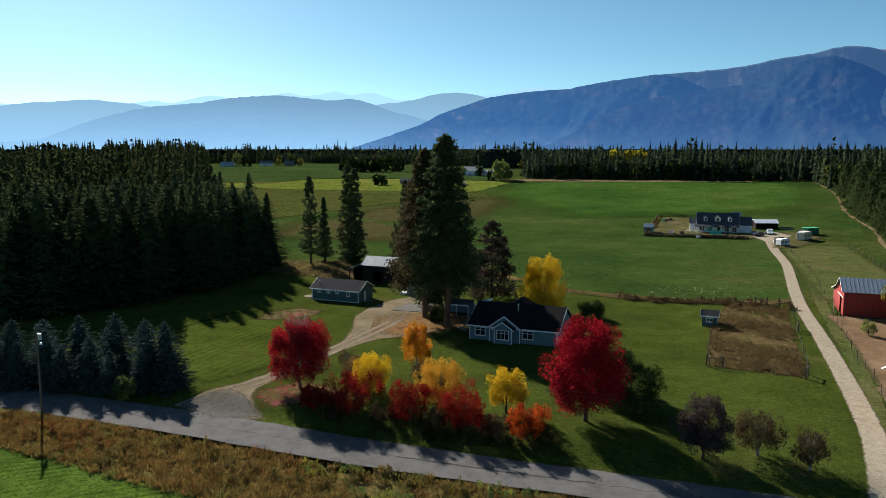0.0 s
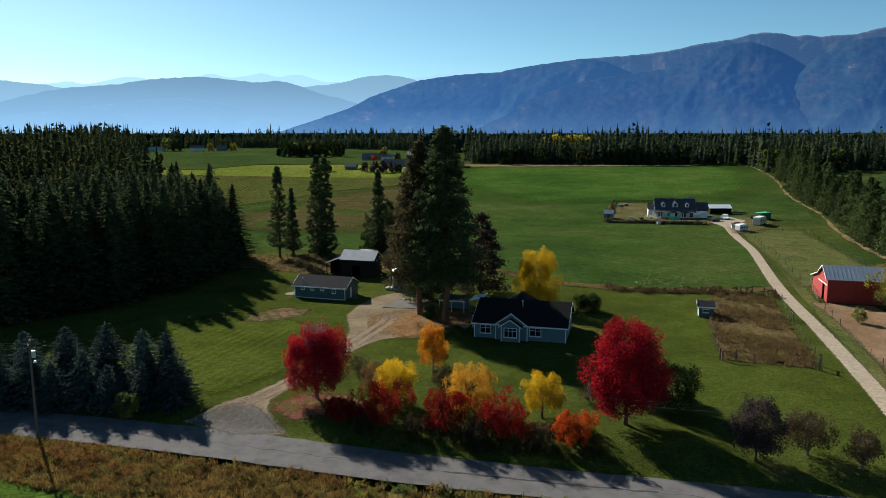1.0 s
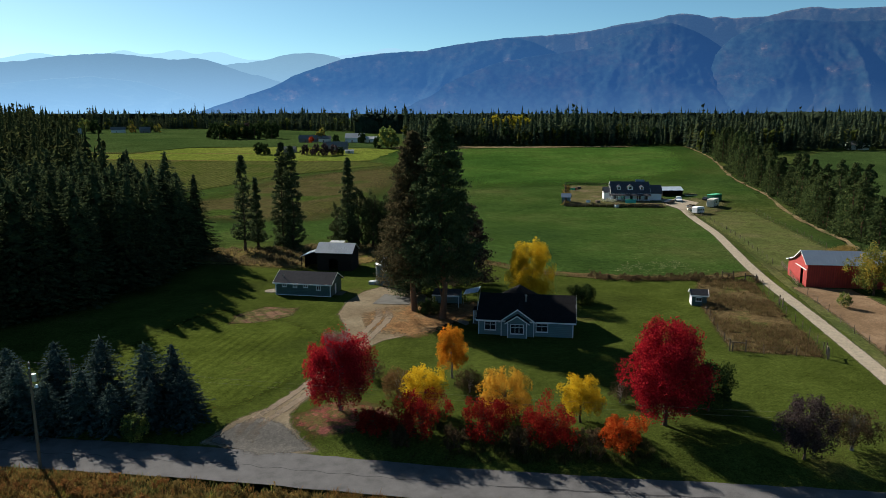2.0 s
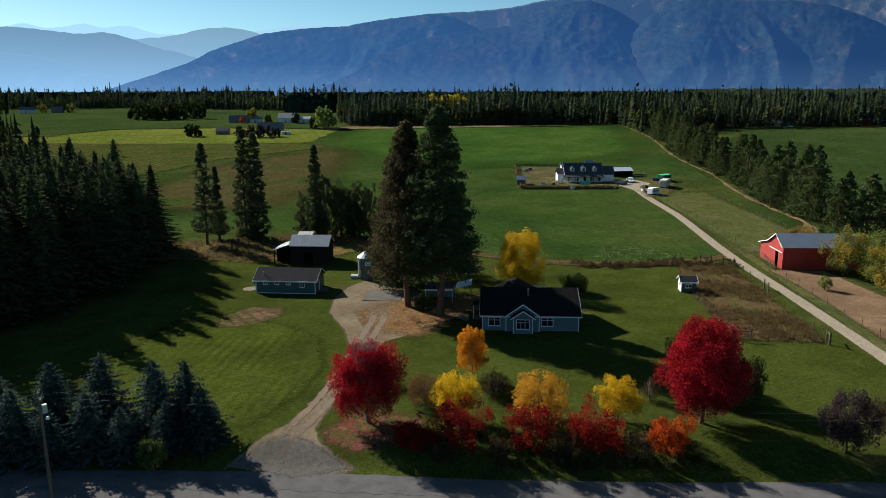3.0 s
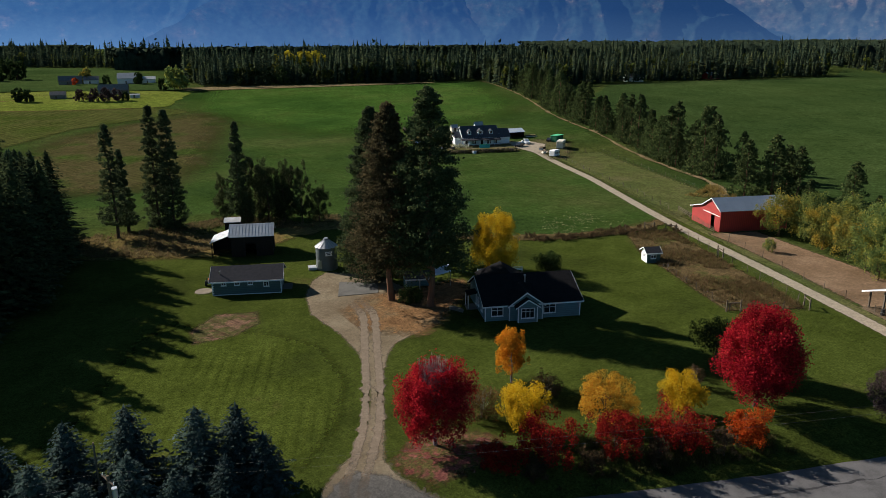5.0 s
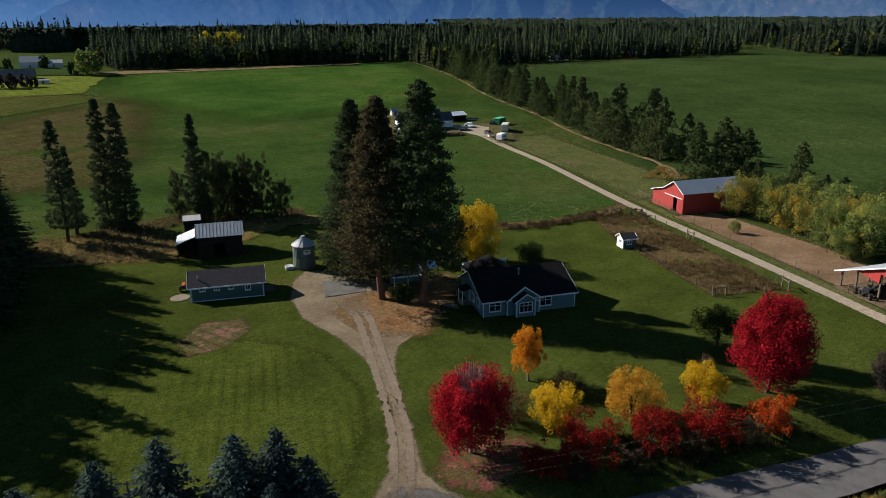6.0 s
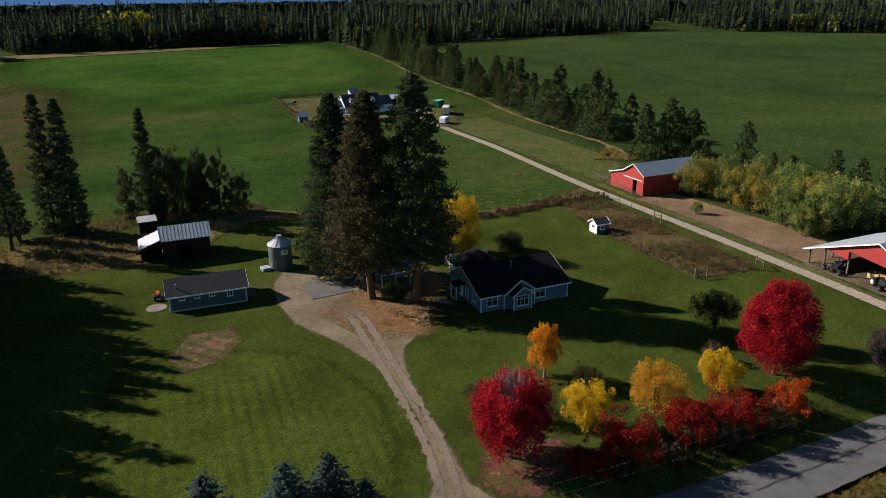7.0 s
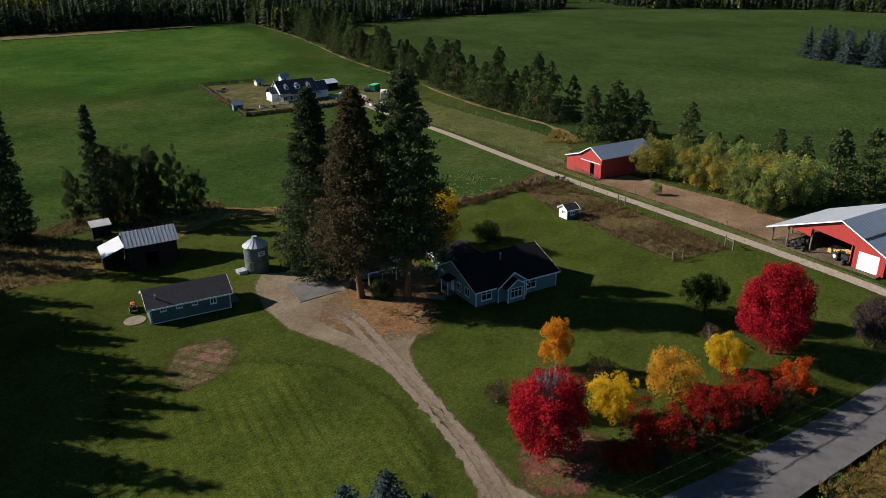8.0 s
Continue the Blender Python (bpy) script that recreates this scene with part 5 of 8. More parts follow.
# lone firs on the rough strip
for x, y, h, r, low, power, core, m, lab in ((-36.4, 199, 24.3, 3.0, 3.2, 0.55, 1, FIR, "tall thin-crowned lone fir on rough grass"), (-33.6, 205, 18, 2.6, 1.8, 0.8, 1, FIR, "shorter lone fir beside a taller one"),
                                         (-26.8, 205, 27, 3.3, 0.6, 0.42, 3, FIR, "dense columnar lone fir on rough grass"), (-24.4, 201, 26.3, 3.0, 0.6, 0.42, 3, FIR, "dense columnar fir grown against its neighbour"), (-10.3, 198, 23.2, 2.8, 3, 0.6, 2, FIR, "ragged fir above the leafy grove")):
    plant("fir_tree", x, y, trunk_mesh("trunk", h * 0.97, 0.32, BARK, int(h * 7)), quads_mesh("crown", pine_crown(h, r, low, int(h * 9), 300 + 110 * core, 30, 0.34, power + 0.08, 0.075), m), lab, "tree", "lone firs", 40 * h)
# leafy grove behind the old barn
grove_cr = [quads_mesh("crown", leaf_crown(14.5, w, 0.2, 300 + k, 3 * n, 0.27, lobes, 0.55, 0.0, 0.4, 0.3), GROVE_LEAF) for k, (w, n, lobes) in enumerate(((7.0, 4200, 90), (6.0, 3200, 70), (8.4, 4600, 100)))]
grove_tr = trunk_mesh("trunk", 11.5, 0.25, BARK, 305, 16, 0.2, 3.6, 7, 1, 20)
for i, (x, y, s) in enumerate(((-13, 203, 0.72), (-7.6, 199.5, 0.96), (-4.2, 197, 1.0), (-1.2, 195, 0.9), (2.4, 193, 0.8), (6, 191.5, 0.62), (-3.4, 203.5, 0.85), (1.8, 199, 0.78), (-9.6, 195.5, 0.5))):
    plant("dark_leafy_tree", x, y, grove_tr, grove_cr[i % 3], "dark green leafy tree behind the old barn", "tree", "grove behind the barn", 70 * i, s, (1.0, 1.12, 0.92)[i % 3])

# the great pines in the yard
for x, y, h, r, low, m, s, power, lab in ((0.5, 129.4, 34.0, 6.5, 7.8, PONDEROSA, 1, 0.52, "giant dark green pine beside the house"), (-3.4, 135.2, 31.4, 6.8, 6.6, PINE_BROWN, 2, 0.62, "tall pine with browning needles by the driveway"),
                                          (-0.7, 147.4, 29.8, 6.6, 1.6, FIR, 3, 0.66, "broad dark green fir behind the pines")):
    plant("pine_tree", x, y, trunk_mesh("trunk", h * 0.97, 0.5, PINE_BARK, s + 20, 18, 0.12, 3.4, 9), quads_mesh("crown", pine_crown(h, r, low, s, 1050, 34, 0.4, power, 0.11), m), lab, "tree", "great yard pines")
plant("pine_tree", 10.4, 152.5, trunk_mesh("trunk", 15, 0.3, BARK, 31), quads_mesh("crown", pine_crown(16.5, 5.4, 1.2, 32, 260, 40, 0.44, 0.5), PINE_DARK), "shorter brownish conifer behind the house", "tree")

# pines along the right-hand field
pine_protos = [(trunk_mesh("trunk", 15, 0.28, PINE_BARK, 330 + k, 5, 0.2, 2.0), quads_mesh("crown", pine_crown(15, 4.6 + 0.3 * k, 0.4, 340 + k, 170, 20, 0.6, 0.62), WIND_PINE)) for k in range(4)]
strip_line = curve_through([(123.5, 181), (133.5, 208), (146.5, 236), (161, 266), (182, 323), (217, 398), (253, 495)], 6.2)
rng = np.random.default_rng(41)
row_first = {}
for i, (x, y) in enumerate(strip_line):
    for off in (2.5, 9):
        k = int(rng.integers(4))
        px, py = x + off + rng.normal(0, 1.0), y - off * 0.4 + rng.normal(0, 1.5)
        s, tall, turn = rng.uniform(0.62, 1.05), rng.uniform(0.95, 1.35), rng.uniform(0, 360)
        if off > 5 and rng.random() < 0.3:
            continue
        if k not in row_first:
            row_first[k] = plant("pine_tree", px, py, *pine_protos[k], "bushy green pine in a field windbreak", "tree", "windbreak pines", turn, s, tall)
        else:
            planted(row_first[k], px, py, turn, s, tall)
for x, y, s in ((112, 158, 1.0), (116, 153, 1.1), (118, 147, 0.95), (122, 153, 0.9), (112, 140, 0.5), (116, 131.5, 0.85), (98, 99, 0.75), (92, 91, 1.0), (99, 86, 0.95), (104, 106, 0.75), (101, 114, 0.6), (108, 121, 0.5), (103, 77, 1.0), (95, 70, 1.0)):
    planted(row_first[int(x) % 4], x, y, x * 7, s)
spruce_tr = trunk_mesh("trunk", 9.3, 0.2, BARK, 350)
spruce_cr = [quads_mesh("crown", conifer_crown(10, 3.5 + 0.25 * k, 0.2, 351 + k, 0.36, 13, 0.5, 0.26, 0.72, 0.16, 0.95), SPRUCE) for k in range(3)]
for i, (x, y, s) in enumerate(((-52.3, 102.4, 1.0), (-47.2, 102.4, 1.03), (-41.5, 99.2, 1.0), (-38.2, 97.6, 1.03), (-36.6, 94.6, 0.8), (-48, 96.5, 0.86), (-44.6, 94.8, 0.7), (-55.3, 98.5, 0.95), (-61.5, 101.5, 1.0), (-40.2, 94.4, 0.7), (-51.8, 96.2, 0.75), (-58, 103.5, 0.9), (-66, 103, 1.0), (-71, 105, 0.9), (-58.5, 97.5, 0.8))):
    plant("blue_spruce", x, y, spruce_tr, spruce_cr[i % 3], "blue-grey spruce in a dense roadside row", "tree", "roadside spruces", 50 * i, s * 0.95, 0.86)
for i, (x, y) in enumerate(((333, 155), (328, 148), (336, 145), (322, 135), (330, 138), (318, 122), (326, 126), (334, 130), (340, 138), (345, 125), (336, 118), (348, 150))):
    plant("blue_spruce", x, y, spruce_tr, spruce_cr[i % 3], "blue-grey spruce of a field grove", "tree", "field grove spruces", 50 * i, 1.5)

# autumn trees and shrubs between road and house
def leafy_tree(name, x, y, h, w, low, m, seed, label, group="", leaves=4200, leaf=0.3, stems=1, bark=BARK, twigs=0, open_top=0.0, lobes=110, taper=0.35, radius=0.16, belly=0.45, rough=0.12):
    tr = trunk_mesh("trunk", h * 0.75, radius, bark, seed, 9, 0.25, w * 0.42, 7, stems, twigs)
    return plant(name, x, y, tr, quads_mesh("crown", leaf_crown(h, w * 1.04, low, seed, int(leaves * 2.6), leaf * 0.64, lobes, taper, open_top, belly, rough), m), label, "tree" if "tree" in name else "shrub", group)


leafy_tree("maple_tree", -19.0, 93.6, 10.2, 7.8, 1.5, RED_LEAF, 401, "scarlet maple with a thinning bare top", "", 11500, 0.3, 1, TWIG_BARK, 320, 0.85, 190, 0.8, 0.2, 0.36, 0.07)
leafy_tree("maple_tree", 16.6, 82.0, 12.6, 9.0, 1.7, RED_LEAF, 402, "broad full-crowned crimson maple", "", 13000, 0.32, 1, BARK, 0, 0.0, 230, 0.8, 0.24, 0.33, 0.06)
leafy_tree("birch_tree", -3.8, 101.3, 7.6, 4.3, 1.0, ORANGE_LEAF, 403, "slender orange autumn birch on the lawn", "", 3400, 0.27, 1, GREY_BARK, 0, 0, 90, 0.7, 0.16, 0.34, 0.04)
leafy_tree("shrub_tree", -9.3, 91.3, 5.2, 5.4, 0.9, GOLD_LEAF, 404, "small golden yellow tree with several stems", "roadside autumn row", 3600, 0.27, 3, BARK, 0, 0, 110, 0.3, 0.16, 0.5)
leafy_tree("shrub_tree", -0.4, 88.2, 5.1, 6.3, 0.6, AMBER_LEAF, 405, "small amber tree with several stems", "roadside autumn row", 3400, 0.27, 3)
leafy_tree("shrub_tree", 7.6, 84.7, 5.1, 5.0, 1.1, GOLD_LEAF, 406, "small bright yellow tree with a thin trunk", "roadside autumn row", 3400, 0.27, 1)
for i, (x, y, h, w) in enumerate(((-10.6, 85.3, 4.4, 6.2), (-4.0, 82.7, 4.4, 6.0), (2.4, 80.0, 4.4, 6.2))):
    leafy_tree("maple_shrub", x, y, h, w, 0.4, RED_DARK, 410 + i, "deep red spreading maple shrub", "roadside autumn row", 2600, 0.27, 5, BARK, 14, 0, 64, 0.5, 0.16, 0.5, 0.32)
leafy_tree("maple_shrub", -15.6, 86.7, 3.0, 4.6, 0.2, RED_DARK, 416, "burgundy maple shrub in the shade of a maple", "roadside autumn row", 1700, 0.27, 5, BARK, 10, 0, 50, 0.5, 0.16, 0.5, 0.3)
for i, (x, y, h, w) in enumerate(((-7.6, 82.2, 2.3, 3.2), (-1.2, 79.8, 2.5, 3.4), (5.9, 77.4, 2.9, 3.0), (-13.0, 84.0, 2.0, 3.0))):
    leafy_tree("bush_shrub", x, y, h, w, 0.1, DULL_LEAF, 440 + i, "twiggy brownish green bush among red shrubs", "roadside autumn row", 900, 0.24, 5, BARK, 14, 0, 40, 0.4, 0.12, 0.45, 0.3)
leafy_tree("dark_leafy_tree", 23.6, 84.5, 5.9, 6.0, 0.6, GREEN_LEAF, 445, "dark dull-leaved tree behind a crimson maple", "", 3200, 0.28, 2, BARK, 8, 0, 80, 0.4, 0.16, 0.45, 0.15)
leafy_tree("maple_shrub", 9.2, 77.3, 3.8, 4.6, 0.4, ORANGE_RED, 415, "orange-red rounded maple shrub", "roadside autumn row", 2400, 0.27, 4, BARK, 8, 0, 64, 0.5, 0.16, 0.5, 0.28)
leafy_tree("cottonwood_tree", 19.6, 139.3, 10.8, 8.8, 0.6, GOLD_LEAF, 420, "golden yellow tree behind the house", "", 8500, 0.33, 2, BARK, 0, 0, 140, 0.4, 0.16, 0.42, 0.05)
leafy_tree("apple_tree", 22.8, 92.7, 5.4, 6.2, 1.8, GREEN_LEAF, 421, "dark green spreading apple tree", "", 3000, 0.28, 1, BARK, 0, 0, 60, 0.3, 0.2, 0.4, 0.15)
leafy_tree("round_shrub", 28.0, 134.5, 3.1, 5.4, 0.05, GREEN_LEAF, 422, "dense dark evergreen shrub behind the house", "", 3000, 0.28)
leafy_tree("plum_tree", 26.9, 72.0, 6.6, 5.6, 0.8, PLUM_LEAF, 423, "dark purple-leaved plum tree", "purple plums", 4300, 0.28, 2, BARK, 20, 0, 110, 0.7, 0.16, 0.38, 0.1)
leafy_tree("plum_tree", 32.7, 72.3, 4.3, 5.0, 0.8, DULL_LEAF, 424, "thinning dull plum tree with bare twigs", "purple plums", 2300, 0.25, 3, GREY_BARK, 30)
leafy_tree("plum_tree", 36.6, 69.2, 4.0, 3.8, 0.7, DULL_LEAF, 425, "small half-bare plum tree", "purple plums", 1500, 0.24, 3, GREY_BARK, 24)
leafy_tree("bush_shrub", -41.6, 92.4, 3.2, 3.0, 0.1, OLIVE_LEAF, 426, "yellowing roadside bush under the spruces", "", 1100, 0.26, 4)
leafy_tree("bush_shrub", -14.0, 103.2, 2.6, 2.8, 0.2, DULL_LEAF, 427, "thin brownish bush beside the driveway", "lawn bushes", 600, 0.22, 4, GREY_BARK, 16)
leafy_tree("bush_shrub", -2.6, 96.0, 2.9, 3.8, 0.2, DULL_LEAF, 428, "dull brown lawn bush", "lawn bushes", 1000, 0.24, 4, GREY_BARK, 10)
leafy_tree("bush_shrub", -11.6, 96.0, 3.6, 4.6, 0.2, BROWN_LEAF, 431, "russet brown lawn bush", "lawn bushes", 1500, 0.24, 4, GREY_BARK, 14)
leafy_tree("bush_shrub", 14.5, 89.0, 2.8, 2.6, 0.2, DULL_LEAF, 429, "half-bare bush behind the yellow tree", "lawn bushes", 500, 0.22, 4, GREY_BARK, 16)
leafy_tree("bush_shrub", -1.0, 133.0, 2.4, 4.0, 0.0, GREEN_LEAF, 430, "low green bush at the foot of the pines", "", 1800, 0.26, 3)
# yellowing row beside the paddock
row_cr = [quads_mesh("crown", leaf_crown(9.5, 8.5, 0.8, 440 + k, 7000, 0.29, 120, 0.5, 0.0, 0.42, 0.16), (OLIVE_LEAF, GREEN_LEAF)[k == 3]) for k in range(3)] + [quads_mesh("crown", leaf_crown(9.5, 8, 0.8, 448, 7000, 0.29, 120, 0.5, 0.0, 0.42, 0.16), PALE_AMBER_LEAF)]
row_tr = trunk_mesh("trunk", 7, 0.2, BARK, 445, 8, 0.2, 3.0, 7, 3)
for i, (x, y, s, k) in enumerate(((84.5, 128, 0.95, 3), (87, 122, 0.95, 0), (83, 117, 0.9, 3), (90, 116, 0.95, 2), (81, 110.5, 0.85, 3), (86, 108, 1.0, 0), (77.5, 105, 0.9, 1), (83, 101.5, 1.0, 3), (78, 98, 1.0, 1), (84, 94.5, 0.9, 2), (73.5, 100.5, 0.55, 1), (72.6, 121.5, 0.26, 1), (90, 104, 0.8, 1))):
    plant("poplar_tree", x, y, row_tr, row_cr[k], "yellowing green leafy tree beside the paddock", "tree", "paddock trees", 61 * i, s * 1.1)

# tall grass and weeds
VERGE = [(-76.9, 95.2), (-56.3, 88.6), (-38.8, 82.7), (-23.3, 76.6), (-9.9, 71.5), (1.4, 67.9), (26.1, 60.1), (51.9, 51), (49.8, 42.7), (23, 50), (-5.8, 58.7), (-22.3, 64.4), (-30.6, 68), (-49.1, 76.7), (-76.9, 88.1)]
blade_stuff("verge_grass", VERGE, 0.36, 0.42, STRAW_BLADE, "tall dry straw-coloured grass on the verge", 500, 20, 0.03, "grass", 1.5)
blade_stuff("verge_weeds", VERGE, 0.75, 0.6, RUST_BLADE, "rusty brown weeds among verge grass", 501, 34, 0.035, "weeds", 1.2)
blade_stuff("verge_green", VERGE, 1.2, 0.5, OLIVE_LEAF, "green weeds among verge grass", 506, 30, 0.04, "weeds", 1.3)
verge_pts, rng = scatter([(-76.9, 93.8), (-56.3, 87.5), (-38.8, 81.5), (-23.3, 75.5), (-9.9, 70.4), (1.4, 66.9), (26.1, 58.8), (26.1, 54.6), (-5.8, 62.3), (-30.6, 70.6), (-56.3, 81.9), (-76.9, 90.1)], 2.3, 520)
for bush_name, pick, m, lab in (("verge_bushes_rusty", verge_pts[:, 0] < -36, RUST_BUSH, "low rusty brown bushes on the verge"), ("verge_bushes_tawny", (verge_pts[:, 0] >= -36) & (np.arange(len(verge_pts)) % 5 > 1), TAWNY_BUSH, "low tawny bushes and tall weeds on the verge"), ("verge_bushes_green", (verge_pts[:, 0] >= -36) & (np.arange(len(verge_pts)) % 5 < 2) & (verge_pts[:, 0] > -16), OLIVE_LEAF, "low dull green bushes on the verge")):
    bush_stuff(bush_name, verge_pts[pick], m, lab, rng)
blade_stuff("garden_weeds", GARDEN, 0.5, 0.6, WEED_BLADE, "brown dead weeds in the vegetable plot", 502, 20, 0.035, "weeds", 1.2)
blade_stuff("strip_weeds", [(-45, 205), (-45, 188), (-30, 178), (-12, 182), (-5, 190), (8, 182), (12, 194), (-12, 206), (-25, 203)], 0.5, 0.6, STRIP_BLADE, "brown rough weeds round the old barn", 503, 14, 0.055, "weeds", 1.2)
blade_stuff("field_straw", [(56.7, 172), (64, 166), (66, 152), (52, 150.5), (42, 155)], 1.0, 0.16, PALE_STRAW, "pale straw bits lying on the crop", 508, 3, 0.12, "straw", 2.5)
blade_stuff("border_weeds", [(22, 173), (30, 161), (42, 152.5), (56, 149), (56, 146.5), (40, 150.5), (28, 158.5), (21, 169)], 0.6, 0.4, WEED_BLADE, "low rough weeds along the field edge", 504, 6, 0.1, "weeds", 1.2)
rng = np.random.default_rng(560)
hedge = np.array([(73.6 + 22.0 * f + rng.normal(0.4, 0.5), 264.5 + 57.0 * f + rng.normal(0, 0.4)) for f in np.linspace(0, 0.95, 60)])
bush_stuff("yard_hedge", hedge, TAWNY_BUSH, "rusty dead brush along the garden fence", rng)
front = np.array([(74 + 32 * f + rng.normal(0, 0.3), 263.8 - 11.2 * f + rng.normal(0, 0.5)) for f in np.linspace(0.02, 0.98, 46)])
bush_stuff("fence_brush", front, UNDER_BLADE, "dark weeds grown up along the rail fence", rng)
pale = np.array([(92.5 + rng.normal(1.2, 1.3), 271.6 + rng.normal(-0.4, 1.1)) for k in range(16)])
bush_stuff("pale_bushes", pale, PALE_BLOOM, "pale faded hydrangea bushes beside the porch", rng)
margin, rng = scatter([(36, 152), (44, 148.5), (56, 146.5), (69, 141.5), (70, 144), (60, 149.5), (48, 150.5), (38, 155)], 1.25, 561)
bush_stuff("margin_weeds", margin[rng.random(len(margin)) < 0.75], DULL_LEAF, "dull purplish brown weeds along the field edge", rng)
blade_stuff("barn_straw", [(99.5, 167), (103, 160), (108, 157.5), (112, 163), (117, 172), (113, 171), (109, 169)], 0.5, 0.9, STRAW_BLADE, "tall bleached grass under pines by the barn", 562, 16, 0.05, "grass", 1.1)
# the blades' dark colour stands in for shrub shade on the bank
blade_stuff("row_undergrowth", [(-20, 86.5), (-12, 88.5), (-3, 85.5), (6, 82), (13, 78.5), (13, 74), (2, 77), (-8, 80), (-17, 83.6)], 0.45, 0.55, UNDER_BLADE, "unmown grass and suckers under the shrubs, darkened as shade", 505, 22, 0.04, "weeds", 1.1)


# ---- buildings ----
def holed_wall(length, z0, z1, thick, holes):
    """A wall along x from 0, its outer face at y = 0, with openings (x0, x1, z0, z1) right through."""
    xs = sorted({0.0, length, *[h[0] for h in holes], *[h[1] for h in holes]})
    zs = sorted({z0, z1, *[h[2] for h in holes], *[h[3] for h in holes]})
    bm = bmesh.new()
    for xa, xb in zip(xs, xs[1:]):
        for za, zb in zip(zs, zs[1:]):
            mx, mz = (xa + xb) / 2, (za + zb) / 2
            if not any(h[0] < mx < h[1] and h[2] < mz < h[3] for h in holes):
                block(bm, xa, xb, 0, thick, za, zb)
    bmesh.ops.remove_doubles(bm, verts=bm.verts[:], dist=0.0005)
    return bm


def window(parent, x, z, w, h, at, bars=1, frame_mat=WHITE, split=0.0):
    """A window in a wall whose outer face is the plane y = 0 of the pose at; x, z: its lower left corner."""
    win = new("window")
    win.parent = parent
    win.matrix_basis = at @ pose(x, 0, z)
    t = 0.11
    fr = boxed((-t, w + t, -0.04, 0.06, -t, 0), (-t, w + t, -0.04, 0.06, h, h + t), (-t, 0, -0.04, 0.06, 0, h), (w, w + t, -0.04, 0.06, 0, h))
    for k in range(bars):
        c = w * (k + 1) / (bars + 1)
        block(fr, c - 0.035, c + 0.035, -0.02, 0.05, 0, h)
    if split:
        block(fr, 0, w, -0.02, 0.05, h * split - 0.03, h * split + 0.03)
    part("window_frame", fr, frame_mat, win, "white frame")
    part("pane", boxed((0, w, 0.07, 0.085, 0, h)), GLASS, win)
    part("sill", boxed((-t - 0.05, w + t + 0.05, -0.09, -0.041, -t - 0.05, -t)), frame_mat, win)
    return win


def ribs_on(roof, a, b, along, first, last, gap, wide=0.06, high=0.035):
    """Standing ribs on a roof slope from a to b (both (u, z)), repeated along the other axis; each a piece of its own."""
    (u0, z0), (u1, z1) = a, b
    bm = bmesh.new()
    if along == "x":
        slab(bm, [(0, u0, z0 + high), (wide, u0, z0 + high), (wide, u1, z1 + high), (0, u1, z1 + high)], high + 0.01)
    else:
        slab(bm, [(u0, 0, z0 + high), (u1, 0, z1 + high), (u1, wide, z1 + high), (u0, wide, z0 + high)], high + 0.01)
    n = int((last - first - wide) / gap)
    at = lambda k: pose(first + k * gap, 0, 0) if along == "x" else pose(0, first + k * gap, 0)
    rib = part("rib", bm, roof.data.materials[0], roof, "", at(0))
    for k in range(1, n + 1):
        q = new("rib", rib.data)
        q.parent, q.matrix_basis = roof, at(k)


def gable_roof(parent, x0, x1, y0, y1, ridge_y, eave_f, eave_b, top, material, thick=0.18, over=0.4, name="roof", label="", ribs=0.0):
    """A roof with its ridge along x."""
    sf, sb = (top - eave_f) / (ridge_y - y0), (top - eave_b) / (y1 - ridge_y)
    bm = bmesh.new()
    slab(bm, [(x0 - over, y0 - over, eave_f - over * sf + thick), (x1 + over, y0 - over, eave_f - over * sf + thick), (x1 + over, ridge_y, top + thick), (x0 - over, ridge_y, top + thick)], thick)
    slab(bm, [(x0 - over, ridge_y, top + thick), (x1 + over, ridge_y, top + thick), (x1 + over, y1 + over, eave_b - over * sb + thick), (x0 - over, y1 + over, eave_b - over * sb + thick)], thick)
    roof = part(name, bm, material, parent, label)
    if ribs:
        for ya, za in ((y0 - over, eave_f - over * sf), (y1 + over, eave_b - over * sb)):
            ribs_on(roof, (ya, za + thick), (ridge_y, top + thick), "x", x0 - over, x1 + over, ribs)
    return roof


def fascia(parent, x0, x1, y0, y1, ridge_y, eave_f, eave_b, top, over, material=WHITE):
    """White boards under the edges of a gable roof."""
    sf, sb = (top - eave_f) / (ridge_y - y0), (top - eave_b) / (y1 - ridge_y)
    for y, z in ((y0 - over - 0.03, eave_f - over * sf), (y1 + over, eave_b - over * sb)):
        part("fascia", boxed((x0 - over, x1 + over, y, y + 0.03, z - 0.05, z + 0.17)), material, parent, "white fascia board")
    for x in (x0 - over - 0.03, x1 + over):
        bm = bmesh.new()
        prism(bm, [(y0 - over, eave_f - over * sf), (ridge_y, top), (y1 + over, eave_b - over * sb), (y1 + over, eave_b - over * sb + 0.17), (ridge_y, top + 0.17), (y0 - over, eave_f - over * sf + 0.17)], "x", x, x + 0.03)
        part("barge_board", bm, material, parent, "white barge board")


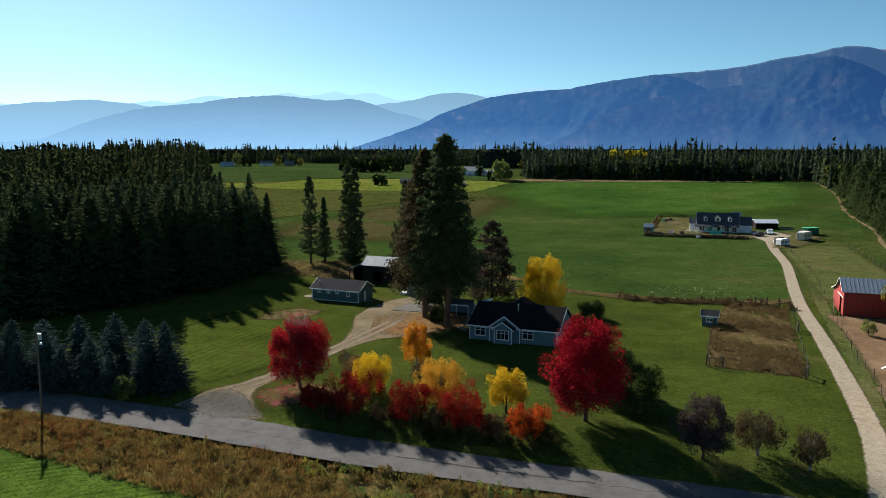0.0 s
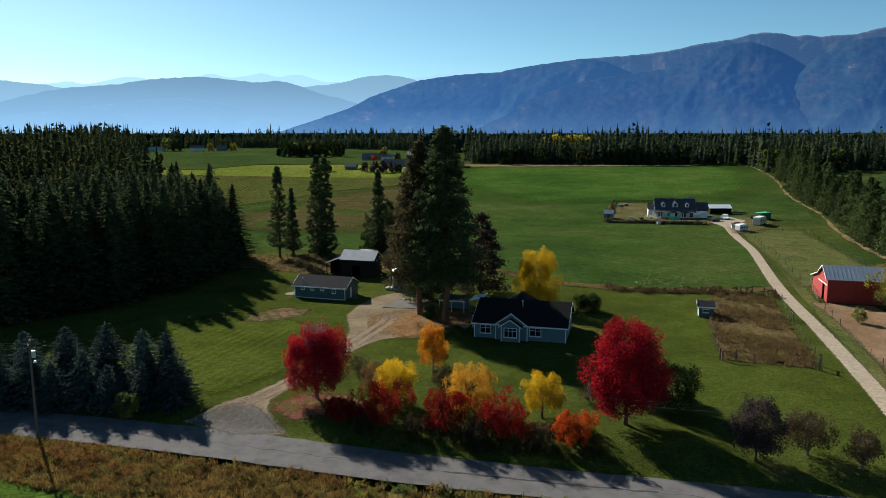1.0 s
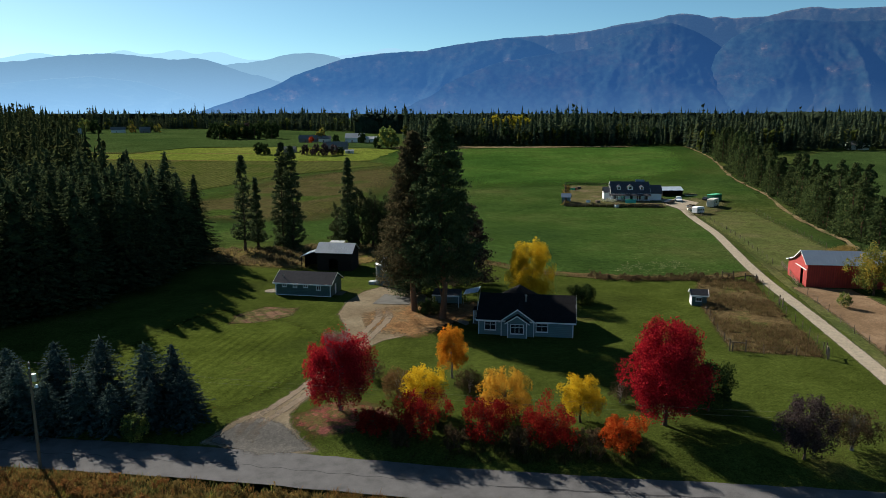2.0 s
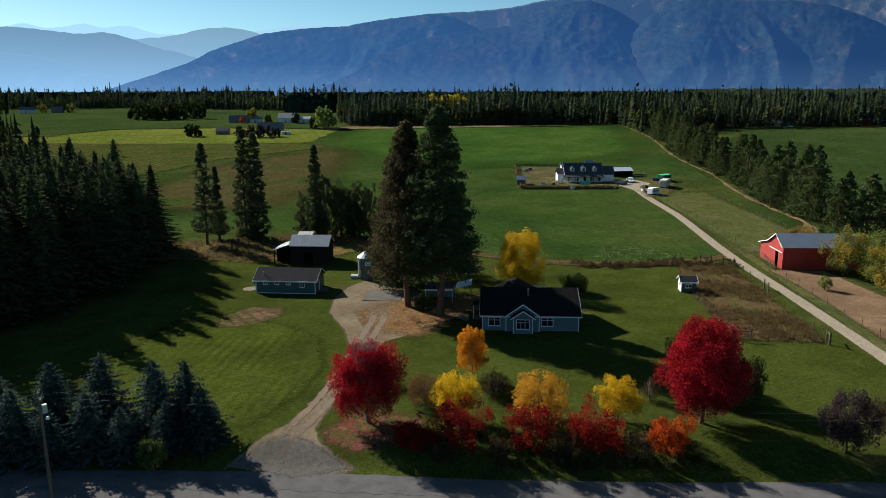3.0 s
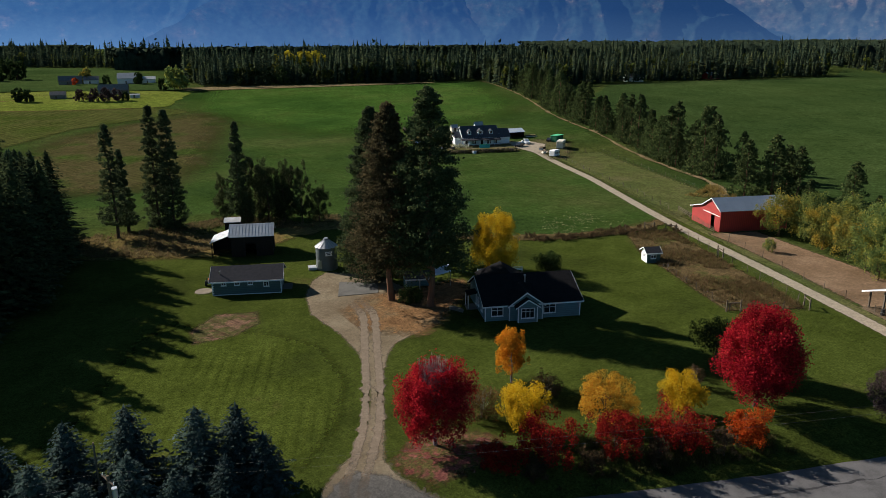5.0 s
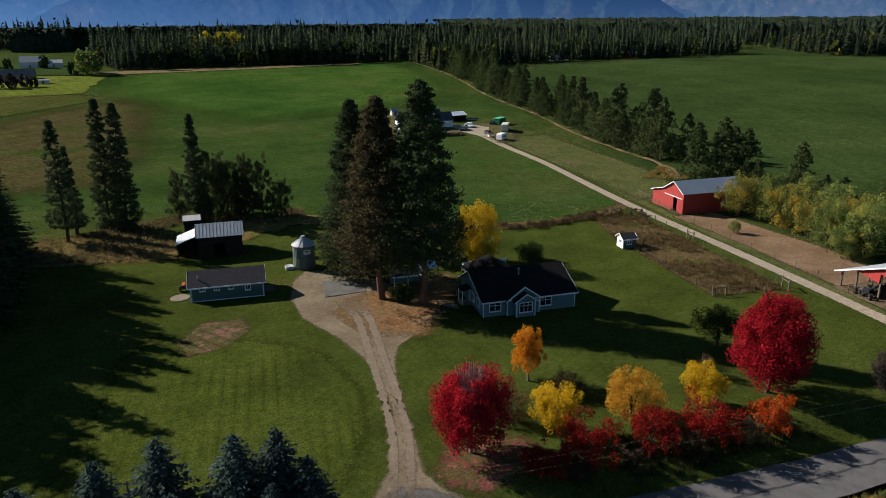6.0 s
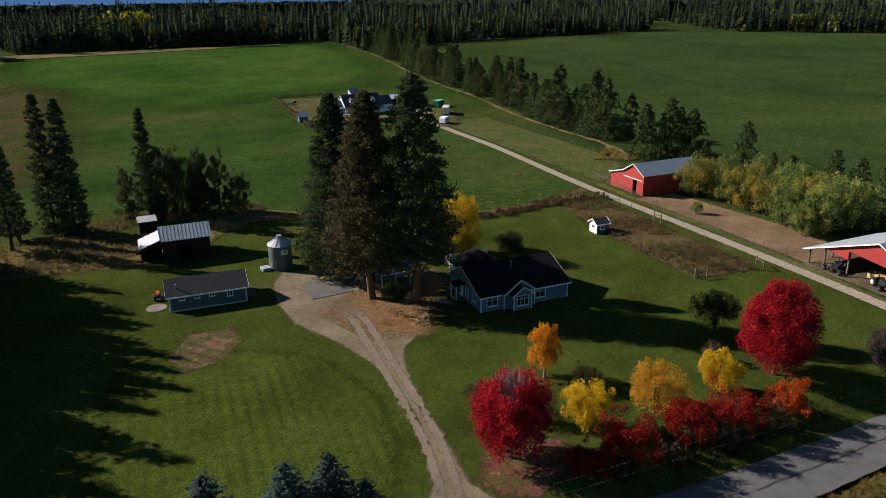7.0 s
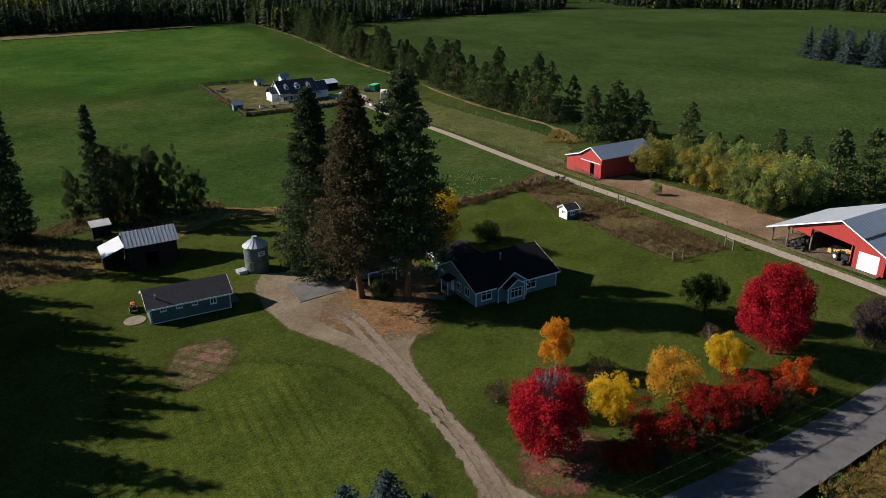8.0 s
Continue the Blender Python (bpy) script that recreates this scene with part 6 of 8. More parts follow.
def gable_wall(parent, x, thick, y0, y1, ridge_y, eave_f, eave_b, top, material, z0=0.0, name="gable_wall", holes=()):
    """An end wall across y, with the triangle under the roof."""
    bm = holed_wall(y1 - y0, z0, min(eave_f, eave_b), thick, [(h[0], h[1], h[2], h[3]) for h in holes])
    bmesh.ops.transform(bm, matrix=Matrix(((0, -1, 0, x + thick), (1, 0, 0, y0), (0, 0, 1, 0), (0, 0, 0, 1))), verts=bm.verts[:])
    lowest = min(eave_f, eave_b)
    prism(bm, [(y0, lowest), (y1, lowest), (y1, eave_b + 0.001), (ridge_y, top), (y0, eave_f + 0.001)], "x", x, x + thick)
    return part(name, bm, material, parent)


def blue_house():
    L, D, RY, E, T = 14.75, 11.0, 6.2, 2.55, 5.15
    ob = thing("house", 4.5, 119.6, -20.6, "single-storey blue house with white trim and dark roof", "house")
    w1, w2 = (1.0, 2.65, 0.85, 2.1), (9.1, 10.8, 0.85, 2.1)
    part("front_wall", holed_wall(L, 0, E, 0.2, [w1, w2]), BLUE_WALL, ob, "blue lap-sided front wall")
    part("rear_wall", boxed((0, L, D - 0.2, D, 0, E)), BLUE_WALL, ob)
    holes = ((1.7, 2.8, 0.9, 2.1), (4.0, 5.0, 0.9, 2.1), (5.9, 6.9, 0.2, 2.25))
    gable_wall(ob, 0, 0.2, 0.2, D - 0.2, RY, E + 0.08, E + 0.08, T, BLUE_WALL, 0, "gable_wall", holes)
    gable_wall(ob, L - 0.2, 0.2, 0.2, D - 0.2, RY, E + 0.08, E + 0.08, T, BLUE_WALL)
    front = pose(0, 0, 0)
    window(ob, w1[0], w1[2], 1.65, 1.25, front, 1, WHITE, 0.68)
    window(ob, w2[0], w2[2], 1.7, 1.25, front, 1, WHITE, 0.68)
    left = pose(0, 0, 0, 0, 0, -90)
    for a, b, c, d in holes[:2]:
        window(ob, -0.2 - b, c, b - a, d - c, left, 1)
    door = part("door", boxed((0.06, 0.11, 6.1, 7.1, 0.2, 2.25)), WHITE, ob, "white side door")
    part("door_handle", boxed((0.02, 0.06, 6.22, 6.34, 1.2, 1.24)), STEEL, door)
    gable_roof(ob, 0, L, 0, D, RY, E, E, T, SHINGLE, 0.16, 0.45, "roof", "dark shingle roof")
    fascia(ob, 0, L, 0, D, RY, E, E, T, 0.45)
    # wide front gable and the projecting bay
    gx0, gx1, gm, gt = 3.6, 8.7, 6.1, 4.35
    bm = bmesh.new()
    prism(bm, [(gx0, 0), (gx1, 0), (gx1, E), (gm, gt), (gx0, E)], "y", -0.45, -0.02)
    part("front_gable", bm, BLUE_WALL, ob)
    for a, b, back, fy, top in ((gx0, gx1, 4.3, -0.85, gt), (4.6, 7.7, -0.4, -1.75, 3.55)):
        m, s = (a + b) / 2, (top - E + 0.05) / ((b - a) / 2)
        bm = bmesh.new()
        slab(bm, [(a - 0.35, fy, E - 0.35 * s + 0.12), (m, fy, top + 0.16), (m, back, top + 0.16), (a - 0.35, back, E - 0.35 * s + 0.12)], 0.14)
        slab(bm, [(m, fy, top + 0.16), (b + 0.35, fy, E - 0.35 * s + 0.12), (b + 0.35, back, E - 0.35 * s + 0.12), (m, back, top + 0.16)], 0.14)
        part("gable_roof", bm, SHINGLE, ob)
        bm = bmesh.new()
        prism(bm, [(a - 0.38, E - 0.35 * s - 0.06), (m, top - 0.02), (b + 0.38, E - 0.35 * s - 0.06), (b + 0.38, E - 0.35 * s + 0.15), (m, top + 0.2), (a - 0.38, E - 0.35 * s + 0.15)], "y", fy - 0.05, fy - 0.01)
        part("barge_board", bm, WHITE, ob, "white barge board")
    bay = bmesh.new()
    prism(bay, [(4.7, 0), (5.2, 0), (5.2, 2.2), (7.1, 2.2), (7.1, 0), (7.6, 0), (7.6, E), (6.15, 3.45), (4.7, E)], "y", -1.45, -1.3)
    block(bay, 5.2, 7.1, -1.45, -1.3, 0, 0.8)
    for xa in (4.7, 7.45):
        block(bay, xa, xa + 0.15, -1.3, -0.45, 0, E)
    part("bay_wall", bay, BLUE_WALL, ob)
    window(ob, 5.2, 0.8, 1.9, 1.4, pose(0, -1.45, 0), 2, WHITE, 0.7)
    for xa, ya in ((0, 0), (L, 0), (4.7, -1.45), (7.6, -1.45), (gx0, -0.45), (gx1, -0.45)):
        part("corner_board", boxed((xa - 0.07, xa + 0.07, ya - 0.03, ya + 0.1, 0, E - 0.12)), WHITE, ob, "white corner board")
    # side porch, rear wing, flue, deck
    bm = bmesh.new()
    slab(bm, [(-1.6, 5.4, 2.45), (-0.02, 5.4, 2.75), (-0.02, 7.5, 2.75), (-1.6, 7.5, 2.45)], 0.14)
    part("porch_roof", bm, SHINGLE, ob)
    for y in (5.5, 7.4):
        part("porch_post", boxed((-1.55, -1.43, y - 0.06, y + 0.06, 0, 2.32)), WHITE, ob, "white porch post")
    part("porch_step", boxed((-1.7, -0.02, 5.3, 7.6, -0.02, 0.18)), CONCRETE, ob, "", None, 0.02)
    part("wing_wall", boxed((2.2, 9.0, D + 0.01, D + 5.0, 0, E)), BLUE_WALL, ob)
    bm = bmesh.new()
    a, b, c, d = (1.8, D + 5.4, E - 0.1), (9.4, D + 5.4, E - 0.1), (9.4, RY + 1.2, E + 0.3), (1.8, RY + 1.2, E + 0.3)
    r0, r1 = (5.6, D + 2.8, T - 0.1), (5.6, RY + 0.3, T - 0.1)
    v = [bm.verts.new(p) for p in (a, b, c, d, r0, r1)]
    for f in ((0, 1, 4), (1, 2, 5, 4), (3, 0, 4, 5), (2, 3, 5), (3, 2, 1, 0)):
        bm.faces.new([v[i] for i in f])
    part("wing_roof", bm, SHINGLE, ob)
    flue = bmesh.new()
    cylinder(flue, 0.12, 0.12, 4.2, 5.5, 10, 7.2, 4.3)
    cylinder(flue, 0.2, 0.2, 5.5, 5.6, 10, 7.2, 4.3)
    part("flue_pipe", flue, STEEL, ob, "metal flue pipe")
    part("deck", boxed((3.2, 11.5, D + 5.05, D + 9.5, 0.55, 0.7)), POSTWOOD, ob, "grey timber deck")
    for xa, xb, ya, yb in ((3.2, 3.3, D + 5.2, D + 9.5), (3.3, 11.5, D + 9.4, D + 9.5)):
        rail = bmesh.new()
        for z in (1.05, 1.3, 1.55):
            block(rail, xa, xb, ya, yb, z, z + 0.11)
        part("deck_rail", rail, WHITE, ob, "white deck railing")
    for x, y in ((3.25, D + 5.3), (3.25, D + 7.4), (3.25, D + 9.45), (6, D + 9.45), (8.7, D + 9.45), (11.4, D + 9.45)):
        part("deck_post", boxed((x - 0.06, x + 0.06, y - 0.06, y + 0.06, 0, 1.7)), WHITE, ob)
    return ob


blue_house()


def teal_garage():
    L, D, RY, E, T = 11.2, 6.2, 3.1, 2.5, 4.05
    ob = thing("garage", -27.8, 152.3, -22.5, "long teal outbuilding with white trim and grey roof", "outbuilding")
    holes = [(1.55, 2.2, 1.75, 2.15), (3.7, 4.35, 1.75, 2.15), (5.85, 6.5, 1.75, 2.15), (8.4, 9.1, 1.35, 2.05)]
    part("front_wall", holed_wall(L, 0, E, 0.18, holes), TEAL_WALL, ob)
    part("rear_wall", boxed((0, L, D - 0.18, D, 0, E)), TEAL_WALL, ob)
    gable_wall(ob, 0, 0.18, 0.18, D - 0.18, RY, E + 0.08, E + 0.08, T, TEAL_WALL)
    gable_wall(ob, L - 0.18, 0.18, 0.18, D - 0.18, RY, E + 0.08, E + 0.08, T, TEAL_WALL, 0, "gable_wall", ((2.2, 3.2, 0, 2.1),))
    part("door", boxed((L - 0.12, L - 0.06, 2.4, 3.4, 0, 2.1)), WHITE, ob, "white end door")
    for a, b, c, d in holes:
        window(ob, a, c, b - a, d - c, pose(0, 0, 0), 1)
    gable_roof(ob, 0, L, 0, D, RY, E, E, T, SHINGLE_GREY, 0.14, 0.4, "roof", "dark grey shingle roof")
    fascia(ob, 0, L, 0, D, RY, E, E, T, 0.4)
    part("skirting", boxed((-0.03, L + 0.03, -0.04, -0.005, 0, 0.14)), WHITE, ob, "white skirting board")
    for x in (0, L):
        q = boxed(*[(x - 0.1 - 0.08 * (k % 2) if x else -0.03, x + 0.03 if x else 0.1 + 0.16 * (k % 2), -0.04, -0.004, 0.16 + 0.2 * k, 0.33 + 0.2 * k) for k in range(10)])
        part("quoins", q, WHITE, ob, "white corner blocks")
    flue = bmesh.new()
    cylinder(flue, 0.08, 0.08, 2.6, 3.75, 8, 1.2, 1.3)
    cylinder(flue, 0.14, 0.14, 3.75, 3.85, 8, 1.2, 1.3)
    part("flue_pipe", flue, STEEL, ob)
    lamp = part("apron", boxed((L + 0.05, L + 1.6, 1.6, 4.6, -0.02, 0.06)), CONCRETE, ob)
    return ob


teal_garage()
pad = bmesh.new()
cylinder(pad, 1.6, 1.5, -0.05, 0.08, 14)
pad_ob = part("concrete_apron", pad, PALE_PAD, None, "", pose(-28.5, 155.3, 0.02, 0, 0, 20))
tagged(pad_ob, "pale round concrete apron beside the outbuilding", "concrete pad", "", "structure")


def old_barn():
    L, D, RY, E, T = 7.9, 5.6, 2.7, 4.2, 5.85
    ob = thing("old_barn", -19.2, 172.9, -21, "dark weathered wooden barn with rusty tin roof and lean-to", "barn")
    rng = np.random.default_rng(8)
    wall = new("board_wall")
    wall.parent = ob
    x = 0.0
    while x < L - 0.05:
        part("board", boxed((0, 0.21, 0, 0.05, 2.6 if 2.6 < x < 4.6 else 0, E)), OLDWOOD, wall, "", pose(x, -0.02 * rng.random(), 0))
        x += 0.225
    part("rear_wall", boxed((0, L, D - 0.06, D, 0, E)), OLDWOOD, ob)
    gable_wall(ob, 0, 0.06, 0.06, D - 0.06, RY, E, E, T, OLDWOOD)
    gable_wall(ob, L - 0.06, 0.06, 0.06, D - 0.06, RY, E, E, T, OLDWOOD)
    gable_roof(ob, 0, L, 0, D, RY, E, E, T, TIN, 0.08, 0.35, "roof", "ribbed galvanised tin roof", 0.62)
    bm = bmesh.new()
    slab(bm, [(-3.9, -0.3, 3.05), (-0.36, -0.3, 4.35), (-0.36, D + 0.3, 4.35), (-3.9, D + 0.3, 3.05)], 0.08)
    lean = part("lean_to_roof", bm, TIN_BRIGHT, ob, "pale sheet lean-to roof")
    ribs_on(lean, (-3.9, 3.05), (-0.36, 4.35), "y", -0.3, D + 0.3, 0.72)
    for y in (0.0, D / 2, D):
        part("lean_to_post", boxed((-3.7, -3.54, y - 0.08, y + 0.08, 0, 3.0)), OLDWOOD, ob)
    part("lean_to_wall", boxed((-3.6, -0.1, D - 0.06, D, 0, 3.0)), OLDWOOD, ob)
    part("lean_to_side", boxed((-3.66, -3.6, 2.0, D - 0.1, 0, 2.9)), OLDWOOD, ob)


old_barn()
shed = thing("small_shed", -15.6, 191.8, -18, "small dark wooden shed with a tin roof", "shed")
part("walls", boxed((0, 3.2, 0, 2.4, 0, 2.3)), OLDWOOD, shed)
bm = bmesh.new()
slab(bm, [(-0.2, -0.4, 2.5), (3.4, -0.4, 2.5), (3.4, 2.6, 2.9), (-0.2, 2.6, 2.9)], 0.1)
back_roof = part("roof", bm, TIN, shed, "ribbed tin roof")
ribs_on(back_roof, (-0.4, 2.5), (2.6, 2.9), "x", -0.2, 3.4, 0.6)


def grain_bin():
    ob = thing("grain_bin", -5.9, 156.7, 15, "galvanised round grain bin with a conical roof", "grain bin")
    for k in range(5):
        bm = bmesh.new()
        cylinder(bm, 1.95, 1.95, 0.86 * k, 0.86 * k + 0.8, 32)
        ring = part("wall_ring", bm, GALV, ob, "corrugated galvanised wall ring")
        bm = bmesh.new()
        cylinder(bm, 1.98, 1.98, 0.86 * k + 0.8, 0.86 * k + 0.86, 32)
        part("hoop", bm, GALV, ring)
    bm = bmesh.new()
    cylinder(bm, 2.12, 0.35, 4.3, 5.55, 32)
    part("roof", bm, TIN, ob, "pale conical roof")
    rib = bmesh.new()
    for k in range(16):
        a, b = 2 * math.pi * k / 16, 2 * math.pi * k / 16 + 0.03
        slab(rib, [(2.12 * math.cos(a), 2.12 * math.sin(a), 4.36), (2.12 * math.cos(b), 2.12 * math.sin(b), 4.36), (0.36 * math.cos(b + 0.1), 0.36 * math.sin(b + 0.1), 5.62), (0.36 * math.cos(a), 0.36 * math.sin(a), 5.62)], 0.07)
    part("roof_ribs", rib, TIN_PALE, ob)
    bm = bmesh.new()
    cylinder(bm, 0.42, 0.42, 5.5, 5.8, 16)
    part("roof_cap", bm, TIN_PALE, ob)
    sign = part("sign", boxed((1.955, 2.0, -0.6, 0.6, 2.9, 3.7)), WHITE, ob, "small white sign with dark bars", pose(0, 0, 0, 0, 0, -115))
    for z, w in ((3.4, 0.45), (3.12, 0.3)):
        part("sign_bar", boxed((2.001, 2.01, -w, w, z, z + 0.14)), BLACK, sign)
    part("door", boxed((1.9, 2.02, -0.35, 0.35, 0.5, 2.0)), STEEL, ob, "", pose(0, 0, 0, 0, 0, -165))
    st = bmesh.new()
    for k in range(3):
        block(st, 2.0, 3.4, -0.9 + 0.6 * k, -0.5 + 0.6 * k, 0, 0.55)
    part("blower_box", st, TIN, ob, "low ribbed metal box", pose(0, 0, 0, 0, 0, 150))


grain_bin()


def garden_hut():
    ob = thing("garden_hut", 46.6, 128.4, -22, "small white hut with a dark roof", "hut")
    L, D, E, T = 2.6, 2.6, 2.0, 2.75
    part("front_wall", holed_wall(L, 0, E, 0.1, [(0.8, 1.7, 0.95, 1.5)]), TEAL_WALL, ob)
    window(ob, 0.8, 0.95, 0.9, 0.55, pose(0, 0, 0), 1)
    part("rear_wall", boxed((0, L, D - 0.1, D, 0, E)), WHITE, ob)
    gable_wall(ob, 0, 0.1, 0.1, D - 0.1, D / 2, E + 0.05, E + 0.05, T, WHITE, 0, "gable_wall", ((0.8, 1.5, 1.0, 1.6),))
    gable_wall(ob, L - 0.1, 0.1, 0.1, D - 0.1, D / 2, E + 0.05, E + 0.05, T, WHITE)
    window(ob, -1.6, 1.0, 0.7, 0.6, pose(0, 0, 0, 0, 0, -90), 1)
    gable_roof(ob, 0, L, 0, D, D / 2, E, E, T, SHINGLE_GREY, 0.1, 0.3)
    fascia(ob, 0, L, 0, D, D / 2, E, E, T, 0.3)


garden_hut()


def red_barn():
    """Its gable end looks along -y of its own axes; x runs along that face."""
    ob = thing("red_barn", 80.5, 147.8, -110.0, "red sheet-metal barn with blue-grey roof and side aisle", "barn")
    W, M0, D = 11.9, 4.7, 16.0
    E, T, A = 4.8, 6.8, 3.4
    bm = bmesh.new()
    prism(bm, [(0, 0), (7.5, 0), (7.5, 3.2), (9.6, 3.2), (9.6, 0), (W, 0), (W, E), ((M0 + W) / 2, T), (M0, E), (0, A)], "y", 0, 0.15)
    part("front_wall", bm, RED_WALL, ob, "red gable front")
    part("sliding_door", boxed((6.2, 8.3, -0.1, -0.02, 0.05, 3.35)), RED_WALL, ob, "red sliding door standing half open")
    part("door_rail", boxed((4.9, W - 0.3, -0.14, -0.02, 3.36, 3.5)), WHITE, ob, "pale door rail")
    part("side_wall", boxed((W - 0.15, W, 0.15, D, 0, E)), RED_WALL_SIDE, ob)
    part("aisle_wall", boxed((0, 0.15, 0.15, D, 0, A)), RED_WALL_SIDE, ob)
    bm = bmesh.new()
    prism(bm, [(0, 0), (W, 0), (W, E), ((M0 + W) / 2, T), (M0, E), (0, A)], "y", D, D + 0.15)
    part("rear_wall", bm, RED_WALL, ob)
    m = (M0 + W) / 2
    s = (T - E) / (m - M0)
    bm = bmesh.new()
    slab(bm, [(M0 - 0.1, -0.4, E + 0.1 - 0.1 * s), (m, -0.4, T + 0.1), (m, D + 0.5, T + 0.1), (M0 - 0.1, D + 0.5, E + 0.1 - 0.1 * s)], 0.09)
    slab(bm, [(m, -0.4, T + 0.1), (W + 0.4, -0.4, E + 0.1 - 0.4 * s), (W + 0.4, D + 0.5, E + 0.1 - 0.4 * s), (m, D + 0.5, T + 0.1)], 0.09)
    roof = part("roof", bm, TIN_BLUE, ob, "ribbed blue-grey metal roof")
    ribs_on(roof, (M0 - 0.1, E + 0.1 - 0.1 * s), (m, T + 0.1), "y", -0.4, D + 0.5, 0.75)
    ribs_on(roof, (W + 0.4, E + 0.1 - 0.4 * s), (m, T + 0.1), "y", -0.4, D + 0.5, 0.75)
    bm = bmesh.new()
    slab(bm, [(-0.4, -0.4, A), (M0 - 0.11, -0.4, E - 0.05), (M0 - 0.11, D + 0.5, E - 0.05), (-0.4, D + 0.5, A)], 0.09)
    part("aisle_roof", bm, TIN_BLUE, ob)
    bm = bmesh.new()
    prism(bm, [(-0.42, A - 0.16), (M0 - 0.1, E - 0.2), (m, T - 0.06), (W + 0.42, E - 0.4 * s - 0.06), (W + 0.42, E - 0.4 * s + 0.12), (m, T + 0.13), (M0 - 0.1, E - 0.02), (-0.42, A + 0.02)], "y", -0.46, -0.41)
    part("barge_board", bm, WHITE, ob, "white barge board")


red_barn()


def open_barn():
    """An open-fronted barn; x runs along its front from the low side."""
    ob = thing("open_barn", 59.2, 94.2, -110.1, "open-fronted red barn with pale metal roof and hay", "barn")
    W, AP, D = 20.4, 12.6, 18.0
    EL, T, ER = 2.6, 7.3, 3.6
    at = lambda x: EL + (T - EL) * x / AP if x < AP else T - (T - ER) * (x - AP) / (W - AP)
    bm = bmesh.new()
    prism(bm, [(3.2, at(3.2) - 0.15), (7.5, 2.9), (7.6, at(7.6) - 1.0), (15.2, 3.7), (15.2, 0), (16.0, 0), (16.0, 3.1), (19.4, 3.1), (19.4, 0), (W, 0), (W, ER), (AP, T), (3.2, at(3.2))], "y", 0, 0.15)
    part("front_wall", bm, RED_WALL, ob, "red sheet front above the opening")
    part("garage_door", boxed((16.0, 19.4, 0.03, 0.11, 0, 3.1)), WHITE, ob, "white roll-up door")
    for x in (0.3, 3.2, 7.6):
        part("post", boxed((x - 0.12, x + 0.12, 0.16, 0.4, 0, at(x) - 0.15)), POSTWOOD, ob)
    part("side_wall", boxed((W - 0.15, W, 0.15, D, 0, ER - 0.02)), RED_WALL_SIDE, ob)
    part("rear_wall", boxed((0, W, D - 0.15, D, 0, EL)), RED_WALL, ob)
    part("partition", boxed((14.6, 14.75, 0.2, D - 0.2, 0, 4.2)), RED_WALL_SIDE, ob)
    for y in (6, 12, 17.7):
        part("post", boxed((0.2, 0.44, y - 0.12, y + 0.12, 0, EL - 0.15)), POSTWOOD, ob)
    for nm, xa, xb, m in (("low_roof", -0.6, AP, TIN_PALE), ("high_roof", AP, W + 0.5, TIN_BLUE)):
        za, zb = (at(0) - 0.2, T) if xa < 0 else (T, ER - 0.28)
        bm = bmesh.new()
        slab(bm, [(xa, -0.5, za + 0.1), (xb, -0.5, zb + 0.1), (xb, D + 0.3, zb + 0.1), (xa, D + 0.3, za + 0.1)], 0.1)
        roof = part(nm, bm, m, ob)
        ribs_on(roof, (xa, za + 0.1), (xb, zb + 0.1), "y", -0.5, D + 0.3, 0.9)
    bm = bmesh.new()
    prism(bm, [(-0.62, at(0) - 0.3), (AP, T - 0.08), (W + 0.52, ER - 0.38), (W + 0.52, ER - 0.16), (AP, T + 0.14), (-0.62, at(0) - 0.08)], "y", -0.56, -0.51)
    part("barge_board", bm, WHITE, ob, "white barge board")
    # black strip laid on the unbroken slope for the shade of a roof step
    zc = T - (T - ER) * 4.1 / (W - AP)
    bm = bmesh.new()
    slab(bm, [(AP + 4.1, -0.45, zc + 0.16), (AP + 4.4, -0.45, zc + 0.02), (AP + 4.4, D + 0.25, zc + 0.02), (AP + 4.1, D + 0.25, zc + 0.16)], 0.05)
    part("roof_step", bm, BLACK, ob, "black strip drawn as the shade between two roof sheets")
    return ob


barn = open_barn()
BARN = barn.matrix_basis
floor_bm = bmesh.new()
block(floor_bm, 0.4, 20.0, -1.2, 17.5, -0.1, 0.058)
floor_ob = part("barn_floor", floor_bm, EARTH, None, "", BARN)
tagged(floor_ob, "trampled bare earth floor of the open barn", "floor", "", "structure")
rng = np.random.default_rng(77)
first_bale = None
for i in range(16):
    x, y, z = 9.2 + (i % 4) * 1.15, 3.0 + (i // 4 % 2) * 0.95, 0.5 * (i // 8)
    m = BARN @ pose(x, y, z, 0, 0, rng.uniform(-6, 6))
    if first_bale is None:
        first_bale = tagged(new("hay_bale"), "straw-yellow hay bale in the open barn", "hay bale", "hay bales")
        first_bale.matrix_basis = m
        part("bale", boxed((0, 1.1, 0, 0.85, 0, 0.5)), HAY, first_bale, "", None, 0.05)
        for yy in (0.25, 0.55):
            part("twine", boxed((-0.006, 1.106, yy, yy + 0.03, -0.002, 0.506)), ORANGE_PAINT, first_bale)
    else:
        copy_thing(first_bale, m)
litter = plot("hay_litter", [(8, 0.5), (13, 0.3), (13.5, 3), (8.5, 3)], 0.06, HAY, 0.3, 0.8)
lit = setting("hay_litter", litter, "loose straw on the barn floor", "straw")
lit.matrix_basis = BARN


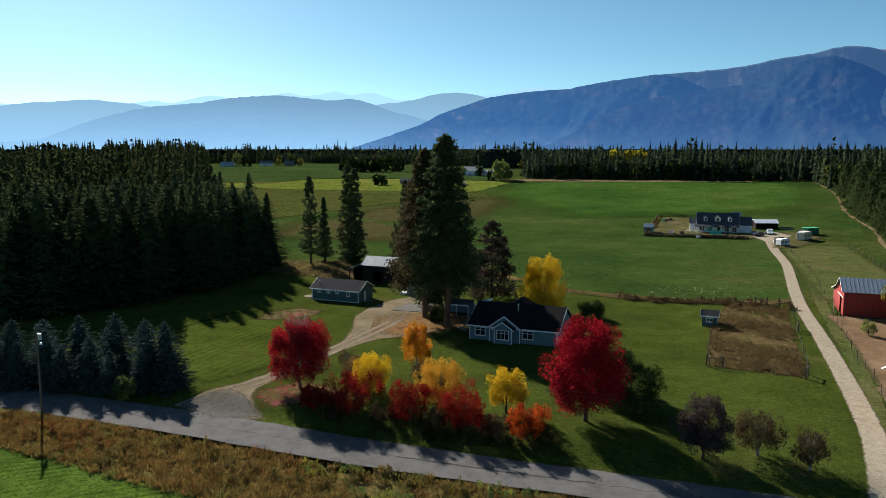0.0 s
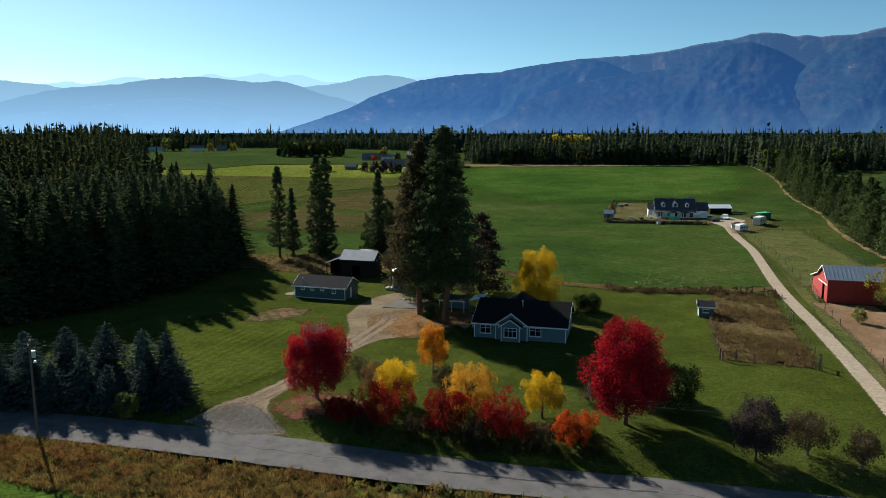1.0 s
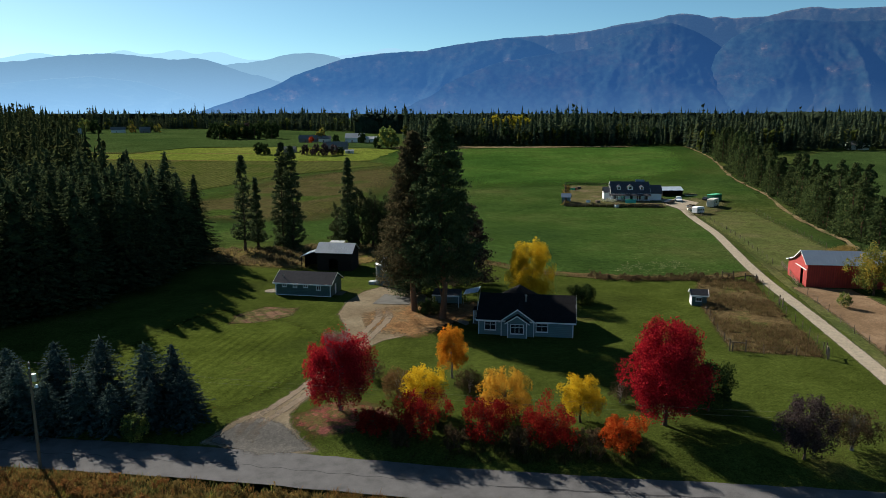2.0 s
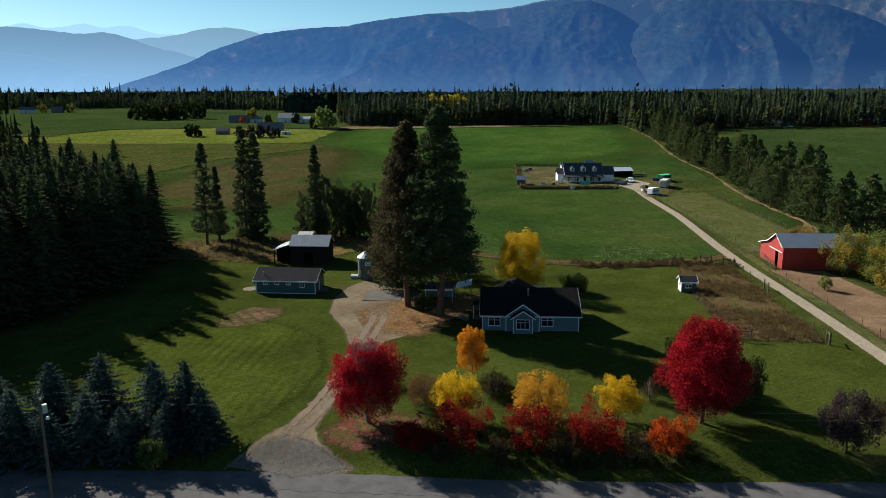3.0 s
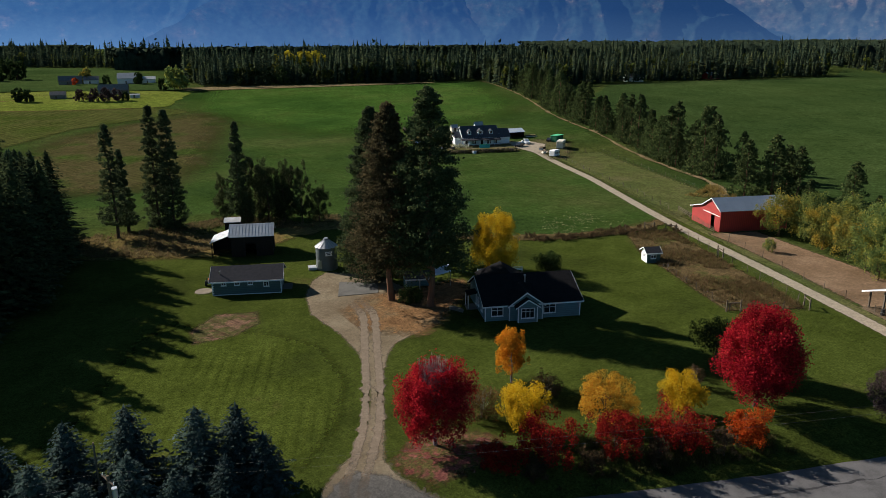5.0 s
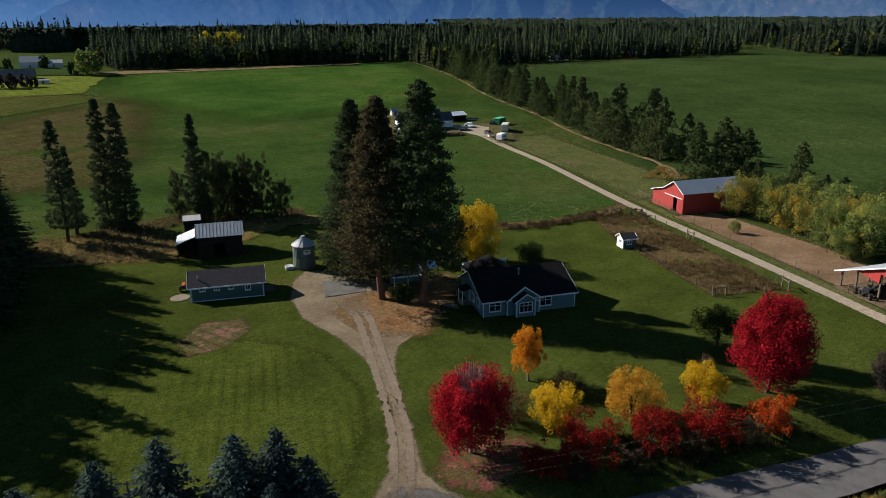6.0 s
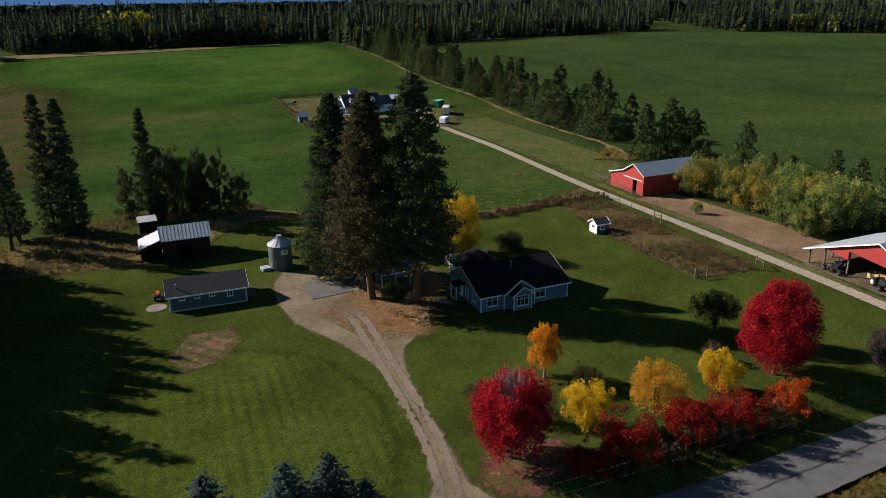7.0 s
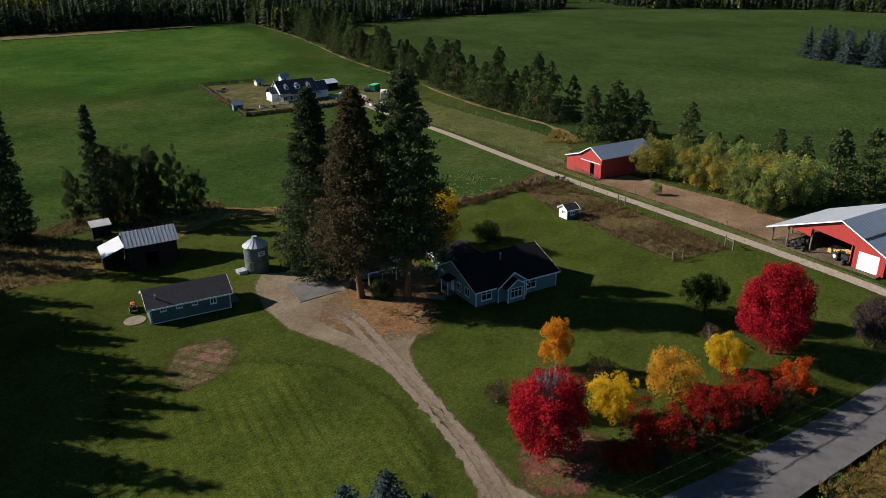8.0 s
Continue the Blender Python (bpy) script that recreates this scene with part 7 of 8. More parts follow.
def tractor(m, body, label):
    ob = tagged(new("tractor"), label, "tractor")
    ob.matrix_basis = m
    part("hood", boxed((-0.4, 0.4, -2.0, -0.3, 0.7, 1.35)), body, ob, "", None, 0.06)
    part("seat_deck", boxed((-0.5, 0.5, -0.3, 0.9, 0.6, 0.85)), BLACK, ob)
    part("seat", boxed((-0.28, 0.28, 0.3, 0.8, 0.86, 1.4)), BLACK, ob, "", None, 0.05)
    for x, y, r, w in ((-0.75, 0.45, 0.7, 0.35), (0.75, 0.45, 0.7, 0.35), (-0.6, -1.6, 0.42, 0.22), (0.6, -1.6, 0.42, 0.22)):
        bm = bmesh.new()
        cylinder(bm, r, r, -w / 2, w / 2, 18)
        wh = part("wheel", bm, BLACK, ob, "", pose(x, y, r, 0, 90, 0))
        rim = bmesh.new()
        cylinder(rim, r * 0.5, r * 0.5, -w / 2 - 0.02, w / 2 + 0.02, 14)
        part("rim", rim, CREAM, wh)
    part("roll_bar", boxed((-0.5, -0.42, 0.85, 0.93, 0.85, 2.1), (0.42, 0.5, 0.85, 0.93, 0.85, 2.1), (-0.5, 0.5, 0.85, 0.93, 2.1, 2.18)), BLACK, ob)


tractor(BARN @ pose(5.2, 1.6, 0, 0, 0, 20), DARK_PAINT, "dark small tractor parked in the open barn")
tractor(BARN @ pose(12.6, 1.3, 0, 0, 0, 70), DARK_PAINT, "dark utility tractor beside the hay")
tractor(pose(-26.9, 158.3, 0, 0, 0, 158) @ Matrix.Diagonal((0.7, 0.7, 0.7, 1)), ORANGE_PAINT, "small orange garden tractor beside the outbuilding")
for x, y, c in ((6.9, -0.5, BLACK), (4.3, 0.6, STEEL), (3.9, -0.3, BLACK), (14.0, -0.4, BLACK)):
    ob = tagged(new("barrel"), "upright dark barrel outside the barn", "barrel", "barn barrels")
    ob.matrix_basis = BARN @ pose(x, y, 0)
    bm = bmesh.new()
    cylinder(bm, 0.32, 0.32, 0, 1.0, 14)
    part("drum", bm, c, ob)
    bm = bmesh.new()
    cylinder(bm, 0.34, 0.34, 0.48, 0.54, 14)
    part("hoop", bm, STEEL, ob)


def white_farmhouse():
    ob = thing("farmhouse", 95.4, 272.2, -17, "white farmhouse with dormers, porch and dark roof", "house")
    L, D, RY, E, T = 14.2, 9.0, 4.5, 3.2, 7.0
    holes = [(0.9, 2.3, 0.6, 2.5), (3.7, 5.1, 0.6, 2.5), (7.0, 8.0, 0.3, 2.5), (9.6, 11.0, 0.6, 2.5), (12.2, 13.6, 0.6, 2.5)]
    part("front_wall", holed_wall(L, 0, E, 0.2, holes), WHITE, ob)
    for a, b, c, d in holes[:2] + holes[3:]:
        window(ob, a, c, b - a, d - c, pose(0, 0, 0), 1)
    part("door", boxed((7.0, 8.0, 0.06, 0.12, 0.3, 2.5)), OLDWOOD, ob, "dark front door")
    part("rear_wall", boxed((0, L, D - 0.2, D, 0, E)), WHITE, ob)
    gable_wall(ob, 0, 0.2, 0.2, D - 0.2, RY, E, E, T, WHITE, 0, "gable_wall", ((2, 3, 1, 2.5), (5.5, 6.5, 1, 2.5)))
    window(ob, -3.2, 1, 1, 1.5, pose(0, 0, 0, 0, 0, -90), 1)
    window(ob, -6.7, 1, 1, 1.5, pose(0, 0, 0, 0, 0, -90), 1)
    gable_wall(ob, L - 0.2, 0.2, 0.2, D - 0.2, RY, E, E, T, WHITE)
    gable_roof(ob, 0, L, 0, D, RY, E, E, T, FARM_ROOF, 0.15, 0.4, "roof", "dark shingle roof")
    fascia(ob, 0, L, 0, D, RY, E, E, T, 0.4)
    for cx in (2.8, 7.1, 11.4):
        w = 1.9 if cx == 7.1 else 1.3
        dm = new("dormer")
        dm.parent = ob
        dm.matrix_basis = pose(cx - w / 2, 1.0, 4.1)
        bm = bmesh.new()
        prism(bm, [(0, -0.3), (w, -0.3), (w, 1.3), (w / 2, 1.3 + w * 0.4), (0, 1.3)], "y", 0, 2.4)
        part("dormer_wall", bm, WHITE, dm)
        bm = bmesh.new()
        for s0, s1 in ((-0.25, w / 2), (w + 0.25, w / 2)):
            slab(bm, [(s0, -0.25, 1.25), (s1, -0.25, 1.45 + w * 0.4), (s1, 3.0, 1.45 + w * 0.4), (s0, 3.0, 1.25)], 0.1)
        part("dormer_roof", bm, FARM_ROOF, dm)
        part("dormer_pane", boxed((w * 0.25, w * 0.75, -0.03, -0.005, 0.3, 1.25)), GLASS, dm)
    part("porch_floor", boxed((-0.6, L, -2.4, -0.01, 0, 0.3)), POSTWOOD, ob)
    bm = bmesh.new()
    slab(bm, [(-1.0, -2.8, 2.5), (L + 0.2, -2.8, 2.5), (L + 0.2, -0.45, 3.0), (-1.0, -0.45, 3.0)], 0.14)
    part("porch_roof", bm, SHINGLE_GREY, ob)
    for k in range(8):
        x = -0.5 + k * (L + 0.3) / 7
        part("porch_post", boxed((x - 0.08, x + 0.08, -2.4, -2.24, 0.3, 2.44)), WHITE, ob)
    # lower wing
    part("wing_wall", boxed((L + 0.01, L + 4.6, 0.6, 7.4, 0, 3.2)), WHITE, ob)
    window(ob, L + 1.8, 1.0, 1.1, 1.3, pose(0, 0.58, 0), 1)
    gable_roof(ob, L + 0.5, L + 4.6, 0.6, 7.4, 4.0, 3.2, 3.2, 5.8, FARM_ROOF, 0.14, 0.35, "wing_roof")
    part("left_wing_wall", boxed((-2.6, -0.01, 2.4, 7.4, 0, 3.2)), WHITE, ob)
    gable_roof(ob, -2.6, -0.5, 2.4, 7.4, 4.9, 3.2, 3.2, 4.9, FARM_ROOF, 0.14, 0.3, "left_wing_roof")


white_farmhouse()


def gabled_shed(name, x, y, turn, L, D, E, T, wall, roof, label, category="shed", open_front=False):
    ob = thing(name, x, y, turn, label, category)
    if open_front:
        for k in range(4):
            part("post", boxed((k * (L - 0.15) / 3, k * (L - 0.15) / 3 + 0.15, 0, 0.15, 0, E)), wall, ob)
    else:
        part("front_wall", holed_wall(L, 0, E, 0.12, [(L * 0.35, L * 0.35 + 0.95, 0, min(2.0, E - 0.2))]), wall, ob)
        part("door", boxed((L * 0.35, L * 0.35 + 0.95, 0.04, 0.09, 0, min(2.0, E - 0.2))), POSTWOOD, ob)
    part("rear_wall", boxed((0, L, D - 0.12, D, 0, E)), wall, ob)
    for xx in (0, L - 0.12):
        gable_wall(ob, xx, 0.12, 0.12, D - 0.12, D / 2, E, E, T, wall)
    gable_roof(ob, 0, L, 0, D, D / 2, E, E, T, roof, 0.1, 0.3)
    return ob


gabled_shed("far_garage", 119.8, 278.2, -8, 8.2, 6, 2.4, 3.5, OLDWOOD, TARP, "open carport with a pale blue-white roof", "carport", True)
gabled_shed("garden_shed", 75.6, 273.2, -25, 3.2, 3, 2.2, 3.3, BLUE_WALL, TIN_BLUE, "small blue garden shed in a fenced yard")

gabled_shed("garden_shed", 109.6, 304.0, -12, 2.6, 2.6, 2.0, 3.0, CREAM, TIN_PALE, "narrow white shed behind the farmhouse")
gabled_shed("outbuilding", 119.6, 301, -17, 3.2, 3.0, 2.4, 3.8, WHITE, TIN_PALE, "white outbuilding with a pale pointed roof", "outbuilding")


def road_vehicle(name, x, y, turn, L, W, H, m, label, cab=0.35, wheels=((0.18, 0.36), (0.82, 0.36)), hood=0.0):
    """A boxy vehicle or trailer along its own x, with windows and wheels."""
    ob = thing(name, x, y, turn, label, name.replace("_", " "))
    bm = bmesh.new()
    if hood:
        prism(bm, [(0, 0.4), (L, 0.4), (L, 0.95), (L - hood, 1.05), (L - hood - 0.7, H), (L * cab, H), (L * cab - 0.3, 1.0), (0, 1.0)], "y", -W / 2, W / 2)
    else:
        prism(bm, [(0, 0.45), (L, 0.45), (L, H - 0.35), (L - 0.35, H), (0.35, H), (0, H - 0.35)], "y", -W / 2, W / 2)
    part("body", bm, m, ob, "", None, 0.05)
    for s in (-1, 1):
        if hood:
            g = boxed((L * cab + 0.1, L - hood - 0.75, s * (W / 2 + 0.005) - 0.01, s * (W / 2 + 0.005) + 0.01, 1.08, H - 0.12))
        else:
            g = boxed(*[(L * f, L * f + 0.7, s * (W / 2 + 0.005) - 0.01, s * (W / 2 + 0.005) + 0.01, H * 0.5, H * 0.72) for f in (0.15, 0.45, 0.75)])
        part("side_glass", g, GLASS, ob)
        for f, r in wheels:
            bm = bmesh.new()
            cylinder(bm, r, r, -0.11, 0.11, 14)
            part("wheel", bm, BLACK, ob, "", pose(L * f, s * (W / 2 - 0.1), r, 90, 0, 0))
    return ob


road_vehicle("pickup_truck", 119.8, 266.5, -110, 5.6, 1.95, 1.85, WHITE, "white pickup truck parked by the farmhouse", 0.4, hood=1.3)
road_vehicle("car", 114.5, 260.5, -150, 4.6, 1.85, 1.5, DARK_PAINT, "dark car parked by the farmhouse", 0.12, hood=1.2)

road_vehicle("car", 128.5, 262.0, 30, 4.6, 1.85, 1.5, DARK_PAINT, "dark car parked beside the trailers", 0.12, hood=1.2)
road_vehicle("motorhome", 121.6, 246.6, 42, 6.2, 2.5, 3.1, CREAM, "cream motorhome parked on rough grass", wheels=((0.2, 0.42), (0.75, 0.42)))
road_vehicle("travel_trailer", 108.9, 235.2, 20, 3.7, 2.2, 2.5, WHITE, "white travel trailer beside the farm track", wheels=((0.5, 0.34),))
def storage_container():
    ob = thing("storage_container", 130.4, 259.4, 22, "green storage container with a green lid with its sunlit brightness in the colour", "container")
    part("body", boxed((0, 5.4, 0, 2.6, 0.15, 2.5)), DARK_GREEN, ob, "", None, 0.03)
    # the sunlit top is put into the lid's brighter green
    part("lid", boxed((-0.08, 5.48, -0.08, 2.68, 2.503, 2.72)), GREEN_TARP, ob, "green lid with its sunlit brightness in the colour", None, 0.05)
    for x in (0.1, 5.1):
        part("skid", boxed((x, x + 0.2, 0.1, 2.5, 0, 0.147)), OLDWOOD, ob)
    for k in range(9):
        part("rib", boxed((0.3 + 0.58 * k, 0.4 + 0.58 * k, -0.05, -0.002, 0.2, 2.45)), DARK_GREEN, ob)


storage_container()


def garden_screen():
    ob = thing("garden_screen", 96.6, 262.6, -20, "teal cloth screen on a frame before the porch", "screen")
    part("cloth", boxed((0, 3.9, -0.03, 0.03, 0.5, 1.8)), TEAL_CLOTH, ob, "stretched teal cloth")
    part("top_rail", boxed((-0.05, 3.95, -0.06, 0.06, 1.803, 1.9)), GREEN_TARP, ob)
    for x in (0.0, 1.9, 3.8):
        part("post", boxed((x, x + 0.08, 0.033, 0.11, 0, 1.8)), POSTWOOD, ob)


garden_screen()


def lumber_stack(x, y, turn):
    ob = thing("lumber_stack", x, y, turn, "loose stack of pale timber beside the carport", "lumber")
    rng = np.random.default_rng(77)
    for k in range(3):
        part("bearer", boxed((0.5 + 1.7 * k, 0.65 + 1.7 * k, 0, 1.8, 0, 0.12)), OLDWOOD, ob)
    for r in range(5):
        for k in range(6 - r):
            x0, wide = rng.uniform(-0.5, 0.3), 0.24
            part("plank", boxed((x0, x0 + rng.uniform(3.8, 4.8), 0.14 * r + 0.29 * k, 0.14 * r + 0.29 * k + wide, 0.123 + 0.16 * r, 0.27 + 0.16 * r)), (HAY, POSTWOOD, CREAM)[int(rng.integers(3))], ob)


lumber_stack(128.9, 277.2, -35)
for k, (x, y, c) in enumerate(((112, 239, POSTWOOD), (114.5, 248.5, SILVER), (111.5, 243, CREAM), (116.5, 250, OLDWOOD), (104.5, 253.5, POSTWOOD), (90.5, 256.5, WHITE), (94, 306, RED_TRIM), (96.5, 308, DARK_PAINT), (92.5, 305, GREEN_TARP), (85, 270, WHITE), (88, 268, POSTWOOD))):
    ob = thing("yard_crate", x, y, 37 * k, "stacked crate in the farmyard clutter", "crate", "farmyard clutter")
    part("crate_body", boxed((-0.8, 0.8, -0.6, 0.6, 0, 1.0)), c, ob, "", None, 0.03)
    part("crate_lid", boxed((-0.86, 0.86, -0.66, 0.66, 1.0, 1.08)), POSTWOOD, ob)

# trailer, tarp and shelter under the pines
ct = thing("shelter", -3.0, 130.2, -22, "low white-edged shelter under the pines", "shelter")
bm = bmesh.new()
slab(bm, [(0, 0, 2.3), (5.0, 0, 2.3), (5.0, 3.2, 2.75), (0, 3.2, 2.75)], 0.12)
ct.matrix_basis = pose(0.2, 137.2, 0, 0, 0, -22)
part("roof", bm, SHINGLE_GREY, ct)
part("fascia", boxed((-0.03, 5.03, -0.06, -0.003, 2.05, 2.3)), WHITE, ct)
for x in (0.1, 2.4, 4.8):
    part("post", boxed((x, x + 0.12, 0.05, 0.17, 0, 2.18)), WHITE, ct)
part("rear_wall", boxed((0, 5, 3.0, 3.1, 0, 2.5)), BLUE_WALL, ct)
tp = thing("tarp_canopy", 6.0, 137.5, -20, "pale blue tarpaulin canopy on poles", "canopy")
bm = bmesh.new()
slab(bm, [(0, 0, 1.9), (2.8, -0.3, 2.6), (3.0, 3.0, 2.9), (0.2, 3.2, 2.1)], 0.03)
part("sheet", bm, TARP, tp, "sagging pale blue tarpaulin")
for x, y, h in ((0.05, 0.05, 1.87), (2.75, -0.2, 2.55), (2.9, 2.9, 2.85), (0.25, 3.05, 2.05)):
    part("pole", boxed((x - 0.03, x + 0.03, y - 0.03, y + 0.03, 0, h)), STEEL, tp)
walkway = plot("path", [(3.4, 128.2), (4.5, 126.6), (4.3, 125.2), (3.5, 124.4), (2.5, 126.8)], 0.07, CONCRETE, 0.1, 1.0)
setting("house_path", walkway, "pale concrete path to the side door", "path")

# distant farmsteads
for x, y, turn, L, D, E, T, w, r, lab in ((-4, 538, -12, 17, 9, 3, 6.2, FARM_WALL, OLD_ROOF, "low dark farmhouse among the hayfields"), (-31, 530, -12, 8, 6, 2.6, 4.4, FARM_WALL, OLD_ROOF, "small dark shed by a farmhouse"), (10, 509, -10, 5.5, 2.5, 2.2, 2.6, SILVER, TIN_PALE, "small pale trailer hut by a farmhouse"),
                                          (17, 616, -12, 15, 12, 4, 7.5, SILVER, TIN_PALE, "long grey farm building with a pale roof"), (33, 612, -12, 9, 9, 3, 4.8, SILVER, TIN_PALE, "pale lean-to beside a farm building"), (-20, 630, -6, 15, 9, 3, 6, FARM_WALL, OLD_ROOF, "brown house below the woods"), (-4, 628, -6, 10, 8, 3, 5.4, CREAM, OLD_ROOF, "cream house below the woods"),
                                          (-275, 905, 0, 16, 9, 3.5, 6.5, SILVER, TIN_PALE, "pale farm building at the wood's edge"), (-236, 945, 10, 16, 10, 4, 7, CREAM, OLD_ROOF, "cream farmhouse at the wood's edge"), (-205, 950, 4, 12, 9, 4, 7, FARM_WALL, OLD_ROOF, "brown farmhouse at the wood's edge"),
                                          (590, 262, 60, 18, 10, 4, 7.5, FARM_WALL, OLD_ROOF, "brown house at the edge of the woods"), (330, 428, -20, 12, 8, 3, 5.5, CREAM, OLD_ROOF, "house among trees by the field"), (400, 416, -10, 12, 8, 3, 5, RED_TRIM, TIN_PALE, "red shed among trees by the field")):
    gabled_shed("farm_building", x, y, turn, L, D, E, T, w, r, lab, "farm building")
low_decid = [quads_mesh("crown", leaf_crown(9, 8, 0.2, 700 + k, 1300, 0.85, 40), m) for k, m in enumerate((GREEN_LEAF, PLUM_LEAF, PALE_AMBER_LEAF, OLIVE_LEAF, ORANGE_RED))]
low_tr = trunk_mesh("trunk", 6, 0.2, BARK, 710, 4, 0.3, 2)
HAY_FARM = ((-47, 526, 0.95, 0), (-42, 523, 0.85, 0), (-17, 511, 0.75, 1), (-10, 503, 0.85, 1), (-4, 500, 0.9, 1), (2, 501, 0.8, 1), (6, 498, 0.65, 0), (-13, 516, 0.5, 2), (42, 541, 1.75, 3), (46, 545, 1.5, 3), (36, 548, 0.9, 0), (10, 616, 0.8, 0), (-1, 635, 1.3, 2), (-10, 622, 0.6, 4), (29, 606, 1.0, 0))
GROVE_FARM = ((-99, 734, 1.7, 0), (-90, 708, 1.8, 0), (-86, 740, 1.5, 2), (-75, 701, 1.6, 0), (-68, 732, 1.4, 2), (-59, 705, 1.7, 0), (-51, 736, 1.9, 0), (-70, 707, 1.6, 0), (-82, 716, 1.5, 0), (-64, 714, 1.6, 1), (-44, 712, 1.8, 0), (-215, 960, 1.2, 2), (-195, 960, 1.5, 0), (-185, 955, 1.2, 2), (-250, 935, 1.8, 0), (-262, 940, 1.9, 3))
for i, (x, y, s, k) in enumerate(HAY_FARM + GROVE_FARM):
    plant("farm_tree", x, y, low_tr, low_decid[k], ("dark green", "purple-leaved", "amber autumn", "yellowing", "orange-red autumn")[k] + " leafy tree by a distant farm", "tree", "distant farm trees", 40 * i, s)


# ---- fences, pole and wires ----
def fence(name, line, gap, height, label, rails=(), wires=(0.4, 0.8, 1.1), r=0.06, rail_mat=POSTWOOD, rail_r=0.05):

    ob = thing(name, 0, 0, 0, label, "fence", "", "", 0.0)
    post = None
    ends = []
    for a, b in zip(line, line[1:]):
        a, b = np.array(a, float), np.array(b, float)
        n = max(1, round(np.linalg.norm(b - a) / gap))
        ends += [a + (b - a) * k / n for k in range(n)]
    ends.append(np.array(line[-1], float))
    rng = np.random.default_rng(len(ends))
    for p in ends:
        z = float(ground_z(*p))
        m = pose(p[0], p[1], z, rng.normal(0, 2.5), rng.normal(0, 2.5), rng.uniform(0, 90))
        if post is None:
            bm = bmesh.new()
            cylinder(bm, r, r * 0.9, -0.1, height, 7)
            post = part("post", bm, POSTWOOD, ob, "", m)
        else:
            q = new("post", post.data)
            q.parent, q.matrix_basis = ob, m
    for kind, zs, t in (("rail", rails, rail_r), ("wire", wires, 0.004)):
        for z in zs:
            tubes = []
            for p, q in zip(ends, ends[1:]):
                tubes.append(tube([(p[0], p[1], float(ground_z(*p)) + z), (q[0], q[1], float(ground_z(*q)) + z)], [t, t], 4))
            child(kind, tubes_mesh(kind, tubes, rail_mat if kind == "rail" else WIRE), ob)
    return ob


fence("garden_fence", [(39, 103.6), (50.6, 97.9), (53.6, 104.2), (58, 115.1), (61.7, 124.5), (67, 136.6), (69, 142), (59.5, 147.4)], 4.4, 1.5, "wire fence of grey posts round the vegetable plot")
fence("garden_fence", [(39, 103.6), (42.3, 113), (46.5, 123.2), (50, 132)], 4.4, 1.5, "wire fence of grey posts round the vegetable plot")
fence("paddock_fence", [(57, 91.5), (59.7, 97.8), (62.7, 107.2), (67.6, 119.2), (72.3, 130.8), (74.6, 136.5)], 6.2, 1.5, "wire fence of grey posts along the paddock")
fence("pasture_fence", [(84, 158), (96, 189), (107, 222), (112, 240)], 5, 1.3, "wire fence of grey posts along the pasture")
fence("pasture_fence", [(113, 241), (131.5, 234), (124.8, 215), (118.3, 195), (110.3, 173)], 6, 1.3, "wire fence of grey posts along the pasture")
fence("yard_fence", [(73, 263), (106, 251.5)], 2.5, 1.25, "rail fence before the farmhouse garden", (0.4, 0.8, 1.15), (), 0.1, FENCE_WOOD, 0.11)
fence("yard_fence", [(73, 263), (95.5, 322), (117, 312)], 2.8, 1.25, "grey rail fence round the farmhouse garden", (0.4, 0.8, 1.15), (), 0.1, FENCE_WOOD, 0.11)
fence("corral_fence", [(74.6, 136.5), (77.4, 141.9), (81.6, 149.4), (84.6, 155.5)], 2.6, 1.3, "pale rail fence before the red barn", (0.45, 0.85, 1.2), ())
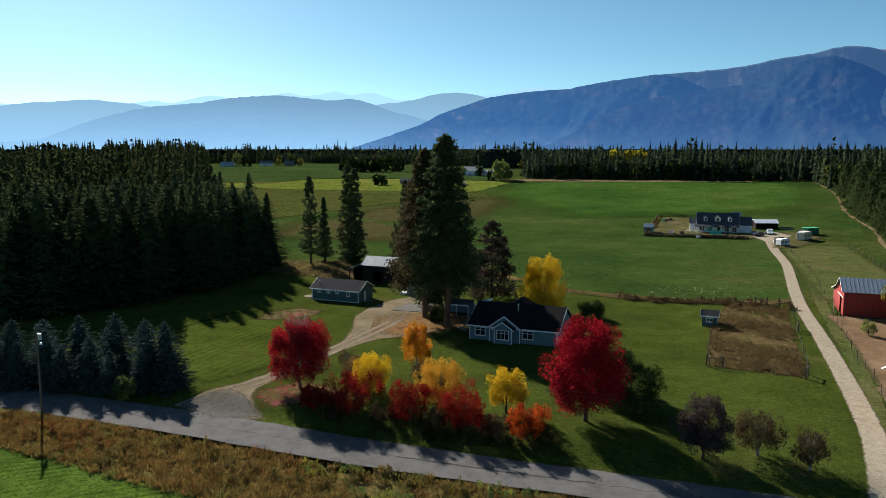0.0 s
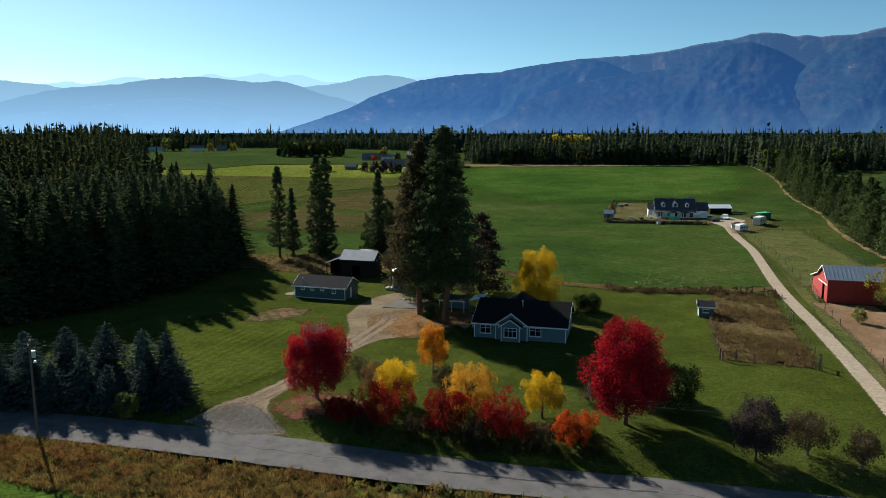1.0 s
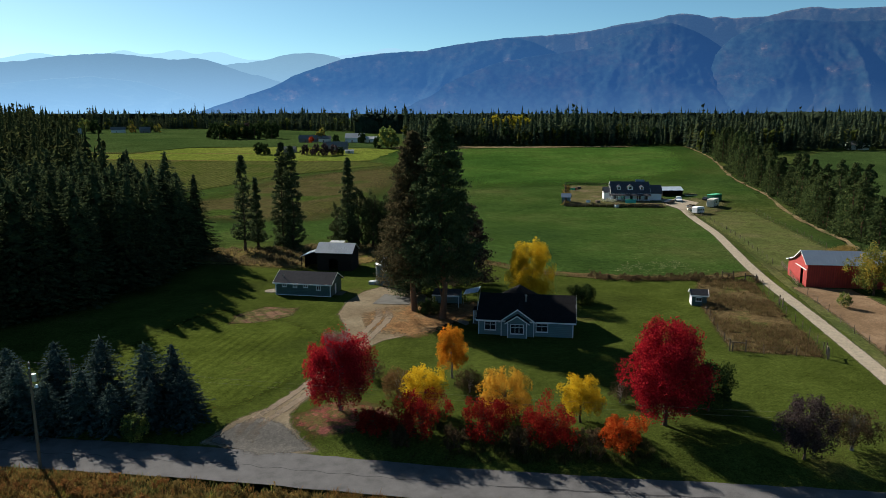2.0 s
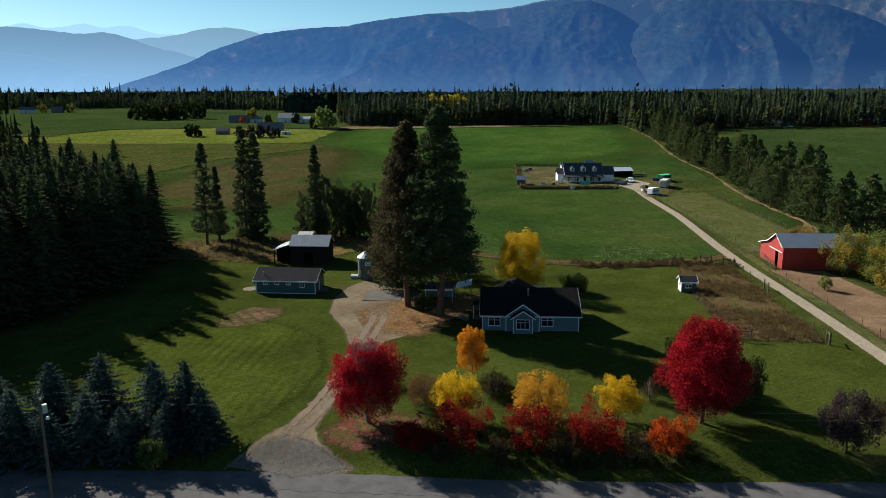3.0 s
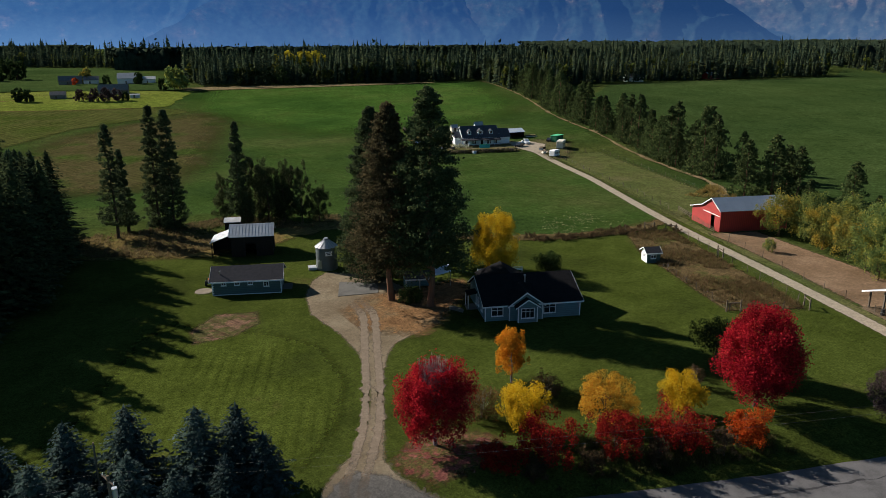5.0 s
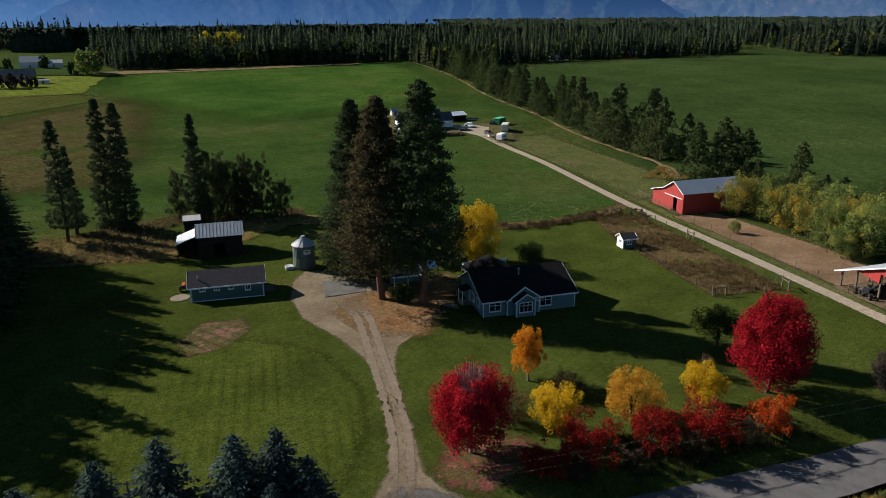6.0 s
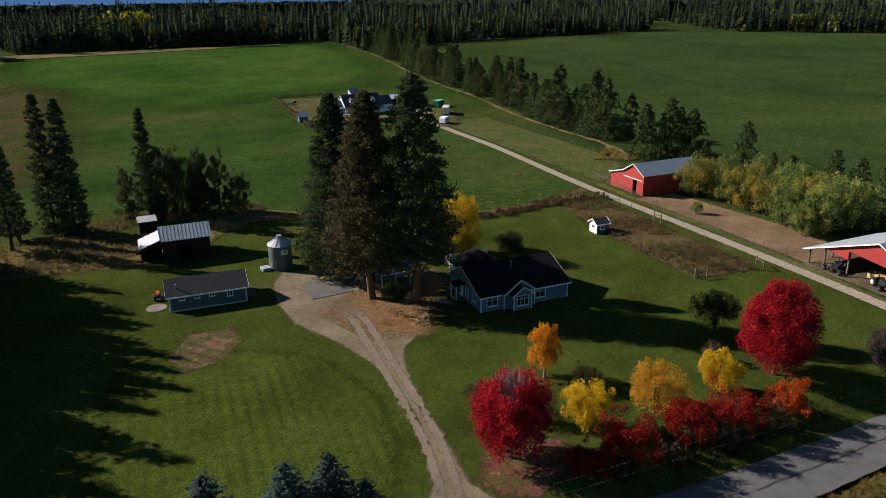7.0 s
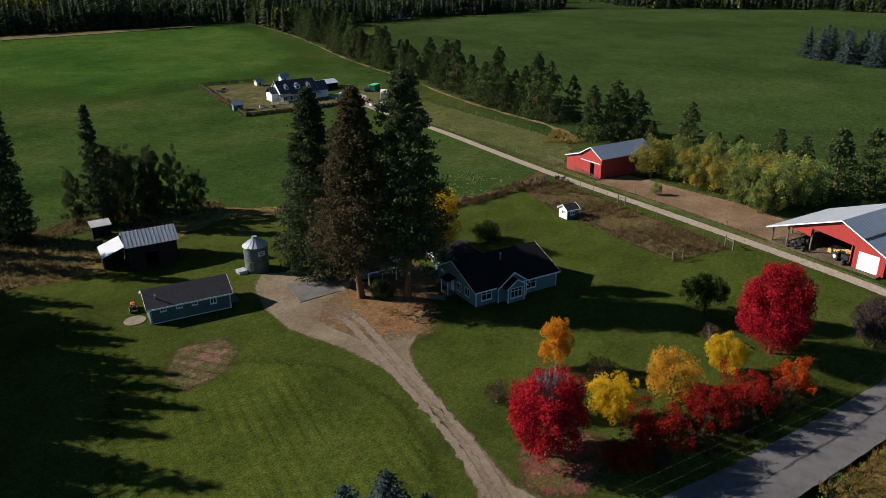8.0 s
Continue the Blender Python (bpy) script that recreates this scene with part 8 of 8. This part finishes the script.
for x, y, t in ((50.2, 97.7, 55), (38.7, 103.9, -28), (63.8, 146.2, -25), (67.2, 143.2, -50), (61.6, 123.4, 67)):
    gate = thing("gate_frame", x, y, t, "weathered timber gate frame of a garden fence", "gate", "garden gates")
    for k in (0, 2.2):
        part("post", boxed((k - 0.09, k + 0.09, -0.09, 0.09, 0, 1.9)), POSTWOOD, gate)
    part("rail", boxed((0.09, 2.11, -0.05, 0.05, 1.35, 1.5)), POSTWOOD, gate)


def utility_pole(x, y, h, label, lamp=True):
    ob = thing("utility_pole", x, y, 18, label, "utility pole", "utility poles")
    bm = bmesh.new()
    cylinder(bm, 0.17, 0.11, -0.1, h, 10)
    part("pole", bm, POSTWOOD, ob)
    part("crossarm", boxed((-0.06, 0.06, -1.0, 1.0, h - 0.45, h - 0.33)), POSTWOOD, ob)
    for k in (-0.9, 0.9):
        bm = bmesh.new()
        cylinder(bm, 0.05, 0.04, h - 0.33, h - 0.15, 8, 0, k)
        part("insulator", bm, WHITE, ob)
    if lamp:
        bm = bmesh.new()
        cylinder(bm, 0.22, 0.22, h - 2.0, h - 1.2, 12, 0.33, 0)
        part("transformer", bm, SILVER, ob, "grey can transformer")
        bm = bmesh.new()
        cylinder(bm, 0.2, 0.12, h - 2.55, h - 2.3, 12, 0.45, -0.3)
        part("lamp_head", bm, SILVER, ob)
    return ob


POLES = ((-112, 105.4), (-50, 87.5), (45, 52.4))
utility_pole(-50, 87.5, 11.3, "weathered wooden pole with a transformer")
utility_pole(-112, 105.4, 11.3, "weathered wooden pole beside the road", False)
utility_pole(45, 52.4, 11.3, "weathered wooden pole beside the road", False)
wire_ob = thing("power_line", 0, 0, 0, "two thin overhead wires between poles", "power line", "", "", 0.0)
for side in (-0.9, 0.9):
    for (x0, y0), (x1, y1) in zip(POLES, POLES[1:]):
        pts = []
        for k in range(13):
            f = k / 12
            pts.append((x0 + (x1 - x0) * f - side * 0.28, y0 + (y1 - y0) * f + side * 0.86, 10.15 - 0.9 * 4 * f * (1 - f)))
        child("wire", tubes_mesh("wire", [tube(pts, [0.006] * 13, 4)], WIRE), wire_ob)
ob = thing("service_pole", -50.2, 100.6, 0, "thin weathered service pole among the spruces", "utility pole")
bm = bmesh.new()
cylinder(bm, 0.1, 0.08, -0.1, 6.3, 8)
part("pole", bm, POSTWOOD, ob)
part("meter_box", boxed((-0.2, 0.2, -0.22, -0.1, 1.3, 1.9)), STEEL, ob)
